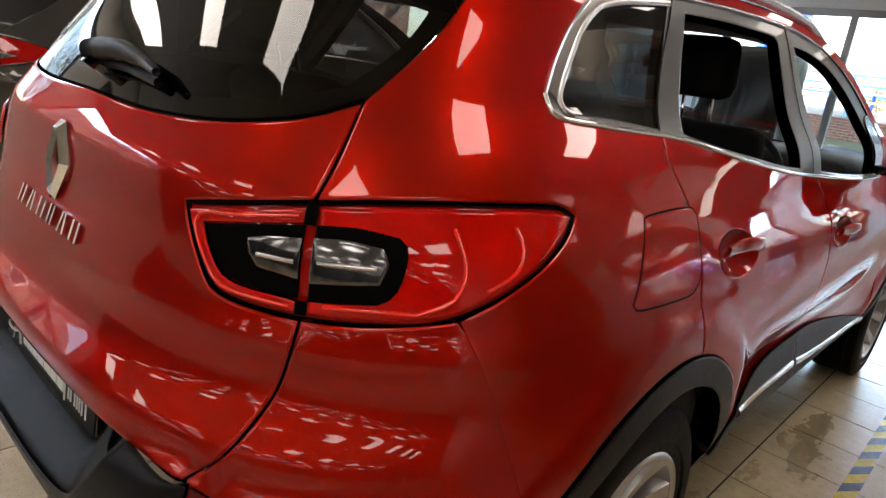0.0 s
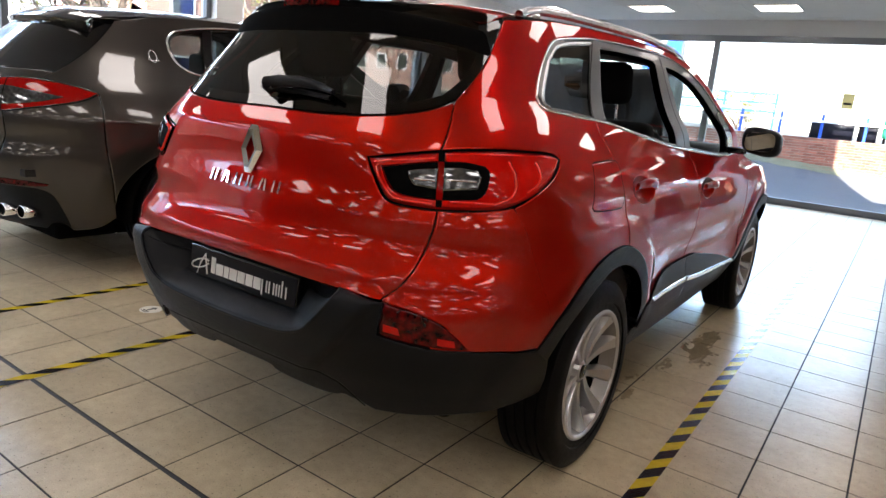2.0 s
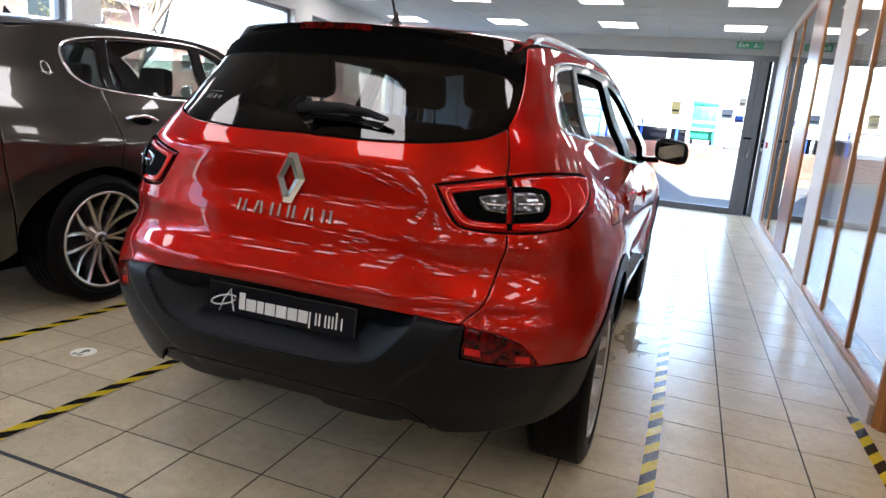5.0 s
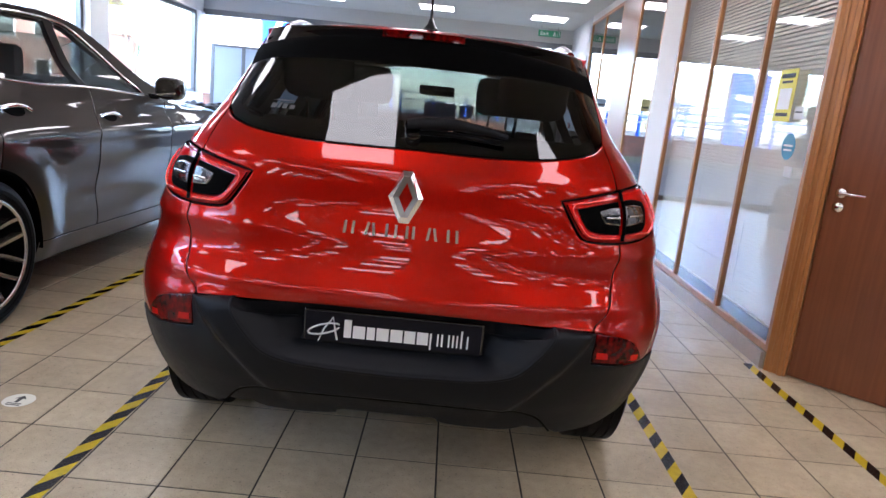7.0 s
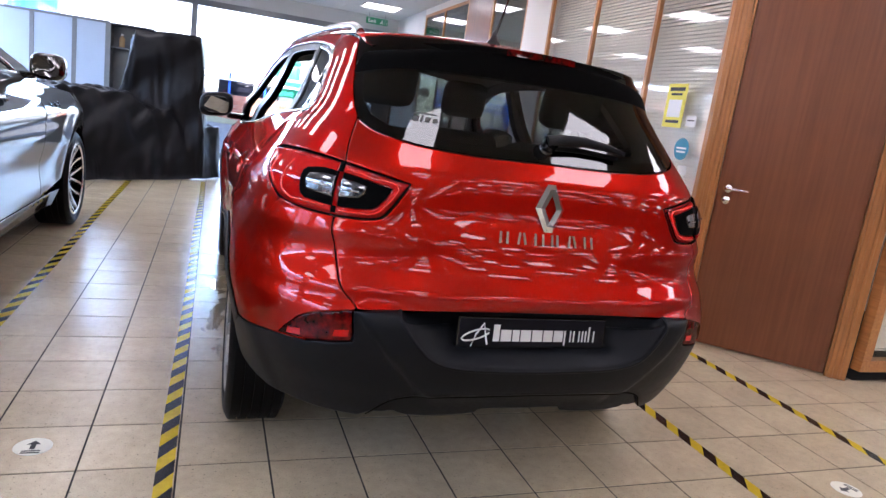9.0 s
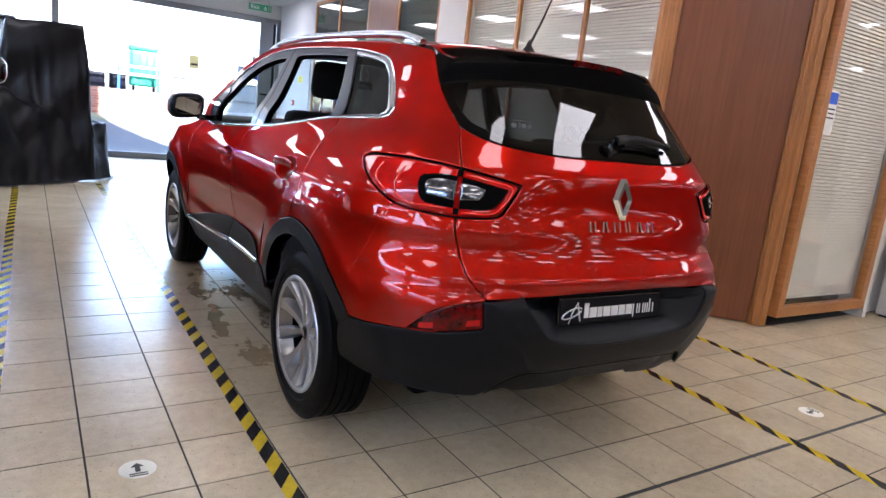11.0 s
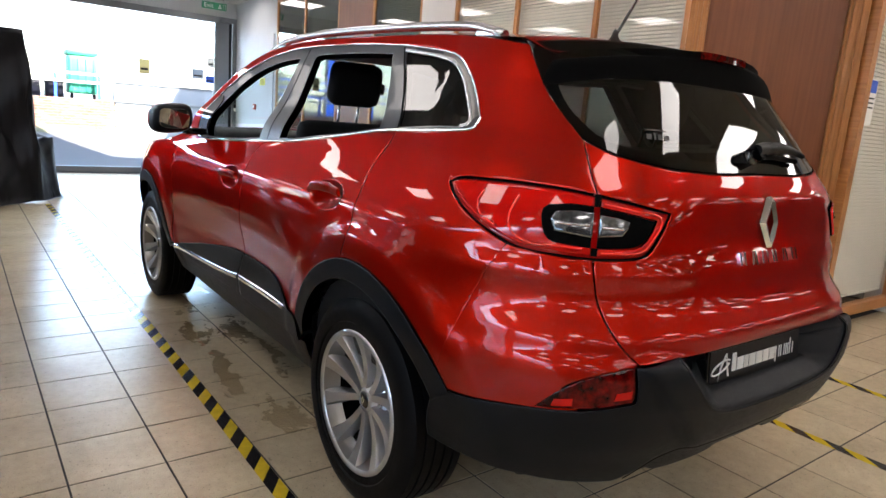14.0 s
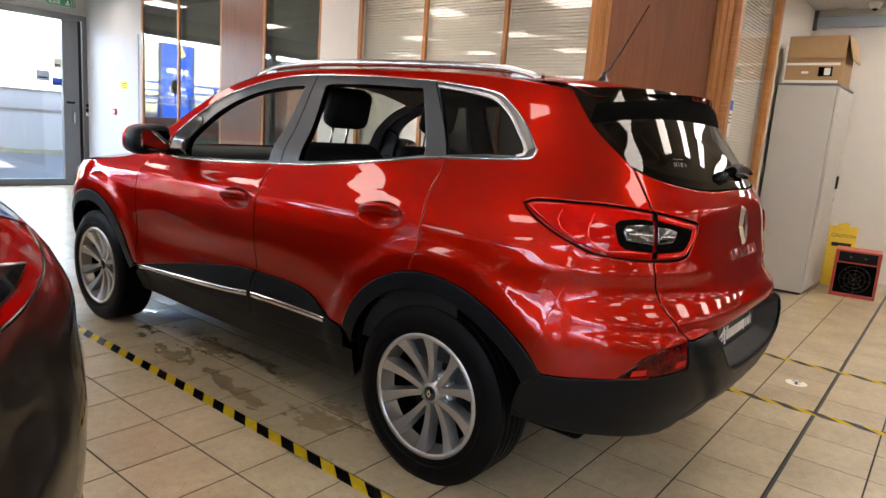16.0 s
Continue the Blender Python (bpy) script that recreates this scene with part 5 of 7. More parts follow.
def build_red_car():
    car = tagged(new("red_suv"), "metallic red family SUV parked on the showroom tiles", "car")
    car.matrix_basis = TURN
    K = SK_R
    HUBZ, TR = .335, .338
    dlo_low = Y((1.93, 1.075), (1.75, 1.064), (1.39, 1.077), (.967, 1.103), (.747, 1.119), (.495, 1.150), (.33, 1.175), (.179, 1.197), (-.048, 1.211), (-.249, 1.223))
    dlo_corner = Y((-.249, 1.223), (-.290, 1.232), (-.303, 1.262))
    dlo_up = Y((-.303, 1.262), (-.25, 1.326), (-.175, 1.388), (-.07, 1.442), (.045, 1.468), (.153, 1.483), (.293, 1.497), (.501, 1.508), (.692, 1.513), (.974, 1.513), (1.159, 1.500), (1.348, 1.467), (1.58, 1.395), (1.764, 1.294), (1.87, 1.19), (1.93, 1.075))
    c_shut = Y((.110, 1.205), (.094, 1.160), (.104, 1.096), (.101, 1.055), (.085, .997), (.069, .878), (.085, .812))
    b_shut = Y((.981, 1.105), (1.034, 1.072), (1.052, 1.04), (1.052, .994), (1.05, .955), (1.038, .817), (1.045, .686), (1.06, .605), (1.085, .514), (1.085, .40))
    f_shut = Y((2.0, 1.07), (2.10, 1.02), (2.132, .954), (2.115, .706), (2.13, .56), (2.14, .44))

    def ring(cy, r, a0, a1, n=24, rr=None):
        return Y(*[(cy + r * math.cos(t), HUBZ + r * math.sin(t)) for t in np.linspace(a0, a1, n)])
    RO, RI = .468, .402
    arch_q = ring(0, RO, 1.39, 2.64)          # over the wheel, from the door's shut line to the bumper
    lamp_tip = [(1.0, 1.086), (.965, 1.098), (.87, 1.104), (.77, 1.106), (.68, 1.102), (.615, 1.094)]
    lamp_in_top = [(.615, 1.094), (.54, 1.081), (.47, 1.066), (.437, 1.060)]
    lamp_in_bot = [(.437, 1.060), (.449, 1.034), (.475, .985), (.495, .958), (.53, .949), (.61, .945)]
    lamp_bot = [(.61, .945), (.68, .948), (.77, .956), (.845, .985), (.92, 1.025), (.975, 1.062), (1.0, 1.086)]
    t_shut_low = [(.612, .940), (.608, .905), (.603, .88), (.592, .836), (.57, .790), (.535, .736), (.502, .705)]
    t_shut_up = [(.615, 1.100), (.632, 1.15), (.652, 1.222)]
    glass_bot = [(0.0, 1.165), (.2, 1.163), (.31, 1.165), (.44, 1.174), (.565, 1.196), (.66, 1.232)]
    glass_side = [(.66, 1.232), (.725, 1.297), (.778, 1.351), (.84, 1.43), (.885, 1.487)]
    q_line = [(.80, .958), (.83, .90), (.862, .82), (.90, .70), (.925, .60), (.929, .560)]
    G1 = .0018
    seam = spl(q_line, .004)

    # quarter panel with the window surround, roof edge and windscreen pillar
    top_edge = [(1.3 + y, float(EDGE(y))) for y in np.linspace(-.40, 2.05, 40)]
    quarter = loop([(a + G1, b) for a, b in t_shut_up] + [(.664, 1.236)], [(.664, 1.236), (.73, 1.30), (.783, 1.354), (.845, 1.434), (.88, 1.478)], [(.88, 1.478)] + top_edge[1:], [top_edge[-1]] + Y((2.06, 1.09), (1.96, 1.078)), [(a + .004, b) for a, b in reversed(dlo_up)][0:], list(reversed(dlo_corner)), Y((-.249, 1.221), (-.048, 1.209), (.114, 1.201)), [(a - G1, b) for a, b in c_shut], arch_q, list(reversed(q_line)), [(.80, .958)] + [(.845, .981), (.92, 1.021), (.98, 1.060), (1.006, 1.086)], [(1.006, 1.086), (.967, 1.103), (.87, 1.109), (.77, 1.111), (.68, 1.107), (.617, 1.099)])
    both("quarter_panel", K, quarter, RED, car, flush=seam)
    both("pillar_lining", K, quarter, TRIM, car, off=-.032, depth=.0, soft=False, grid=.05)

    # doors
    rd = loop([(a + G1, b) for a, b in c_shut], ring(0, RO, 1.39, .36, 18), Y((.44, .50), (.44, .40)), Y((.44, .40), (1.08, .40)), [(a - G1, b) for a, b in reversed(b_shut)], Y((.978, 1.1025), (.747, 1.117), (.495, 1.148), (.33, 1.173), (.179, 1.195), (.113, 1.203)))
    fd = loop([(a + G1, b) for a, b in b_shut], Y((1.085, .40), (2.14, .40)), [(a - G1, b) for a, b in reversed(f_shut)], Y((2.0, 1.07), (1.75, 1.062), (1.39, 1.075), (.985, 1.102)))
    HANDLES = ((.285, .970), (1.20, .926))

    def bowl_rim(cy, cz, k=1.0):
        return loop_np(np.array([(1.3 + cy + k * .112 * math.cos(t), cz + k * .047 * math.sin(t)) for t in np.linspace(0, 2 * math.pi, 40, endpoint=False)]))
    both("rear_door", K, rd, RED, car, holes=[bowl_rim(*HANDLES[0])])
    both("front_door", K, fd, RED, car, holes=[bowl_rim(*HANDLES[1])])

    # front wing, bonnet edge and nose
    wing = loop([(a + G1, b) for a, b in f_shut], ring(2.64, RO, 2.92, .10, 30), Y((3.10, .38), (3.5, .32), (3.85, .32)), Y((3.85, .32), (3.85, .80)), Y((3.85, .80), (3.5, .86), (3.2, .92), (2.8, .97), (2.4, 1.02), (2.06, 1.088)))
    both("front_wing", K, wing, RED, car)

    # bumper skin and tailgate
    bump = loop([(.614, .941), (.69, .944), (.797, .957)], [(a - .0004, b) for a, b in q_line], Y((-.375, .556), (-.53, .568), (-.69, .580)), [(.61, .580), (.652, .634), (.60, .672), (.51, .698)], [(.505, .706)] + [(a + G1, b) for a, b in reversed(t_shut_low)])
    both("rear_bumper", K, bump, RED, car, flush=seam)
    gate = symmetric([(0, .722), (.2, .721), (.4, .713), (.50, .705)], [(a - G1, b) for a, b in reversed(t_shut_low)], [(.608, .94), (.53, .944), (.49, .954), (.47, .98), (.444, 1.03), (.431, 1.062)], [(.431, 1.062), (.47, 1.071), (.54, 1.086), (.611, 1.099)], [(a - G1, b) for a, b in t_shut_up], [(.650, 1.222), (.565, 1.192), (.44, 1.170), (.31, 1.161), (.2, 1.159), (0, 1.161)])
    part("tailgate", panel_mesh("tailgate", K, gate, RED), car)

    # black cladding
    lowb = [(0.0, .46), (.15, .458), (.3, .450), (.40, .425), (.46, .37), (.50, .33)]
    clad = symmetric([(0, .716), (.2, .715), (.4, .707), (.507, .698)], [(.507, .698), (.500, .612), (.52, .603), (.61, .585), (.69, .578)], [(.69, .578), (.80, .564), (.925, .553)], [(.929, .552), (.952, .48), (.966, .40), (.97, .34)], [(.97, .34), (.80, .315), (.62, .31), (.50, .33)], list(reversed(lowb)))
    recess_r = [(0.0, .548), (.16, .552), (.25, .560), (.31, .582), (.352, .63), (.385, .68), (.405, .7165)]
    clad_low = symmetric([(a, b - .004) for a, b in recess_r], [(.41, .712), (.507, .698)], [(.507, .698), (.500, .612), (.52, .603), (.61, .585), (.69, .578)], [(.69, .578), (.80, .564), (.925, .553)], [(.929, .552), (.952, .48), (.964, .42), (.967, .375)], [(.967, .375), (.80, .355), (.62, .345), (.50, .345)], list(reversed(lowb[:-1] + [(.50, .345)])))
    part("bumper_cladding", panel_mesh("bumper_cladding", K, clad_low, BLACKP, off=.004, depth=.016, grid=.016), car, "textured black plastic bumper cladding")
    line_u, line_z = crv([p[1] for p in recess_r], [p[0] for p in recess_r]), crv([p[0] for p in recess_r], [p[1] for p in recess_r])

    def recess_pt(a, z):
        """A scoop for the plate, sloping in from the rim of the cladding."""
        dh = (float(line_u(min(max(z, .548), .7165))) - abs(a)) / .13
        dv = (z - float(line_z(min(abs(a), .405)))) / .05
        d = min(max(min(dh, dv), 0.0), 1.0)
        dep = .003 + .118 * d
        q, n_ = K(np.array([a if a else 1e-4]), np.array([z]))
        return tuple(q[0] - n_[0] * dep)
    part("plate_recess", grid_mesh("plate_recess", recess_pt, np.linspace(-.42, .42, 85), np.linspace(.535, .732, 36), BLACKP), car)
    for s in (1, -1):
        bead("recess_rim", K, [(s * a_, b_ - .004) for a_, b_ in spl(recess_r)], .012, .004, BLACKP, car, .001)
    val = symmetric([(0, .475), (.15, .473), (.3, .465), (.41, .445), (.47, .40), (.53, .349)], [(.53, .349), (.44, .352), (.405, .362), (.385, .352), (.34, .345), (.22, .351), (.15, .362), (.135, .376), (0, .376)])
    part("valance", panel_mesh("valance", K, val, BLACKP, off=-.012, depth=.05), car)
    # raised black strip along the valance, in place of a groove's shade
    for s in (1, -1):
        bead("groove_shade_strip", K, [(s * a, b) for a, b in spl(lowb[:-1] + [(.475, .356)])], .006, .001, DARK, car, .0045)
    # flank cladding
    both("rear_arch_trim", K, loop(ring(0, RO - .002, .36, 2.66), ring(0, RI, 2.70, .25), step=.02), BLACKP, car, off=.006, depth=.06)
    both("front_arch_trim", K, loop(ring(2.64, RO - .002, .10, 2.95), ring(2.64, RI, 3.0, .05), step=.02), BLACKP, car, off=.006, depth=.06)
    both("sill_trim", K, loop(Y((.40, .40), (1.3, .41), (2.15, .40)), Y((2.20, .38), (2.22, .27)), Y((2.22, .27), (1.3, .25), (.45, .25)), Y((.45, .25), (.40, .40))), BLACKP, car, off=.0, depth=.08)
    clad_r = loop(Y((1.075, .40), (1.080, .52), (1.062, .600)), Y((1.062, .600), (.82, .598), (.66, .574), (.535, .505)), Y((.535, .505), (.44, .49), (.44, .40)), Y((.44, .40), (1.075, .40)))
    clad_f = loop(Y((2.135, .40), (2.135, .436)), Y((2.135, .436), (1.661, .528), (1.248, .590), (1.072, .601)), Y((1.072, .601), (1.09, .52), (1.092, .40)), Y((1.092, .40), (2.135, .40)))
    both("door_cladding", K, clad_r, BLACKP, car, off=.010, depth=.012)
    both("door_cladding", K, clad_f, BLACKP, car, off=.010, depth=.012)
    for s in (1, -1):
        m = lambda pts: [(s * a, b) for a, b in spl(pts)]
        bead("chrome_strip", K, m(Y((1.100, .487), (1.264, .472), (1.6, .452), (2.10, .430))), .026, .007, CHROME, car, .012, "chrome strip along the door cladding")
        bead("chrome_strip", K, m(Y((.545, .493), (.8, .492), (1.068, .489))), .026, .007, CHROME, car, .012, "chrome strip along the door cladding")
        # window surround
        bead("window_chrome", K, m(dlo_low), .010, .004, CHROME, car, .001, "chrome line under the side windows")
        bead("window_chrome", K, m(dlo_corner), .010, .004, CHROME, car, .001)
        bead("window_chrome", K, m([(a, b - .004) for a, b in dlo_up[:15]]), .006, .003, CHROME, car, .001)
    # dark frames round the glass
    dlo = loop(dlo_low, dlo_corner, dlo_up)
    win_f = loop(Y((1.069, 1.112), (1.4, 1.09), (1.734, 1.078)), Y((1.734, 1.078), (1.752, 1.122), (1.676, 1.250), (1.548, 1.344), (1.361, 1.416), (1.168, 1.452), (1.019, 1.462)), Y((1.019, 1.462), (1.069, 1.112)))
    win_r = loop(Y((.215, 1.208), (.40, 1.178), (.562, 1.157), (.72, 1.137), (.870, 1.126)), Y((.870, 1.126), (.888, 1.461)), Y((.888, 1.461), (.841, 1.473), (.6, 1.474), (.341, 1.466)), Y((.341, 1.466), (.215, 1.208)))
    qg = loop(Y((.121, 1.216), (-.05, 1.230), (-.215, 1.236)), Y((-.215, 1.236), (-.245, 1.245), (-.242, 1.268), (-.187, 1.325), (-.118, 1.382), (-.032, 1.423), (.062, 1.447), (.143, 1.460), (.265, 1.474)), Y((.265, 1.474), (.121, 1.216)))
    both("window_frame", K, dlo, PILLAR, car, off=-.004, depth=.03, holes=[win_f, win_r, qg])
    both("quarter_glass", K, qg, QUARTER, car, off=-.008, depth=.003, soft=False)
    for s in (1, -1):
        bead("satin_trim", K, [(s * a, b) for a, b in spl(Y((-.215, 1.234), (-.247, 1.243), (-.246, 1.268), (-.19, 1.327), (-.12, 1.385), (-.034, 1.426), (.062, 1.450), (.15, 1.463), (.268, 1.477)))], .016, .004, SATIN, car, -.003)
        bead("satin_trim", K, [(s * a, b) for a, b in spl(Y((-.277, 1.262), (-.222, 1.326), (-.15, 1.386), (-.052, 1.434), (.055, 1.459)))], .034, .003, SATIND, car, -.003, "broad satin metal window surround")
        # black strips laid over the window frame stand in for shaded door gaps
        bead("door_gap_strip", K, [(s * a, b) for a, b in spl(Y((.981, 1.11), (.975, 1.3), (.962, 1.505)))], .005, .001, DARK, car, -.003)
        bead("door_gap_strip", K, [(s * a, b) for a, b in spl(Y((.115, 1.212), (.19, 1.34), (.285, 1.488)))], .005, .001, DARK, car, -.003)
    # glass half lowered edge in the rear door, mirror sail
    both("mirror_sail", K, loop(Y((1.74, 1.08), (1.90, 1.08), (1.86, 1.19), (1.76, 1.285), (1.69, 1.25), (1.76, 1.13))), GLOSSB, car, off=.002, depth=.02)

    # fuel flap and the bumper's shut line
    flap = loop([(1.20, 1.058), (1.225, 1.071), (1.40, 1.074), (1.425, 1.060)], [(1.425, 1.060), (1.37, .96), (1.345, .935), (1.30, .926), (1.14, .932), (1.115, .945)], [(1.115, .945), (1.20, 1.058)])
    fl = part("fuel_flap", panel_mesh("fuel_flap", K, flap, RED, off=.0015, depth=.0), car)
    # black strip round the flap, in place of its gap's shade
    bead("flap_gap_strip", K, np.vstack([flap, flap[:1]]), .004, .0012, DARK, car, .0)

    # tail lamps
    lamp = loop(lamp_tip, lamp_in_top, lamp_in_bot, lamp_bot)
    for s in (1, -1):
        mm = lambda o: o if s > 0 else loop_np(np.c_[-o[::-1, 0], o[::-1, 1]])
        tl = new("tail_lamp")
        tl.parent = car
        tagged(tl, "wraparound red tail lamp with a clear centre")
        part("housing", panel_mesh("housing", K, mm(lamp), LENSM, off=-.004, depth=.03), tl)
        body = loop([(.985, 1.083), (.955, 1.091), (.87, 1.096), (.77, 1.097), (.68, 1.094), (.624, 1.088)], [(.624, 1.088), (.622, .955)], [(.622, .955), (.68, .957), (.765, .965), (.84, .992), (.91, 1.03), (.965, 1.066), (.985, 1.083)])
        part("outer_lens", panel_mesh("outer_lens", K, mm(body), LENS, off=.006, depth=.012), tl)
        c_in = loop([(.607, 1.086), (.54, 1.073), (.475, 1.059), (.447, 1.053)], [(.447, 1.053), (.456, 1.032), (.482, .985), (.50, .964), (.535, .957), (.607, .953)], [(.607, .953), (.607, .968), (.54, .971), (.508, .980), (.485, 1.012), (.473, 1.043)], [(.473, 1.043), (.545, 1.058), (.607, 1.069)], [(.607, 1.069), (.607, 1.086)])
        part("inner_lens", panel_mesh("inner_lens", K, mm(c_in), LENS, off=.005, depth=.012, grid=.015), tl)
        dark = loop([(.607, 1.067), (.545, 1.056), (.477, 1.041)], [(.477, 1.041), (.488, 1.014), (.511, .983), (.545, .974), (.607, .971)], [(.607, .971), (.607, 1.067)])
        part("reverse_bezel", panel_mesh("reverse_bezel", K, mm(dark), DARK, off=.003, depth=.01, grid=.015), tl)
        dark2 = loop([(.622, 1.068), (.67, 1.070), (.718, 1.062)], [(.718, 1.062), (.730, 1.045), (.720, .995), (.70, .978)], [(.70, .978), (.622, .971)], [(.622, .971), (.622, 1.068)])
        part("outer_bezel", panel_mesh("outer_bezel", K, mm(dark2), DARK, off=.0085, depth=.01, grid=.015), tl)
        clear = loop([(.607, 1.050), (.57, 1.046), (.540, 1.038)], [(.540, 1.038), (.543, 1.020), (.556, 1.003)], [(.556, 1.003), (.607, .998)], [(.607, .998), (.607, 1.050)], step=.01)
        part("clear_lens", panel_mesh("clear_lens", K, mm(clear), CLEAR, off=.006, depth=.006, grid=.012), tl, "clear silver reversing lens")
        clear2 = loop([(.622, 1.052), (.66, 1.054), (.70, 1.048)], [(.70, 1.048), (.708, 1.03), (.70, 1.005)], [(.70, 1.005), (.622, .996)], [(.622, .996), (.622, 1.052)], step=.01)
        part("clear_lens", panel_mesh("clear_lens", K, mm(clear2), CLEAR, off=.0115, depth=.006, grid=.012), tl, "clear silver indicator lens")
        for zc in (1.020,):
            bead("bulb_bar", K, [(s * a, zc) for a in np.linspace(.556, .602, 8)], .007, .004, SATIN, tl, .0065)
            bead("bulb_bar", K, [(s * a, zc + .004) for a in np.linspace(.63, .695, 8)], .007, .004, SATIN, tl, .012)
        for arc in ([(.745, .968), (.79, .99), (.80, 1.03), (.785, 1.075)], [(.83, .998), (.872, 1.02), (.885, 1.05), (.875, 1.075)], [(.64, .968), (.70, .970), (.745, .968)]):
            bead("light_guide", K, [(s * a, b) for a, b in spl(arc)], .006, .004, LENSB, tl, .0065, "bright red light guide")
        bead("light_guide", K, [(s * a, b) for a, b in spl([(.60, 1.076), (.53, 1.064), (.462, 1.047), (.49, .985), (.52, .963), (.60, .960)])], .005, .003, LENSB, tl, .0055)
        for z0, z1 in ((.952, .972), (1.066, 1.094)):
            bead("lamp_split", K, [(s * .6145, z) for z in np.linspace(z0, z1, 6)], .017, .003, DARK, tl, .0075, "black gap between the two halves")
        bead("lamp_gasket", K, [(s * a, b) for a, b in np.vstack([lamp, lamp[:1]])], .003, .002, DARK, tl, -.003)
        # bumper reflector
        rf = loop([(.700, .5815), (.655, .634), (.602, .671), (.511, .697)], [(.511, .697), (.5035, .622), (.508, .610)], [(.508, .610), (.60, .592), (.700, .5815)])
        ro = part("bumper_reflector", panel_mesh("bumper_reflector", K, mm(rf), LENSD, off=.002, depth=.03, grid=.015), car, "red reflector set into the bumper")
        # two brighter red patches stand in for glints in the lens
        for u0, u1, zb in ((.512, .548, .622), (.628, .668, .598)):
            cell = loop([(u0, zb), (u1, zb - .006)], [(u1, zb - .006), (u1 - .004, zb + .014)], [(u1 - .004, zb + .014), (u0, zb + .020)], [(u0, zb + .020), (u0, zb)], step=.008)
            part("reflex_cell", panel_mesh("reflex_cell", K, mm(cell), LENS, off=.0035, depth=.003, grid=.015, soft=False), ro)

    # rear screen
    scr = symmetric([(0, 1.166)] + [(a, b + .002) for a, b in glass_bot[1:]], [(a - .002, b) for a, b in glass_side], [(.885, 1.487), (.5, 1.502), (0, 1.508)])
    part("rear_screen_border", panel_mesh("rear_screen_border", K, scr, DARK, off=-.009, depth=.004, soft=False, holes=[symmetric([(0, 1.196), (.2, 1.195), (.36, 1.200), (.52, 1.216), (.62, 1.245)], [(.62, 1.245), (.69, 1.30), (.735, 1.352), (.765, 1.40)], [(.765, 1.385), (.5, 1.398), (0, 1.405)])]), car)
    part("rear_screen", panel_mesh("rear_screen", K, scr, PRIVACY, off=-.003, depth=.002, soft=False), car, "dark tinted rear screen")

    # roof, spoiler, rails
    def roof_pt(a, y):
        p = edge_pt(y)
        x = p[0] * a
        return (x, y, p[2] + (float(RIDGE(y)) - p[2]) * (1 - abs(a) ** 2.4))
    part("roof", grid_mesh("roof", roof_pt, np.linspace(-1, 1, 41), np.linspace(-.27, 1.55, 60), RED), car)

    def lid_end(a):
        return -.582 + .185 * abs(a) ** 2.2

    def spoiler_top(a, t):
        y = -.275 + (lid_end(a) + .275) * t
        p = edge_pt(max(y, -.45))
        hw = .50
        x = a * (p[0] * (1 - t) + (hw + .015) * t)
        z0 = p[2] + (float(RIDGE(y)) - p[2]) * (1 - abs(a) ** 2.4)
        z1 = 1.497 - .042 * abs(a) ** 2.5
        w = t * t * (3 - 2 * t)
        return (x, y, z0 * (1 - w) + z1 * w)
    part("spoiler_top", grid_mesh("spoiler_top", spoiler_top, np.linspace(-1, 1, 41), np.linspace(0, 1, 14), RED), car)

    def spoiler_under(a, t):
        x, y, z = spoiler_top(a, 1)
        if t < .15:
            return (x, y + .004 * t, z - .16 * t)
        w = (t - .15) / .85
        g = abs(a)
        ue = .80 * g * (1 if a >= 0 else -1)
        zz = 1.400 - .045 * g ** 3
        q, n = SK_R(np.array([ue if ue != 0 else 1e-4]), np.array([zz]))
        e = q[0] - n[0] * .004
        sag = .030 * math.sin(math.pi * w)
        return (x + (e[0] - x) * w, y + .001 + (e[1] - y) * w, (z - .024) + (e[2] - z + .024) * w + sag)
    part("spoiler_underside", grid_mesh("spoiler_underside", spoiler_under, np.linspace(-1, 1, 41), np.linspace(0, 1, 14), DARK), car, "black spoiler underside")
    # black cheeks closing the spoiler's ends
    for s in (1, -1):
        def cheek(t, w):
            p0 = Vector(spoiler_top(s, t)) + Vector((-s * .004, 0, -.006))
            q, n_ = SK_R(np.array([s * (.885 - .085 * t)]), np.array([1.480 - .105 * t]))
            return tuple(p0.lerp(Vector(q[0]) - Vector(n_[0]) * .005, w))
        part("spoiler_cheek", grid_mesh("spoiler_cheek", cheek, np.linspace(0, 1, 12), np.linspace(0, 1, 5), GLOSSB), car)
    bl = [spoiler_top(a, 1) for a in np.linspace(-.24, .24, 16)]
    vs, fs = [], []
    for p in bl:
        vs += [(p[0], p[1] - .004, p[2] + .002), (p[0], p[1] - .006, p[2] - .019), (p[0], p[1] + .02, p[2] - .019), (p[0], p[1] + .02, p[2] + .003)]
    for i in range(15):
        for k in range(4):
            fs.append((i * 4 + k, i * 4 + (k + 1) % 4, (i + 1) * 4 + (k + 1) % 4, (i + 1) * 4 + k))
    part("high_brake_lamp", mesh_from("high_brake_lamp", vs, fs, LENSD), car, "dark red high-level brake lamp")
    for s in (1, -1):
        ys = np.linspace(-.16, 1.42, 40)
        path = []
        for i, y in enumerate(ys):
            p = edge_pt(y)
            t = i / 39
            lift = .024 * min(1, math.sin(math.pi * t) * 3.2) ** .8
            x = s * (p[0] - .040)
            path.append((x, y, float(EDGE(y)) + (float(RIDGE(y)) - float(EDGE(y))) * (1 - (abs(x) / p[0]) ** 2.4) + lift))
        vs, fs = sweep(path, .016, 10)
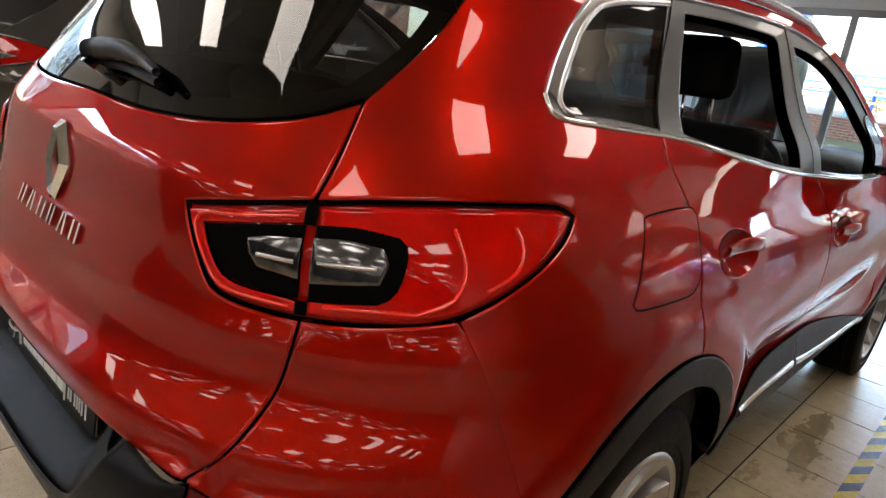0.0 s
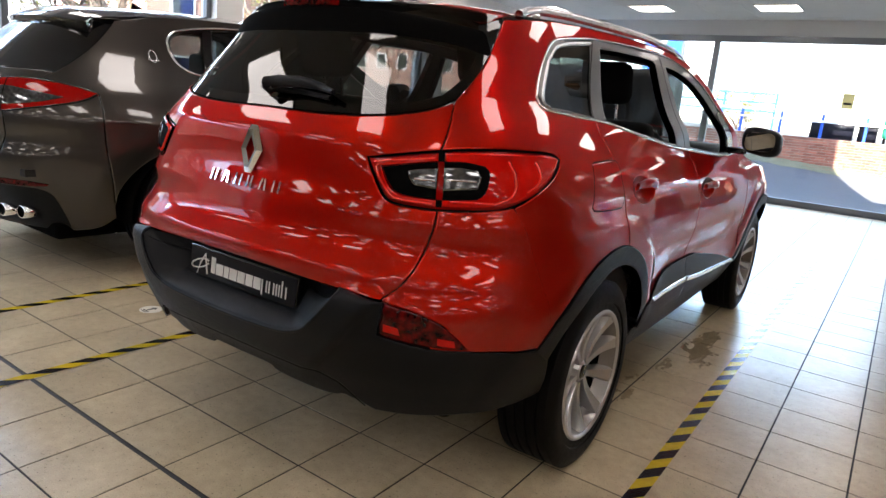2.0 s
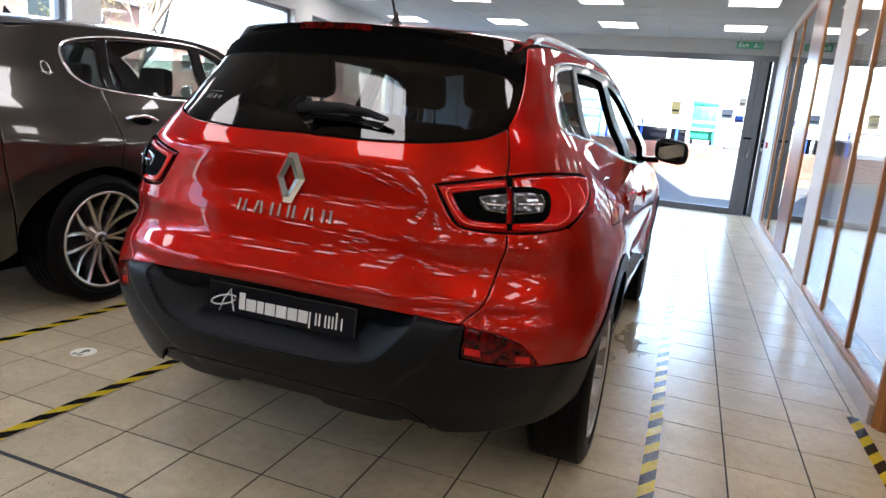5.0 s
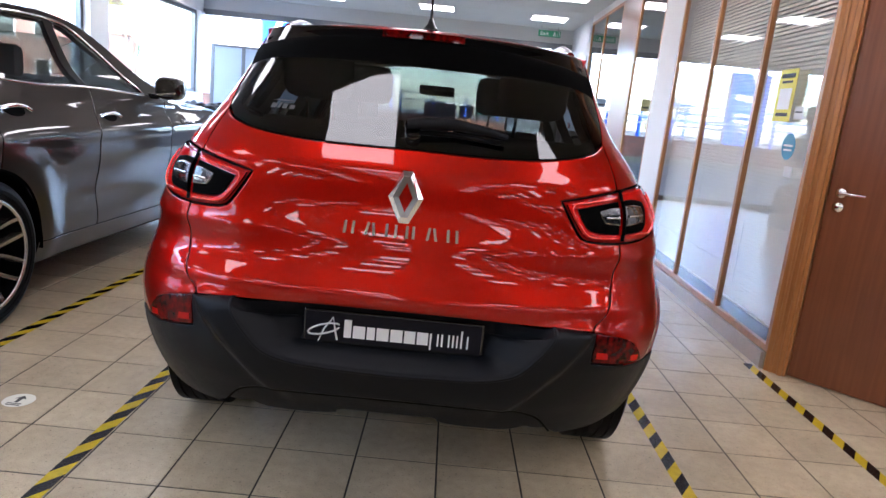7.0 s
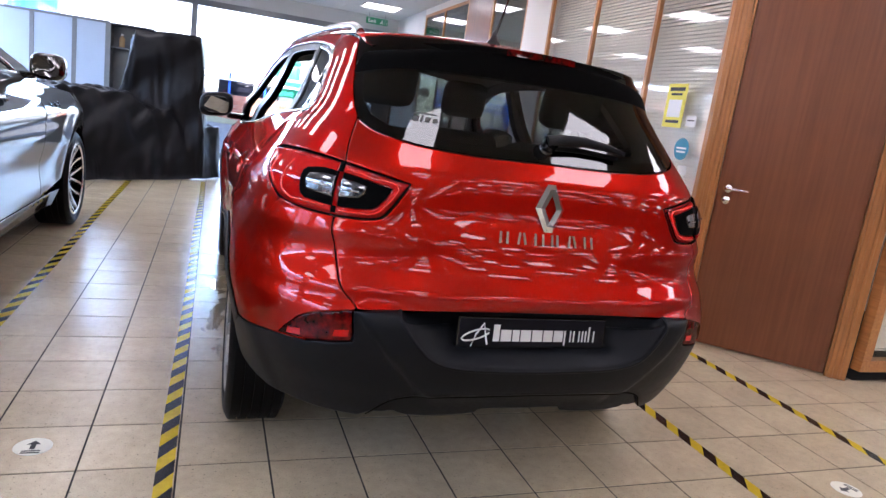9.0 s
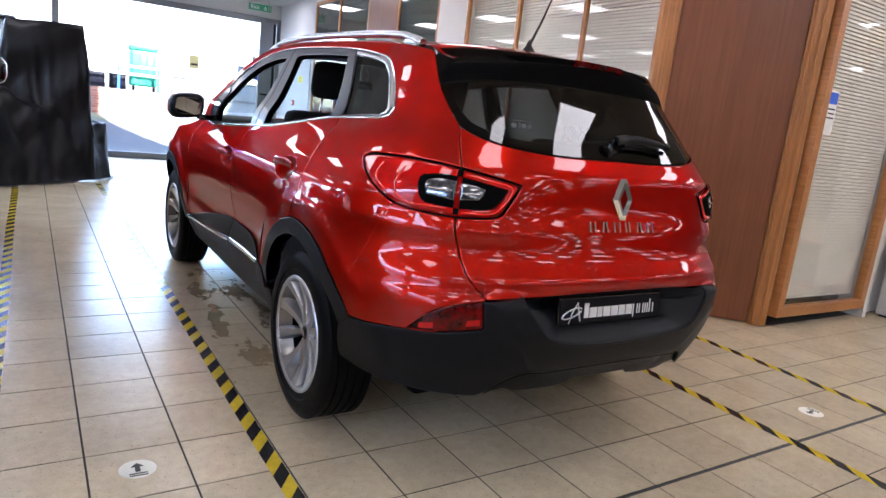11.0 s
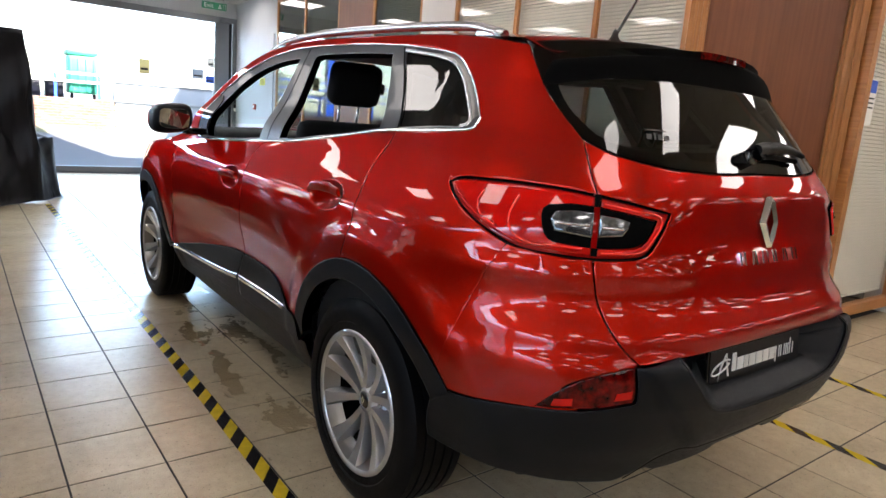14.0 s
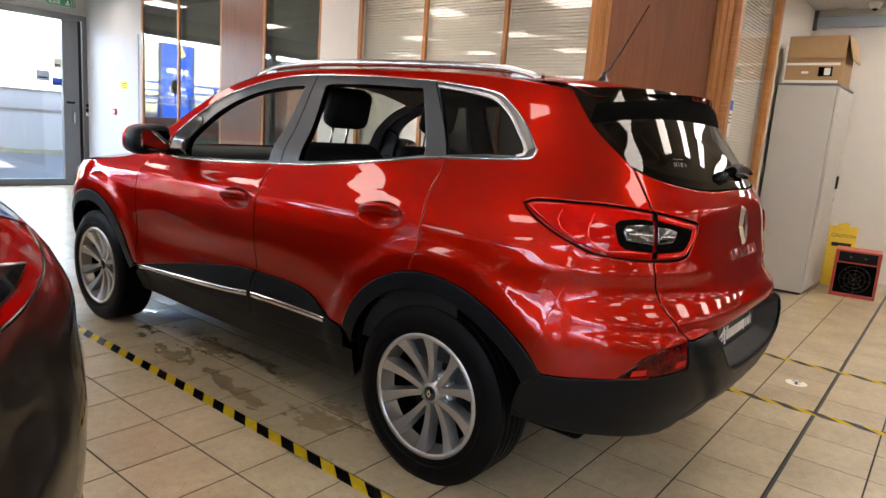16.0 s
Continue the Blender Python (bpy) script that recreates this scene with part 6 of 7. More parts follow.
        part("roof_rail", mesh_from("roof_rail", vs, fs, SATIN, True), car, "satin silver roof rail")
        for k in (2, 37):
            x, y, z = path[k]
            box("rail_foot", (x - .014, y - .05, z - .045), (x + .014, y + .05, z), SATIN, car, .006)
    vs, fs = lathe([(0, 0.0), (0, .03), (.012, .028), (.03, .014), (.05, .008), (.06, 0)], 20, "z")
    an = part("antenna", mesh_from("antenna", vs, fs, GLOSSB, True), car)
    an.location = (0, -.155, float(RIDGE(-.155)) - .006)
    vs, fs = sweep([(0, 0, .03), (0, -.066, .132), (0, -.165, .315)], .0045, 8, [1.3, 1, .6])
    part("antenna_rod", mesh_from("antenna_rod", vs, fs, GLOSSB, True), an)

    # windscreen and bonnet
    def scr_pt(a, y):
        p = edge_pt(y)
        f = (y - 1.545) / .535
        crown = (float(RIDGE(1.55)) - float(EDGE(1.55))) * (1 - f) ** 1.5 + .02 * f
        return (p[0] * a, y + .38 * f * (1 - a * a), p[2] + crown * (1 - abs(a) ** 2.4))
    w_ = part("windscreen", grid_mesh("windscreen", scr_pt, np.linspace(-.985, .985, 25), np.linspace(1.545, 2.08, 18), CARGLASS), car)
    w_.visible_shadow = False

    def hood_pt(a, y):
        z = float(crv([2.06, 2.4, 2.8, 3.2, 3.42], [1.085, 1.02, .975, .92, .86])(y))
        p, _ = SK_R(np.array([1.3 + y]), np.array([z - .004]))
        hw = p[0][0] if y < 2.55 else p[0][0]
        return (p[0][0] * a, p[0][1] + (.30 * (1 - abs(a) ** 2) if y > 2.2 else .30 * (1 - abs(a) ** 2)), z + .030 * (1 - abs(a) ** 3))
    part("bonnet", grid_mesh("bonnet", hood_pt, np.linspace(-1, 1, 31), np.linspace(2.06, 3.42, 30), RED), car)
    for s in (1, -1):
        hl = loop([(s * (1.3 + 3.0), .80), (s * (1.3 + 3.35), .76)], [(s * (1.3 + 3.35), .76), (s * (1.3 + 3.45), .84)], [(s * (1.3 + 3.45), .84), (s * (1.3 + 3.0), .90), (s * (1.3 + 3.0), .80)])
        part("headlamp", panel_mesh("headlamp", K, hl, CLEAR, off=.004, depth=.02, grid=.03), car)
    part("grille", panel_mesh("grille", K, loop([(5.15, .32), (5.15, .86)], [(5.15, .86), (5.0, .86)], [(5.0, .86), (5.0, .32)], [(5.0, .32), (5.15, .32)]), GLOSSB, grid=.05), car)

    # underside, wheel housings
    bm = bmesh.new()
    add_box(bm, (-.60, -.50, .24), (.60, 3.2, .34), .02)
    add_box(bm, (-.76, .58, .25), (.76, 2.08, .34), .02)
    part("underbody", from_bm("underbody", bm, DARK), car)
    for cy in (0, 2.64):
        for s in (1, -1):
            part("wheel_housing", grid_mesh("wheel_housing", lambda a, x: (s * (x if x < .6 else float(K(np.array([1.3 + cy + .404 * math.cos(a) if cy or math.cos(a) > 0 else chart_of(.86, .404 * math.cos(a))]), np.array([HUBZ + .404 * math.sin(a)]))[0][0][0]) - .035), cy + .404 * math.cos(a), HUBZ + .404 * math.sin(a)), np.linspace(.05, math.pi - .05, 28), (.50, .80), DARK), car)
    for x in (-.775, .775):
        for y in (0, 2.646):
            wheel(car, (x, y, TR - .006), 1 if x > 0 else -1, TR, .231, .215, "ten")

    # door handles with scooped bowls
    for s in (1, -1):
        for cy, cz in ((.285, .970), (1.20, .926)):
            hd = new("door_handle")
            hd.parent = car
            m = lambda pts: [(s * (1.3 + cy + a), cz + b) for a, b in pts]

            def bowl_pt(r, t):
                q, n_ = K(np.array([s * (1.3 + cy + r * .112 * math.cos(t))]), np.array([cz + r * .047 * math.sin(t)]))
                dep = .030 * (1 - r * r) ** .8 if r < 1 else .0
                return tuple(q[0] - n_[0] * dep)
            part("bowl", grid_mesh("bowl", bowl_pt, np.linspace(.02, 1.0, 12), np.linspace(0, 2 * math.pi, 41), RED), hd)
            pts = np.array(m([(-.10, .012), (-.06, .016), (.0, .014), (.06, .010), (.10, .002)]))
            p, n = K(pts[:, 0], pts[:, 1])
            bar = [Vector(p[i]) + Vector(n[i]) * (.012 + .022 * math.sin(math.pi * i / 4)) for i in range(5)]
            dense = [bar[0].lerp(bar[0], 0)]
            vs, fs = [], []
            for i in range(5):
                nn = Vector(n[i])
                for k in range(10):
                    w = 2 * math.pi * k / 10
                    vs.append(bar[i] + Vector((0, 0, 1)) * (.017 * math.cos(w)) * (1 if 0 < i < 4 else .8) + nn * (.010 * math.sin(w)))
            for i in range(4):
                for k in range(10):
                    q = (k + 1) % 10
                    fs.append((i * 10 + k, i * 10 + q, (i + 1) * 10 + q, (i + 1) * 10 + k))
            fs += [tuple(range(10)), tuple(range(40, 50))]
            part("grip", mesh_from("grip", vs, fs, RED, True), hd)

    # mirrors
    for s in (1, -1):
        mi = new("door_mirror")
        mi.parent = car
        tagged(mi, "black and red door mirror")
        bm = bmesh.new()
        bmesh.ops.create_uvsphere(bm, u_segments=24, v_segments=16, radius=1)
        for v in bm.verts:
            x, y, z = v.co
            sx = math.copysign(abs(x) ** .6, x)
            sz = math.copysign(abs(z) ** .65, z)
            v.co = (s * (.966 + .100 * sx), 1.835 + (-.078 * abs(y) ** .45 if y < 0 else .11 * y), 1.152 + .074 * sz - .012 * sx)
        part("shell", from_bm("shell", bm, BLACKP, True, 80), mi)
        bm = bmesh.new()
        bmesh.ops.create_uvsphere(bm, u_segments=24, v_segments=12, radius=1)
        for v in bm.verts:
            x, y, z = v.co
            sx = math.copysign(abs(x) ** .6, x)
            sz = math.copysign(abs(z) ** .65, z)
            v.co = (s * (.966 + .097 * sx), 1.875 + .085 * max(y, -.05), 1.154 + .072 * sz - .012 * sx)
        part("cap", from_bm("cap", bm, RED, True, 80), mi)
        vs = [(s * (.966 + .073 * math.copysign(abs(math.cos(t)) ** .5, math.cos(t))), 1.752 + .10 * (.083 * math.cos(t)) - .03 * .062 * math.sin(t), 1.152 + .050 * math.copysign(abs(math.sin(t)) ** .6, math.sin(t))) for t in np.linspace(0, 2 * math.pi, 32, endpoint=False)]
        part("mirror_glass", mesh_from("mirror_glass", vs, [tuple(range(32))], MIRROR), mi)
        box("arm", (min(s * .80, s * .90), 1.80, 1.075), (max(s * .80, s * .90), 1.87, 1.11), GLOSSB, mi, .008)

    # wiper
    wp = new("rear_wiper")
    wp.parent = car
    K0 = lambda u, z, o: Vector(K(np.array([u]), np.array([z]))[0][0]) + Vector(K(np.array([u]), np.array([z]))[1][0]) * o
    pts = [(-.02, 1.215), (.05, 1.222), (.14, 1.226), (.24, 1.218), (.30, 1.205)]
    vs, fs = sweep([K0(u, z, .030) for u, z in pts], .02, 10, [.9, 1, .85, .6, .35])
    part("arm", mesh_from("arm", vs, fs, BLACKP, True), wp)
    vs, fs = sweep([K0(u, z, .010) for u, z in [(.02, 1.207), (.14, 1.208), (.28, 1.198)]], .008, 8)
    part("blade", mesh_from("blade", vs, fs, RUBBER, True), wp)
    vs, fs = sweep([K0(-.0, 1.21, -.004), K0(-.0, 1.212, .035)], .024, 14)
    part("pivot", mesh_from("pivot", vs, fs, GLOSSB, True), wp)

    # small pale print on the rear screen
    gs = new("screen_print")
    gs.parent = car
    for u0, u1, z0, z1 in ((-.485, -.405, 1.262, 1.266), (-.480, -.462, 1.240, 1.254), (-.456, -.448, 1.240, 1.258), (-.442, -.426, 1.240, 1.254), (-.418, -.402, 1.240, 1.252)):
        part("mark", panel_mesh("mark", K, loop([(u0, z0), (u1, z0)], [(u1, z0), (u1, z1)], [(u1, z1), (u0, z1)], [(u0, z1), (u0, z0)]), PRINT, off=-.0015, depth=0, soft=False), gs)

    # badge and model name, as plain chrome shapes
    def on_gate(u, z, o):
        p, n = K(np.array([u]), np.array([z]))
        return Vector(p[0]) + Vector(n[0]) * o
    bw, bh, zc = .052, .072, 1.030
    outer = [(0, bh), (bw * .38, bh), (bw, 0), (bw * .38, -bh), (-bw * .38, -bh), (-bw, 0), (-bw * .38, bh)]
    outer = [(bw * .28, bh), (bw, 0), (bw * .28, -bh), (-bw * .28, -bh), (-bw, 0), (-bw * .28, bh)]
    mid = [(a * .72, b * .80) for a, b in outer]
    inn = [(bw * .40 * math.copysign(1, a) if abs(b) < 1e-6 else a * .05, b * .56) for a, b in outer]
    vs = [on_gate(a, zc + b, .004) for a, b in outer] + [on_gate(a, zc + b, .015) for a, b in mid] + [on_gate(a, zc + b, .010) for a, b in inn]
    n = 6
    ring_f = [(i, (i + 1) % n, n + (i + 1) % n, n + i) for i in range(n)]
    badge = part("tailgate_badge", mesh_from("tailgate_badge", vs[:2 * n], ring_f, CHROME), car, "chrome diamond-shaped badge")
    # inner facets in a darker metal, in place of their dark reflection
    part("inner_bevel", mesh_from("inner_bevel", vs[n:], ring_f, SATIND), badge)
    # six plain chrome bars in place of the model's name
    nm = new("name_marks")
    nm.parent = car
    tagged(nm, "row of raised chrome bars")
    for k, (wd, lean) in enumerate(((.030, 0), (.032, .006), (.034, 0), (.026, 0), (.032, .006), (.032, 0))):
        bm = bmesh.new()
        x0 = -.166 + k * .0585
        for xa, xb, tilt in ((x0, x0 + .0075, lean), (x0 + wd - .0075, x0 + wd, -lean)):
            q = [on_gate(xx, zz, oo) for oo in (.001, .006) for xx, zz in ((xa, .918), (xb, .918), (xb + tilt, .952), (xa + tilt, .952))]
            v = [bm.verts.new(p) for p in q]
            for f in ((0, 1, 2, 3), (4, 5, 6, 7), (0, 1, 5, 4), (1, 2, 6, 5), (2, 3, 7, 6), (3, 0, 4, 7)):
                bm.faces.new([v[i] for i in f])
        part("mark", from_bm("mark", bm, CHROME), nm)

    # number plate
    pl = new("dealer_plate")
    pl.parent = car
    tagged(pl, "dark dealer plate with white marks")
    pl.matrix_basis = pose(0, -.822, .634, -5, 0, 0)
    box("board", (-.26, -.006, -.056), (.26, .006, .056), GLOSSB, pl, .003)
    box("face", (-.254, -.0085, -.050), (.254, -.0065, .050), PLATE, pl, 0)
    box("holder_lip", (-.265, -.012, -.066), (.265, .01, -.057), BLACKP, pl, .002)
    x = -.142
    for wdt, hgt in ((.026, .052), (.040, .036), (.028, .036), (.040, .036), (.040, .036), (.037, .036), (.037, .036)):
        box("bold_mark", (x, -.0105, -.020), (x + wdt - .005, -.0088, -.020 + hgt), PAPER, pl, 0)
        x += wdt
    for wdt, lo, hgt in ((.033, -.032, .048), (.032, -.020, .036), (.024, -.020, .036), (.030, -.020, .050)):
        bm = bmesh.new()
        add_box(bm, (x, -.0105, lo), (x + .005, -.0088, lo + hgt))
        add_box(bm, (x + wdt - .012, -.0105, -.020), (x + wdt - .0075, -.0088, .016))
        part("thin_mark", from_bm("thin_mark", bm, PAPER), pl)
        x += wdt
    vs, fs = sweep([(-.20 + .045 * math.cos(t), -.0095, .0 + .014 * math.sin(t) + .012 * math.cos(t)) for t in np.linspace(.2, 6.0, 30)], .0028, 6)
    part("swirl", mesh_from("swirl", vs, fs, PAPER, True), pl)
    vs, fs = sweep([(-.215, -.0095, -.04), (-.20, -.0095, .0), (-.175, -.0095, .036), (-.168, -.0095, -.0), (-.160, -.0095, -.03)], .003, 6)
    part("swirl", mesh_from("swirl", vs, fs, PAPER, True), pl)

    # cabin
    box("cabin_floor", (-.72, -.35, .33), (.72, 2.2, .40), TRIM, car, 0)
    part("headlining", grid_mesh("headlining", lambda a, y: (lambda p: (p[0] * .97, p[1], p[2] - .035))(roof_pt(a, y)), np.linspace(-1, 1, 15), np.linspace(-.26, 1.5, 14), HEADLINER), car)
    for s in (1, -1):
        dc = loop(Y((-.1, .45), (2.1, .45)), Y((2.1, .45), (2.05, 1.05)), Y((2.05, 1.05), (1.5, 1.062), (1.0, 1.085), (.5, 1.12), (.1, 1.17), (-.1, 1.19)), Y((-.1, 1.19), (-.1, .45)))
        o = dc if s > 0 else loop_np(np.c_[-dc[::-1, 0], dc[::-1, 1]])
        part("door_lining", panel_mesh("door_lining", K, o, TRIM, off=-.055, depth=0, grid=.08, soft=False), car)
    box("boot_lining", (-.62, -.60, .60), (.62, -.50, 1.10), TRIM, car, .02)
    box("parcel_shelf", (-.60, -.62, 1.06), (.60, -.12, 1.085), TRIM, car, .006)

    def seat(x, y, rear=False, w=.25):
        st = new("seat")
        st.parent = car
        bm = bmesh.new()
        add_box(bm, (-w, -.02, .50), (w, .48, .66), .05)
        part("cushion", from_bm("cushion", bm, FABRIC, True, 60), st)
        bm = bmesh.new()
        add_box(bm, (-w, -.09, 0), (w, .05, .60), .05, pose(0, 0, .62, 14, 0, 0))
        part("backrest", from_bm("backrest", bm, FABRIC, True, 60), st)
        if not rear or True:
            for hx in ((0,) if not rear else (0,)):
                bm = bmesh.new()
                add_box(bm, (hx - .13, -.06, .68), (hx + .13, .04, .88), .045, pose(0, 0, .62, 14, 0, 0))
                part("headrest", from_bm("headrest", bm, FABRIC, True, 60), st)
                for dx in (-.05, .05):
                    vs, fs = sweep([(hx + dx, -.135, 1.2), (hx + dx, -.165, 1.34)], .007, 8)
                    part("headrest_post", mesh_from("headrest_post", vs, fs, CHROME, True), st)
        st.location = (x, y, 0)
    seat(-.36, 1.22)
    seat(.36, 1.22)
    seat(-.40, .08, True, .24)
    seat(.40, .08, True, .24)
    bm = bmesh.new()
    add_box(bm, (-.74, 1.66, .62), (.74, 2.40, 1.105), .05)
    part("dashboard", from_bm("dashboard", bm, TRIM, True, 60), car)
    sw = [(.36 + .185 * math.cos(t), 1.56 + .06 * math.sin(t), .98 + .175 * math.sin(t)) for t in np.linspace(0, 2 * math.pi, 33)]
    vs, fs = sweep(sw, .016, 8)
    part("steering_wheel", mesh_from("steering_wheel", vs, fs, TRIM, True), car)
    box("steering_boss", (.29, 1.54, .93), (.43, 1.60, 1.03), TRIM, car, .02)
    box("rear_view_mirror", (-.11, 1.52, 1.36), (.11, 1.55, 1.42), GLOSSB, car, .01)
    return car


build_red_car()


# ---- the dark grey car ----
DWt = crv([.2, .35, .5, .65, .8, .92, 1.0, 1.1, 1.2, 1.32, 1.45, 1.56, 1.68], [.86, .92, .95, .965, .975, .965, .94, .86, .74, .62, .55, .50, .44])
DGt = crv([0, .4, 1.0, 1.6, 2.2, 4], [0, .03, .08, .11, .12, .12])
DLt = crv([.2, .35, .5, .65, .8, .95, 1.05, 1.12, 1.2, 1.3, 1.4, 1.5, 1.6, 1.68], [.8, .95, 1.02, 1.05, 1.04, 1.03, 1.02, 1.0, .92, .80, .68, .56, .45, .36])
DNt = crv([.2, 1.7], [2.65, 2.65])
DNOSE = crv([.2, .5, .75, .95, 1.1, 1.2], [.92, 1.02, 1.02, .9, .7, .5])


def grey_detail(s, z):
    d = -.028 * np.exp(-((z - .58) / .12) ** 2) * bumpf(s, .55, 2.4, .1)
    d = d + .016 * np.exp(-((np.hypot(s, z - .37) - .52) / .09) ** 2) * (s > -.8)
    d = d + .016 * np.exp(-((np.hypot(s - 3.0, z - .37) - .52) / .09) ** 2)
    d = d + .012 * np.exp(-((z - .94) / .04) ** 2) * bumpf(s, -.4, 3.2, .2)
    d = d - .02 * np.exp(-((z - .80) / .06) ** 2) * bumpf(s, -3, -.6, .06)
    return d


SK_G = make_skin(DWt, DLt, DNt, DGt, DNOSE, 2.9, grey_detail)
G_EDGE = crv([-.5, -.3, 0, .5, 1.0, 1.3, 1.6, 1.85, 2.15], [1.50, 1.535, 1.575, 1.612, 1.628, 1.60, 1.48, 1.33, 1.12])
G_RIDGE = crv([-.7, -.5, 0, .5, 1.0, 1.4, 1.8], [1.54, 1.575, 1.635, 1.665, 1.672, 1.645, 1.58])


def build_grey_car():
    car = tagged(new("dark_suv"), "dark grey metallic luxury SUV parked on the tiles", "car")
    car.location = (-3.015, .38, 0)
    K, HZ = SK_G, .37

    def gedge(y):
        p, _ = K(np.array([1.3 + y]), np.array([float(G_EDGE(y))]))
        return p[0]

    def ring(cy, r, a0, a1, n=24):
        return Y(*[(cy + r * math.cos(t), HZ + r * math.sin(t)) for t in np.linspace(a0, a1, n)])
    RO = .432
    low = Y((1.74, 1.175), (1.52, 1.182), (1.02, 1.203), (.68, 1.198), (.45, 1.210), (.23, 1.228), (.12, 1.246), (.055, 1.295), (.03, 1.37))
    up = Y((.03, 1.37), (.04, 1.445), (.12, 1.503), (.36, 1.552), (.65, 1.577), (1.0, 1.590), (1.25, 1.562), (1.46, 1.445), (1.62, 1.32), (1.74, 1.175))
    dlo = loop(low, up)
    c_sh = Y((.18, 1.236), (.13, 1.12), (.11, .98), (.09, .86), (.085, .795))
    b_sh = Y((1.13, 1.200), (1.09, 1.15), (1.01, 1.01), (.975, .85), (.97, .69), (1.01, .36))
    f_sh = Y((2.02, 1.14), (1.99, 1.0), (1.955, .80), (1.98, .6), (2.05, .36))
    tip = [(.30, 1.10), (.42, 1.128), (.55, 1.132), (.70, 1.112), (.815, 1.078)]
    tipb = [(.815, 1.078), (.74, 1.03), (.57, .982), (.43, .950), (.36, .945)]
    g = .003
    top = [(1.3 + y, float(G_EDGE(y))) for y in np.linspace(-.42, 2.12, 40)]
    gate_side = [(.565, 1.14), (.62, 1.20), (.70, 1.30), (.80, 1.42), (.88, 1.515)]
    quarter = loop([(a + g, b) for a, b in gate_side], [(.88, 1.515)] + top[1:], [top[-1]] + Y((2.06, 1.135), (1.9, 1.16), (1.76, 1.172)), [(a, b + .004) for a, b in reversed(up)], Y((.026, 1.37), (.05, 1.293), (.115, 1.243), (.175, 1.232)), [(a - g, b) for a, b in c_sh], ring(0, RO, 1.38, 2.85), Y((-.42, .44), (-.43, .62), (-.45, .8), (-.46, .98), (-.48, 1.08)), [(.818, 1.084), (.70, 1.118), (.568, 1.137)])
    both("quarter_panel", K, quarter, GREY, car, grid=.035)
    both("rear_door", K, loop([(a + g, b) for a, b in c_sh], ring(0, RO, 1.38, .15, 18), Y((.43, .36), (1.0, .36)), [(a - g, b) for a, b in reversed(b_sh)], Y((1.127, 1.199), (.68, 1.194), (.45, 1.206), (.23, 1.224), (.185, 1.232))), GREY, car, grid=.04)
    both("front_door", K, loop([(a + g, b) for a, b in b_sh], Y((1.01, .36), (2.05, .36)), [(a - g, b) for a, b in reversed(f_sh)], Y((2.02, 1.14), (1.74, 1.171), (1.52, 1.178), (1.136, 1.198))), GREY, car, grid=.04)
    both("front_wing", K, loop([(a + g, b) for a, b in f_sh], ring(3.0, RO, 3.0, .10, 30), Y((3.46, .36), (3.8, .32), (4.2, .32)), Y((4.2, .32), (4.2, .90)), Y((4.2, .90), (3.8, .96), (3.4, 1.02), (2.8, 1.07), (2.4, 1.10), (2.06, 1.135))), GREY, car, grid=.05)
    part("tailgate", panel_mesh("tailgate", K, symmetric([(0, .66), (.25, .66), (.38, .68), (.42, .74)], [(.42, .74), (.44, .85), (.435, .948)], [(.43, .947), (.36, .941), (.297, .96)], [(.297, .96), (.295, 1.10), (.42, 1.132), (.56, 1.137)], [(.565, 1.14), (.60, 1.18)], [(.60, 1.18), (.4, 1.185), (0, 1.19)]), GREY, grid=.04), car)
    both("rear_bumper", K, loop([(.425, .74), (.445, .85), (.44, .945)], [(.44, .946), (.57, .978), (.74, 1.026), (.818, 1.074)], Y((-.485, 1.078), (-.465, .98), (-.455, .8), (-.435, .62), (-.425, .44), (-.42, .36)), Y((-.42, .36), (-.50, .30), (-.62, .27)), [(.68, .27), (.66, .40), (.60, .52), (.4, .54)], [(.4, .54), (.0, .54)], [(.0, .54), (.0, .655), (.25, .655), (.39, .675), (.425, .74)]), GREY, car, grid=.04)
    both("bumper_insert", K, loop([(.0, .54), (.4, .54), (.60, .52), (.66, .40), (.68, .27)], [(.68, .27), (.4, .27), (0, .27)], [(0, .27), (0, .54)]), BLACKP, car, off=-.006, grid=.05)
    both("sill_trim", K, loop(Y((.42, .36), (2.56, .36)), Y((2.56, .36), (2.58, .24)), Y((2.58, .24), (.42, .24)), Y((.42, .24), (.42, .36))), GREY, car, off=.006, depth=.06, grid=.06)
    wf = loop(Y((1.12, 1.212), (1.5, 1.194), (1.70, 1.190)), Y((1.70, 1.190), (1.58, 1.32), (1.43, 1.43), (1.24, 1.535), (1.14, 1.56)), Y((1.14, 1.56), (1.12, 1.212)))
    wr = loop(Y((.30, 1.232), (.68, 1.212), (1.04, 1.214)), Y((1.04, 1.214), (1.06, 1.568)), Y((1.06, 1.568), (.65, 1.560), (.38, 1.535)), Y((.38, 1.535), (.30, 1.232)))
    wq = loop(Y((.24, 1.243), (.14, 1.258), (.072, 1.305), (.052, 1.37)), Y((.052, 1.37), (.062, 1.438), (.14, 1.488), (.31, 1.522)), Y((.31, 1.522), (.24, 1.243)))
    both("window_frame", K, dlo, GLOSSB, car, off=-.004, depth=.03, holes=[wf, wr, wq], grid=.04)
    both("front_window", K, wf, TINTED, car, off=-.007, depth=.002, soft=False, grid=.06)
    both("rear_window", K, wr, TINTED, car, off=-.007, depth=.002, soft=False, grid=.06)
    both("quarter_glass", K, wq, TINTED, car, off=-.007, depth=.002, soft=False, grid=.06)
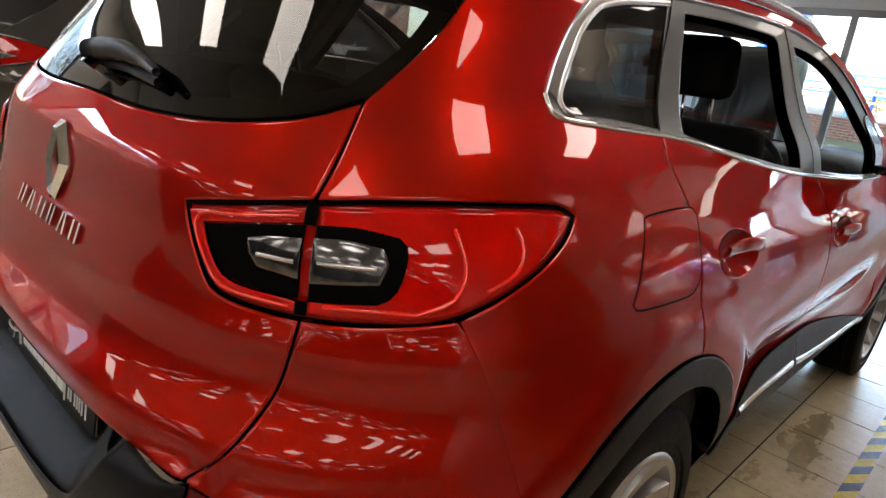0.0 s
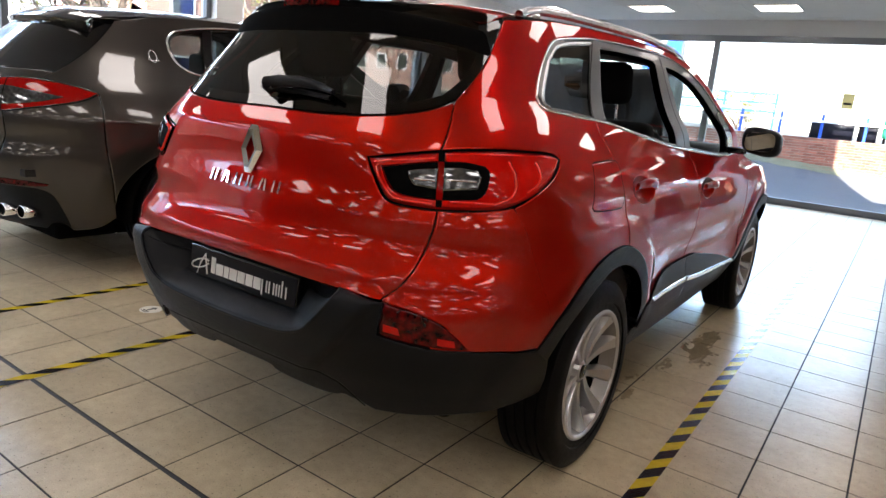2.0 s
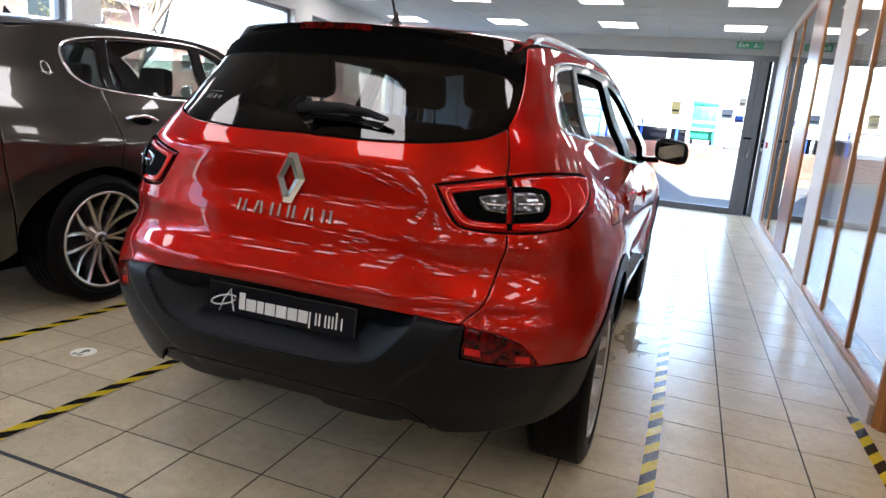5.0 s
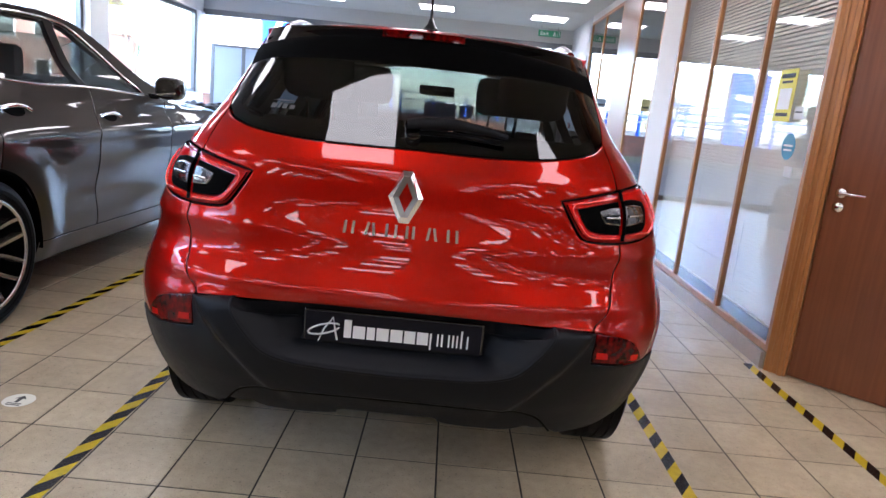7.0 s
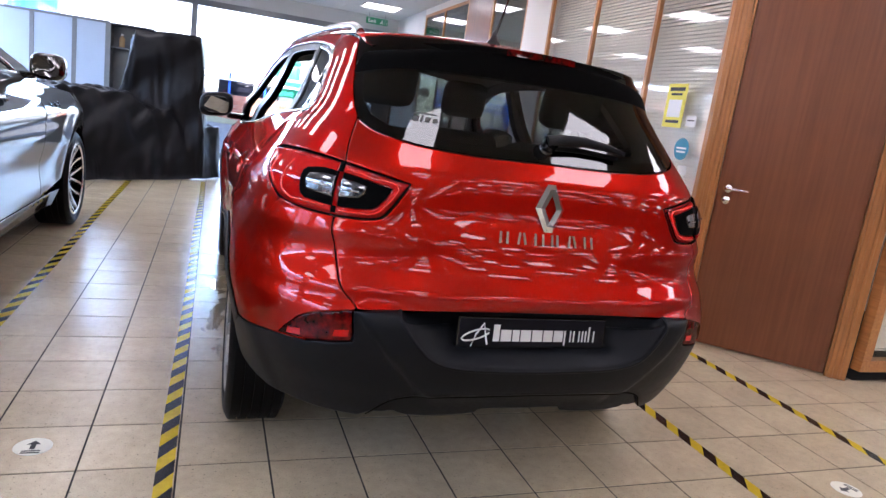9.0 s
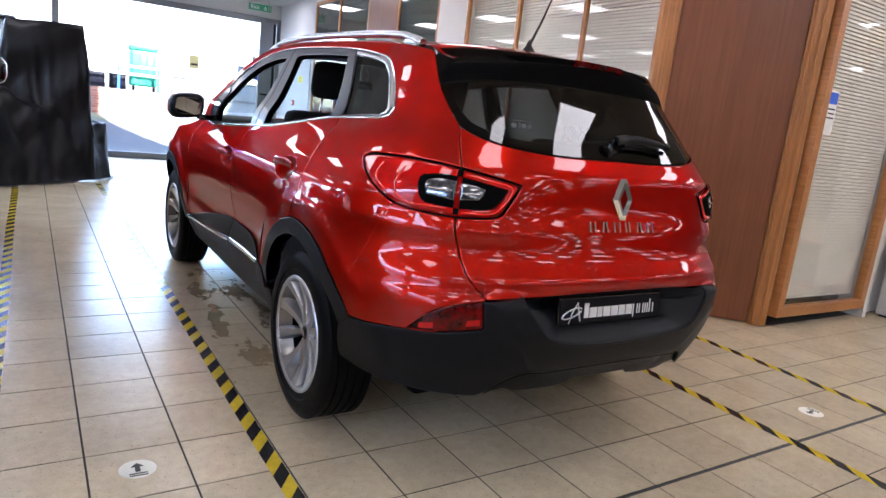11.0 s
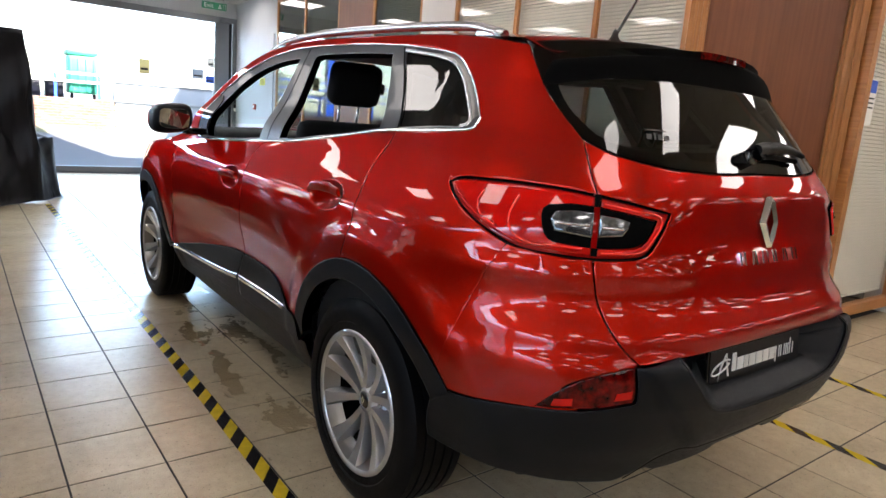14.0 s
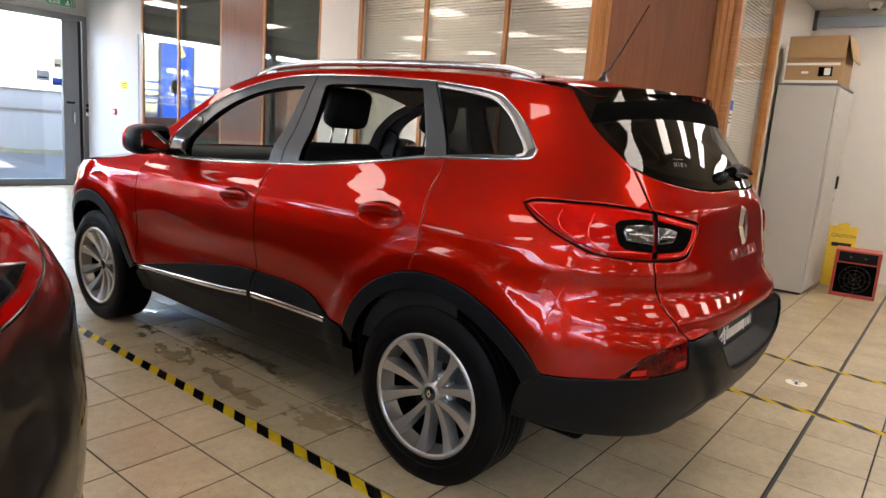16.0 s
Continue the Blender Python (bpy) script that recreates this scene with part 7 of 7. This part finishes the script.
    for s in (1, -1):
        bead("window_chrome", K, [(s * a, b) for a, b in np.vstack([spl(low), spl(up)])], .016, .006, CHROME, car, .001, "chrome line round the side windows")
        # tail lamp
        mm = lambda o: o if s > 0 else loop_np(np.c_[-o[::-1, 0], o[::-1, 1]])
        tl = new("tail_lamp")
        tl.parent = car
        tagged(tl, "long red tail lamp with a clear centre")
        lens = loop(tip, tipb, [(.36, .945), (.31, .975), (.295, 1.03), (.30, 1.10)])
        part("lens", panel_mesh("lens", K, mm(lens), LENSM, off=.006, depth=.03, grid=.025), tl)
        part("clear_lens", panel_mesh("clear_lens", K, mm(loop([(.37, 1.08), (.45, 1.085), (.58, 1.065), (.68, 1.045)], [(.68, 1.045), (.58, 1.01), (.44, .985), (.37, .99)], [(.37, .99), (.37, 1.08)])), CLEAR, off=.010, depth=.006, grid=.025), tl, "clear ribbed lamp centre")
        bead("lamp_edge", K, [(s * a, b) for a, b in np.vstack([spl(tip), spl(tipb)])], .008, .004, GLOSSB, tl, .004)
        bead("lamp_split", K, [(s * .435, z) for z in np.linspace(.95, 1.128, 10)], .006, .002, DARK, tl, .0085)
        part("bumper_reflector", panel_mesh("bumper_reflector", K, mm(loop([(.30, .575), (.5, .575), (.62, .560)], [(.62, .560), (.58, .545), (.30, .545)], [(.30, .545), (.30, .575)])), LENSD, off=.006, depth=.01, grid=.03), car, "dark red reflector strip")
        for uu in (.40, .50):
            p, n = K(np.array([s * uu]), np.array([.385]))
            c = Vector(p[0])
            v, f = lathe([(-.02, .040), (-.02, .048), (.06, .048), (.06, .040), (-.02, .040)], 24)
            ob = part("exhaust_tip", mesh_from("exhaust_tip", [(c.x + b * 1.15, c.y - .02 + a, c.z + d * .8) for a, b, d in v], f, CHROME, True), car)
            # black disc closes the pipe, standing in for its shaded inside
            v, f = lathe([(-.008, 0), (-.008, .042)], 24)
            part("bore", mesh_from("bore", [(c.x + b * 1.15, c.y - .02 + a, c.z + d * .8) for a, b, d in v], f, DARK), ob)
        for cy, cz in ((.31, 1.065), (1.17, 1.03)):
            hd = new("door_handle")
            hd.parent = car
            pts = np.array([(s * (1.3 + cy + a), cz + b) for a, b in ((-.12, .0), (-.06, .006), (0, .007), (.06, .005), (.12, -.003))])
            p, n = K(pts[:, 0], pts[:, 1])
            vs, fs = sweep([Vector(p[i]) + Vector(n[i]) * (.006 + .026 * math.sin(math.pi * i / 4)) for i in range(5)], .012, 8)
            part("grip", mesh_from("grip", vs, fs, CHROME, True), hd)
            # flat black ellipse on the door, in place of a shaded hand recess
            part("bowl", panel_mesh("bowl", K, loop_np(np.array([(s * (1.3 + cy + .08 * math.cos(t)), cz + .03 * math.sin(t)) for t in np.linspace(0, 2 * math.pi, 24, endpoint=False)])), DARK, off=.002, depth=0, soft=False), hd)
        for k in range(3):
            part("wing_vent", panel_mesh("wing_vent", K, loop_np(np.array([(s * (1.3 + 2.2 + .1 * k + .03 * math.cos(t)), .985 + .016 * math.sin(t)) for t in np.linspace(0, 2 * math.pi, 16, endpoint=False)])), GLOSSB, off=.003, depth=.004, soft=False), car)
        # round badge on the rear pillar
        bead("pillar_badge", K, [(s * (1.17 + .032 * math.cos(t)), 1.325 + .036 * math.sin(t)) for t in np.linspace(0, 2 * math.pi, 25)], .006, .003, CHROME, car, .001, "round chrome emblem")
        bead("pillar_badge", K, [(s * (1.17 + a), 1.30) for a in np.linspace(-.05, .05, 5)], .005, .003, CHROME, car, .001)
        # door mirror
        mi = new("door_mirror")
        mi.parent = car
        bm = bmesh.new()
        bmesh.ops.create_uvsphere(bm, u_segments=20, v_segments=14, radius=1)
        for v in bm.verts:
            x, y, z = v.co
            v.co = (s * (1.01 + .10 * math.copysign(abs(x) ** .6, x)), 1.86 + (-.088 * abs(y) ** .45 if y < 0 else .09 * y), 1.235 + .082 * math.copysign(abs(z) ** .65, z))
        part("shell", from_bm("shell", bm, GLOSSB, True, 80), mi)
        vs = [(s * (1.01 + .074 * math.copysign(abs(math.cos(t)) ** .5, math.cos(t))), 1.768, 1.235 + .06 * math.copysign(abs(math.sin(t)) ** .6, math.sin(t))) for t in np.linspace(0, 2 * math.pi, 32, endpoint=False)]
        part("mirror_glass", mesh_from("mirror_glass", vs, [tuple(range(32))], MIRROR), mi)
        box("arm", (min(s * .84, s * .94), 1.82, 1.15), (max(s * .84, s * .94), 1.9, 1.19), GLOSSB, mi, .008)
    scr = symmetric([(0, 1.193), (.4, 1.188), (.604, 1.183)], [(.604, 1.183), (.625, 1.21), (.70, 1.305), (.80, 1.42), (.86, 1.49)], [(.86, 1.49), (.5, 1.52), (0, 1.53)])
    part("rear_screen", panel_mesh("rear_screen", K, scr, GLOSSB, off=-.003, depth=.01, grid=.05), car, "black rear screen")

    def roof_pt(a, y):
        p = gedge(y)
        return (p[0] * a, y, p[2] + (float(G_RIDGE(y)) - p[2]) * (1 - abs(a) ** 2.4))
    part("roof", grid_mesh("roof", roof_pt, np.linspace(-1, 1, 31), np.linspace(-.42, 1.55, 40), GREY), car)

    def wing_pt(a, t):
        x0, y0, z0 = roof_pt(a, -.40)
        y1 = -.60 + .14 * abs(a) ** 2.5
        return (x0 * (1 + .06 * t), y0 + (y1 - y0) * t, z0 + (1.505 - .02 * abs(a) ** 2 - z0) * t ** 1.3)
    tp = grid_mesh("spoiler", wing_pt, np.linspace(-1, 1, 31), np.linspace(0, 1, 10), GLOSSB)
    sp = part("spoiler", tp, car, "gloss black roof spoiler")
    so = sp.modifiers.new("thickness", "SOLIDIFY")
    so.thickness, so.offset = .075, -1
    bv = sp.modifiers.new("round", "BEVEL")
    bv.width, bv.segments, bv.limit_method = .028, 3, "ANGLE"
    vs = [(0, -.05, 0), (0, .06, 0), (0, -.04, .05), (.012, 0, 0), (-.012, 0, 0)]
    fin = part("antenna_fin", mesh_from("antenna_fin", vs, [(0, 3, 2), (3, 1, 2), (1, 4, 2), (4, 0, 2)], GLOSSB), car)
    fin.location = (0, .15, float(G_RIDGE(.15)) - .004)

    def scr_pt(a, y):
        p = gedge(y)
        f = (y - 1.5) / .6
        return (p[0] * a, y + (.12 + .25 * f) * (1 - a * a), p[2] + .02 * (1 - a * a))
    part("windscreen", grid_mesh("windscreen", scr_pt, np.linspace(-.97, .97, 15), np.linspace(1.56, 2.1, 10), TINTED), car).visible_shadow = False

    def hood_pt(a, y):
        z = float(crv([2.06, 2.4, 2.8, 3.4, 3.8], [1.133, 1.10, 1.07, 1.02, .95])(y))
        p, _ = K(np.array([1.3 + y]), np.array([z - .004]))
        return (p[0][0] * a, p[0][1] + .30 * (1 - a * a), z + .06 * (1 - abs(a) ** 3))
    part("bonnet", grid_mesh("bonnet", hood_pt, np.linspace(-1, 1, 21), np.linspace(2.06, 3.8, 24), GREY), car)
    part("grille", panel_mesh("grille", K, loop([(5.45, .32), (5.5, .32)], [(5.5, .32), (5.5, .9)], [(5.5, .9), (5.45, .9)], [(5.45, .9), (5.45, .32)]), GLOSSB, grid=.08), car)
    bm = bmesh.new()
    add_box(bm, (-.70, -.75, .22), (.70, 3.6, .32), .02)
    add_box(bm, (-.88, .46, .22), (.88, 2.5, .36), .02)
    part("underbody", from_bm("underbody", bm, DARK), car)
    box("cabin_floor", (-.78, -.4, .36), (.78, 2.3, .44), TRIM, car, 0)
    for x in (-.4, .4):
        for y, z in ((.90, 1.22), (.0, 1.18)):
            st = new("seat")
            st.parent = car
            box("backrest", (x - .25, y, .55), (x + .25, y + .14, z), FABRIC, st, .05)
            box("headrest", (x - .13, y - .03, z), (x + .13, y + .07, z + .19), FABRIC, st, .04)
    box("dashboard", (-.78, 1.75, .7), (.78, 2.2, 1.10), TRIM, car, .05)
    box("boot_floor", (-.7, -.9, .6), (.7, -.1, .64), TRIM, car, 0)
    for cy in (0, 3.0):
        for s in (1, -1):
            part("wheel_housing", grid_mesh("wheel_housing", lambda a, x: (s * x, cy + .428 * math.cos(a), HZ + .428 * math.sin(a)), np.linspace(-.1, math.pi + .1, 28), (.6, .95), DARK), car)
    for x in (-.835, .835):
        for y in (0, 3.0):
            wheel(car, (x, y, .370), 1 if x > 0 else -1, .375, .282, .265, "seven")
    return car


build_grey_car()


# ---- outside ----
WALL_Y, STEP = 19.40, 1.06   # face of the wall across the road, and the terrace behind it


def bank_z(x, y):
    """The road, rising to the foot of the wall."""
    f = min(max((y - 14.6) / (WALL_Y - 14.6), 0.0), 1.0)
    return -0.225 + (0.43 - 0.075 * min(max(x + 0.4, -2.5), 4.5)) * f ** 1.3


def banks():
    xs = np.linspace(-16, 14, 61)
    part("road", grid_mesh("road", lambda x, y: (x, y, bank_z(x, y)), xs, np.linspace(14.2, WALL_Y - 0.55, 24), ASPHALT), None, "worn grey asphalt road rising to the wall", "road", "structure")
    rng = random.Random(21)

    def verge(x, t):
        y = WALL_Y - 0.62 + 0.64 * t + (0.06 * math.sin(x * 5.3) + 0.05 * math.sin(x * 13.1) if t == 0 else 0)
        return (x, y, bank_z(x, y) + (0.004 if t == 0 else 0.03 + 0.05 * t + rng.uniform(-0.014, 0.014)))
    part("verge", grid_mesh("verge", verge, np.linspace(-14, 12, 261), np.linspace(0, 1, 7), GRIT), None, "mossy gravel strip along the foot of the wall", "verge", "structure")


banks()


def garden_wall():
    e = tagged(new("garden_wall"), "low red brick wall across the road, mortar worn", "wall", kind="structure")
    e.location = (0, WALL_Y, 0)
    box("end_stretch", (-14, 0, -0.3), (-2.72, 0.25, STEP), BRICK, e, 0.0)
    box("core", (-2.72, 0.012, -0.3), (1.65, 0.25, STEP), MORTAR, e, 0.0)
    bm = bmesh.new()
    add_box(bm, (-0.1075, 0, -0.0325), (0.1075, 0.1, 0.0325), 0.004)
    me = from_bm("brick", bm, BRICKONE)
    half = mesh_from("brick", [(v.co.x * 0.47, v.co.y, v.co.z) for v in me.vertices], [tuple(p.vertices) for p in me.polygons], BRICKONE)
    rng = random.Random(8)
    for k in range(15):
        z = STEP - 0.04 - k * 0.075
        for n in range(20):
            x = -2.72 + 0.1125 + n * 0.225 - (0.1125 if k % 2 else 0)
            h = (k % 2 and n == 0)
            x += 0.056 if h else 0
            if x > 1.56 or (k == 10 and n in (12, 16)):
                continue
            b = part("brick", half if h else me, e)
            b.location = (x, rng.uniform(0, 0.006), z)
            b.rotation_euler = (0, rng.uniform(-0.012, 0.012), rng.uniform(-0.01, 0.01))


garden_wall()
box("terrace", (-14, WALL_Y + 0.25, -0.22), (14.0, 60, STEP - 0.01), ASPHALT, None, 0.0, label="raised paved terrace behind the brick wall", category="ground", kind="structure")
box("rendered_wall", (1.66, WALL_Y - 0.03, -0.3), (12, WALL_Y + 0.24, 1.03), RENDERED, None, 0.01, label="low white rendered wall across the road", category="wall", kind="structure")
box("coping", (1.64, WALL_Y - 0.08, 1.03), (12, WALL_Y + 0.28, 1.09), FRAMEGREY, None, 0.006, label="dark coping along the rendered wall", category="trim", kind="structure")
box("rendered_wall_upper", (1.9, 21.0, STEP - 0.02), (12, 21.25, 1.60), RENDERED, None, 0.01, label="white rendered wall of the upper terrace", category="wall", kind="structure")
box("coping_upper", (1.88, 20.96, 1.60), (12, 21.29, 1.66), FRAMEGREY, None, 0.006, label="dark coping along the upper wall", category="trim", kind="structure")


def far_house(x, y, w, d, h, turn=0, walls=None, label="red brick house with a pitched slate roof"):
    walls = walls or BRICK
    e = tagged(new("house"), label, "house", "houses along the street")
    e.matrix_basis = pose(x, y, -0.22, 0, 0, turn)
    box("wall", (-w / 2, -d / 2, 0), (w / 2, d / 2, h), walls, e, 0.0)
    vs = [(-w / 2 - .2, -d / 2 - .3, h), (w / 2 + .2, -d / 2 - .3, h), (w / 2 + .2, d / 2 + .3, h), (-w / 2 - .2, d / 2 + .3, h), (-w / 2 - .2, 0, h + 2.4), (w / 2 + .2, 0, h + 2.4)]
    part("roof", mesh_from("roof", vs, [(0, 1, 5, 4), (2, 3, 4, 5), (0, 4, 3), (1, 2, 5), (0, 3, 2, 1)], ROOFTILE), e)
    for zz in (0.9, 3.5):
        for xx in np.arange(-w / 2 + 1.0, w / 2 - 0.8, 2.4):
            for s in (-1, 1):
                wn_ = box("window", (xx, s * d / 2 - 0.06, zz), (xx + 1.1, s * d / 2 + 0.06, zz + 1.3), PAPER, e, 0.0)
                box("pane", (xx + 0.08, s * (d / 2 + 0.04) - 0.03, zz + 0.08), (xx + 1.02, s * (d / 2 + 0.04) + 0.03, zz + 1.22), GLOSSB, wn_, 0.0)
    box("chimney", (w / 3, -0.3, h + 1.2), (w / 3 + 0.7, 0.3, h + 3.4), BRICK, e, 0.0)


far_house(-27, 4.0, 9, 8, 5.2, 90, WHITE, "cream rendered house with a pitched slate roof")
far_house(-28, 17, 9, 8, 5.2, 90)
far_house(-26, -13, 12, 8, 5.2, 90)
far_house(-34, 46, 16, 8, 5.4)


def bare_tree(x, y, h, seed):
    rng = random.Random(seed)
    e = tagged(new("tree"), "tree with bare twigs and thin early leaves", "tree", "street trees")
    e.location = (x, y, -0.22)
    vs, fs = [], []

    def limb(p, d, ln, r, depth):
        path, q, dd = [p], p, d.copy()
        for k in range(4):
            dd = (dd + Vector((rng.uniform(-.2, .2), rng.uniform(-.2, .2), rng.uniform(-.05, .15)))).normalized()
            q = q + dd * ln / 4
            path.append(q)
        v, f = sweep(path, r, 5, [1, .85, .7, .6, .5])
        b = len(vs)
        vs.extend(v)
        fs.extend([tuple(i + b for i in ff) for ff in f])
        if depth:
            for k in range(4):
                a = rng.uniform(0, 6.28)
                nd = (dd + Vector((math.cos(a), math.sin(a), rng.uniform(-.1, .6))) * 0.8).normalized()
                limb(path[rng.choice((2, 3, 4))], nd, ln * 0.6, r * 0.5, depth - 1)
        else:
            tips.append(q)
    tips = []
    limb(Vector((0, 0, 0)), Vector((0, 0, 1)), h * 0.40, h * 0.020, 4)
    part("trunk", mesh_from("trunk", vs, fs, BARK, True), e)
    lv, lf = [], []
    for t in tips:
        for k in range(6):
            c = t + Vector((rng.gauss(0, .16), rng.gauss(0, .16), rng.gauss(0, .14)))
            u = Vector((rng.gauss(0, 1), rng.gauss(0, 1), rng.gauss(0, 1))).normalized() * 0.045
            w = u.cross(Vector((rng.gauss(0, 1), rng.gauss(0, 1), rng.gauss(0, 1)))).normalized() * 0.028
            b = len(lv)
            lv += [c - u, c + w, c + u, c - w]
            lf.append((b, b + 1, b + 2, b + 3))
    part("crown", mesh_from("crown", lv, lf, LEAF), e)


bare_tree(-9.5, 3.4, 6, 1)
bare_tree(-10.5, 8.0, 7, 2)
bare_tree(-10, 0.5, 6.5, 3)
bare_tree(-13, 5.6, 7, 6)
bare_tree(-14, 11.5, 7.5, 7)
bare_tree(-13.5, -3.4, 7, 8)
bare_tree(-4.3, 26, 3.6, 4)
bare_tree(-12.5, 22, 7, 5)


def railing(x0, x1, y, base, rails, first, gap, post_mat, rail_mat, label):
    e = tagged(new("railing"), label, "railing", "railings on the terrace")
    e.location = (0, y, 0)
    for x in np.arange(first, x1 + 0.01, gap):
        box("post", (x - .035, -.035, base), (x + .035, .035, rails[-1] + .05), post_mat, e, 0.0)
    for z in rails:
        box("rail", (x0, -.075, z - .03), (x1, -.036, z + .03), rail_mat, e, 0.0)


railing(-5.5, 1.72, 19.85, STEP - 0.011, (1.53, 1.76), -5.28, 1.1, BLUE, PAPER, "white railing on blue posts behind the brick wall")
railing(-9.0, -2.5, 21.6, STEP - 0.011, (1.72, 2.0, 2.28), -8.9, 1.6, BLUE, BLUE, "blue metal railing further back on the terrace")


# made-up low dark boxes standing for dark shapes of unclear kind
def planter(x0, x1, y, h):
    e = tagged(new("planter"), "low dark box behind the railing, standing for an unclear shape", "planter", "troughs on the terrace")
    e.location = (x0, y, STEP - 0.012)
    w = x1 - x0
    box("trough", (0.03, 0.0, 0.0), (w - 0.03, 0.4, h - 0.05), PLATE, e, 0.02)
    box("rim", (0.0, -0.02, h - 0.05), (w, 0.42, h), BLACKP, e, 0.012)


planter(-1.25, -0.08, 20.3, 0.52)
planter(-0.02, 0.50, 20.35, 0.46)


def container(x, y):
    e = tagged(new("waste_container"), "green lidded waste container behind the wall", "container")
    e.location = (x, y, STEP - 0.01)
    for sx in (-1, 1):
        vs, fs = lathe([(-.03, 0), (-.03, .09), (.03, .09), (.03, 0)], 16)
        wv = part("castor", mesh_from("castor", vs, fs, RUBBER, True), e)
        wv.location = (sx * .29, -.3, .09)
    box("bin_body", (-0.37, -0.4, 0.15), (0.37, 0.4, 1.22), GREENBOX, e, 0.04)
    box("lid", (-0.40, -0.43, 1.23), (0.40, 0.43, 1.38), GREENBOX, e, 0.04)
    for k in range(4):
        box("rib", (-0.33 + k * .2, -0.43, 0.2), (-0.28 + k * .2, -0.4, 1.16), GREENBOX, e, 0.01)


container(0.96, 20.62)


def banner():
    e = tagged(new("banner"), "tall blue advertising banner with a pale yellow chevron", "banner")
    e.matrix_basis = pose(-7.6, 25, 0, 0, 0, -20)
    box("cloth", (-0.9, -0.02, 0.9), (0.9, 0.02, 6.2), BLUE, e, 0.0)
    for turn in (1, -1):
        box("chevron_stroke", (-0.13, -0.05, -0.1), (0.13, -0.03, 1.12), PALEYELLOW, e, 0.0, pose(0.18, 0, 4.55, 0, -28 * turn, 0) if turn > 0 else pose(0.18, 0, 4.55, 0, 208, 0))
    for z, w in ((2.85, 0.62), (2.2, 0.5), (1.95, 0.55), (1.7, 0.4)):
        box("print_bar", (-w, -0.05, z), (w, -0.03, z + (0.2 if z > 2.5 else 0.1)), PAPER, e, 0.0)
    for x in (-0.95, 0.95):
        box("pole", (x - 0.05, -0.05, -0.22), (x + 0.05, 0.05, 5.8), FRAMEGREY, e, 0.0)


banner()


def glass_mark(x, z, w, h, mat, label):
    e = tagged(new("window_label"), label, "label")
    e.location = (x, YF - 0.012, z)
    box("sheet", (-w / 2, -0.001, -h / 2), (w / 2, 0.001, h / 2), mat, e, 0.0)
    box("print_bar", (-w * .35, -0.003, -h * .25), (w * .35, -0.0012, -h * .1), INK, e, 0.0)


glass_mark(0.54, 1.735, 0.16, 0.23, PALEYELLOW, "yellow label stuck inside the shopfront glass")
glass_mark(1.385, 1.70, 0.19, 0.16, PALEBLUE, "grey-blue label stuck inside the shopfront glass")
glass_mark(1.60, 1.91, 0.11, 0.15, PAPER, "white label stuck inside the shopfront glass")
glass_mark(1.585, 1.625, 0.14, 0.12, BLUE, "bright blue label stuck inside the shopfront glass")


# ---- floor tiles ----
def floor_tiles():
    h = PITCH / 2 - 0.0033
    b = 0.0006
    vs = [(-h, -h, -0.004), (h, -h, -0.004), (h, h, -0.004), (-h, h, -0.004), (-h, -h, -b), (h, -h, -b), (h, h, -b), (-h, h, -b), (-h + b, -h + b, 0), (h - b, -h + b, 0), (h - b, h - b, 0), (-h + b, h - b, 0)]
    fs = [(8, 9, 10, 11)] + [(i + k, (i + 1) % 4 + k, (i + 1) % 4 + k + 4, i + k + 4) for k in (0, 4) for i in range(4)]
    me = mesh_from("tile", vs, fs, TILE)
    lain = [LAY @ Vector(v) for v in vs]
    rv, rf = [], []
    rng = random.Random(5)
    for i in range(-12, 45):
        for j in range(-64, 31):
            x, y, _ = LAY @ Vector((TX + (i + 0.5) * PITCH, TY + (j + 0.5) * PITCH, 0))
            if x < XL or x > XR or y < YB or y > YF or (x > XO + 0.1 and y > max(3.25 - x, 0.33)):
                continue
            dz = rng.uniform(-0.0004, 0.0003)
            if -2.25 < x < 2.1 and -2.3 < y < 2.9:
                t = part("tile", me, floor)
                t.matrix_basis = Matrix.Translation((x, y, dz)) @ LAY
            else:
                k = len(rv)
                rv += [(v[0] + x, v[1] + y, v[2] + dz) for v in lain]
                rf += [tuple(a + k for a in f) for f in fs]
    part("far_tiles", mesh_from("far_tiles", rv, rf, TILE), floor, kind="stuff")


floor_tiles()
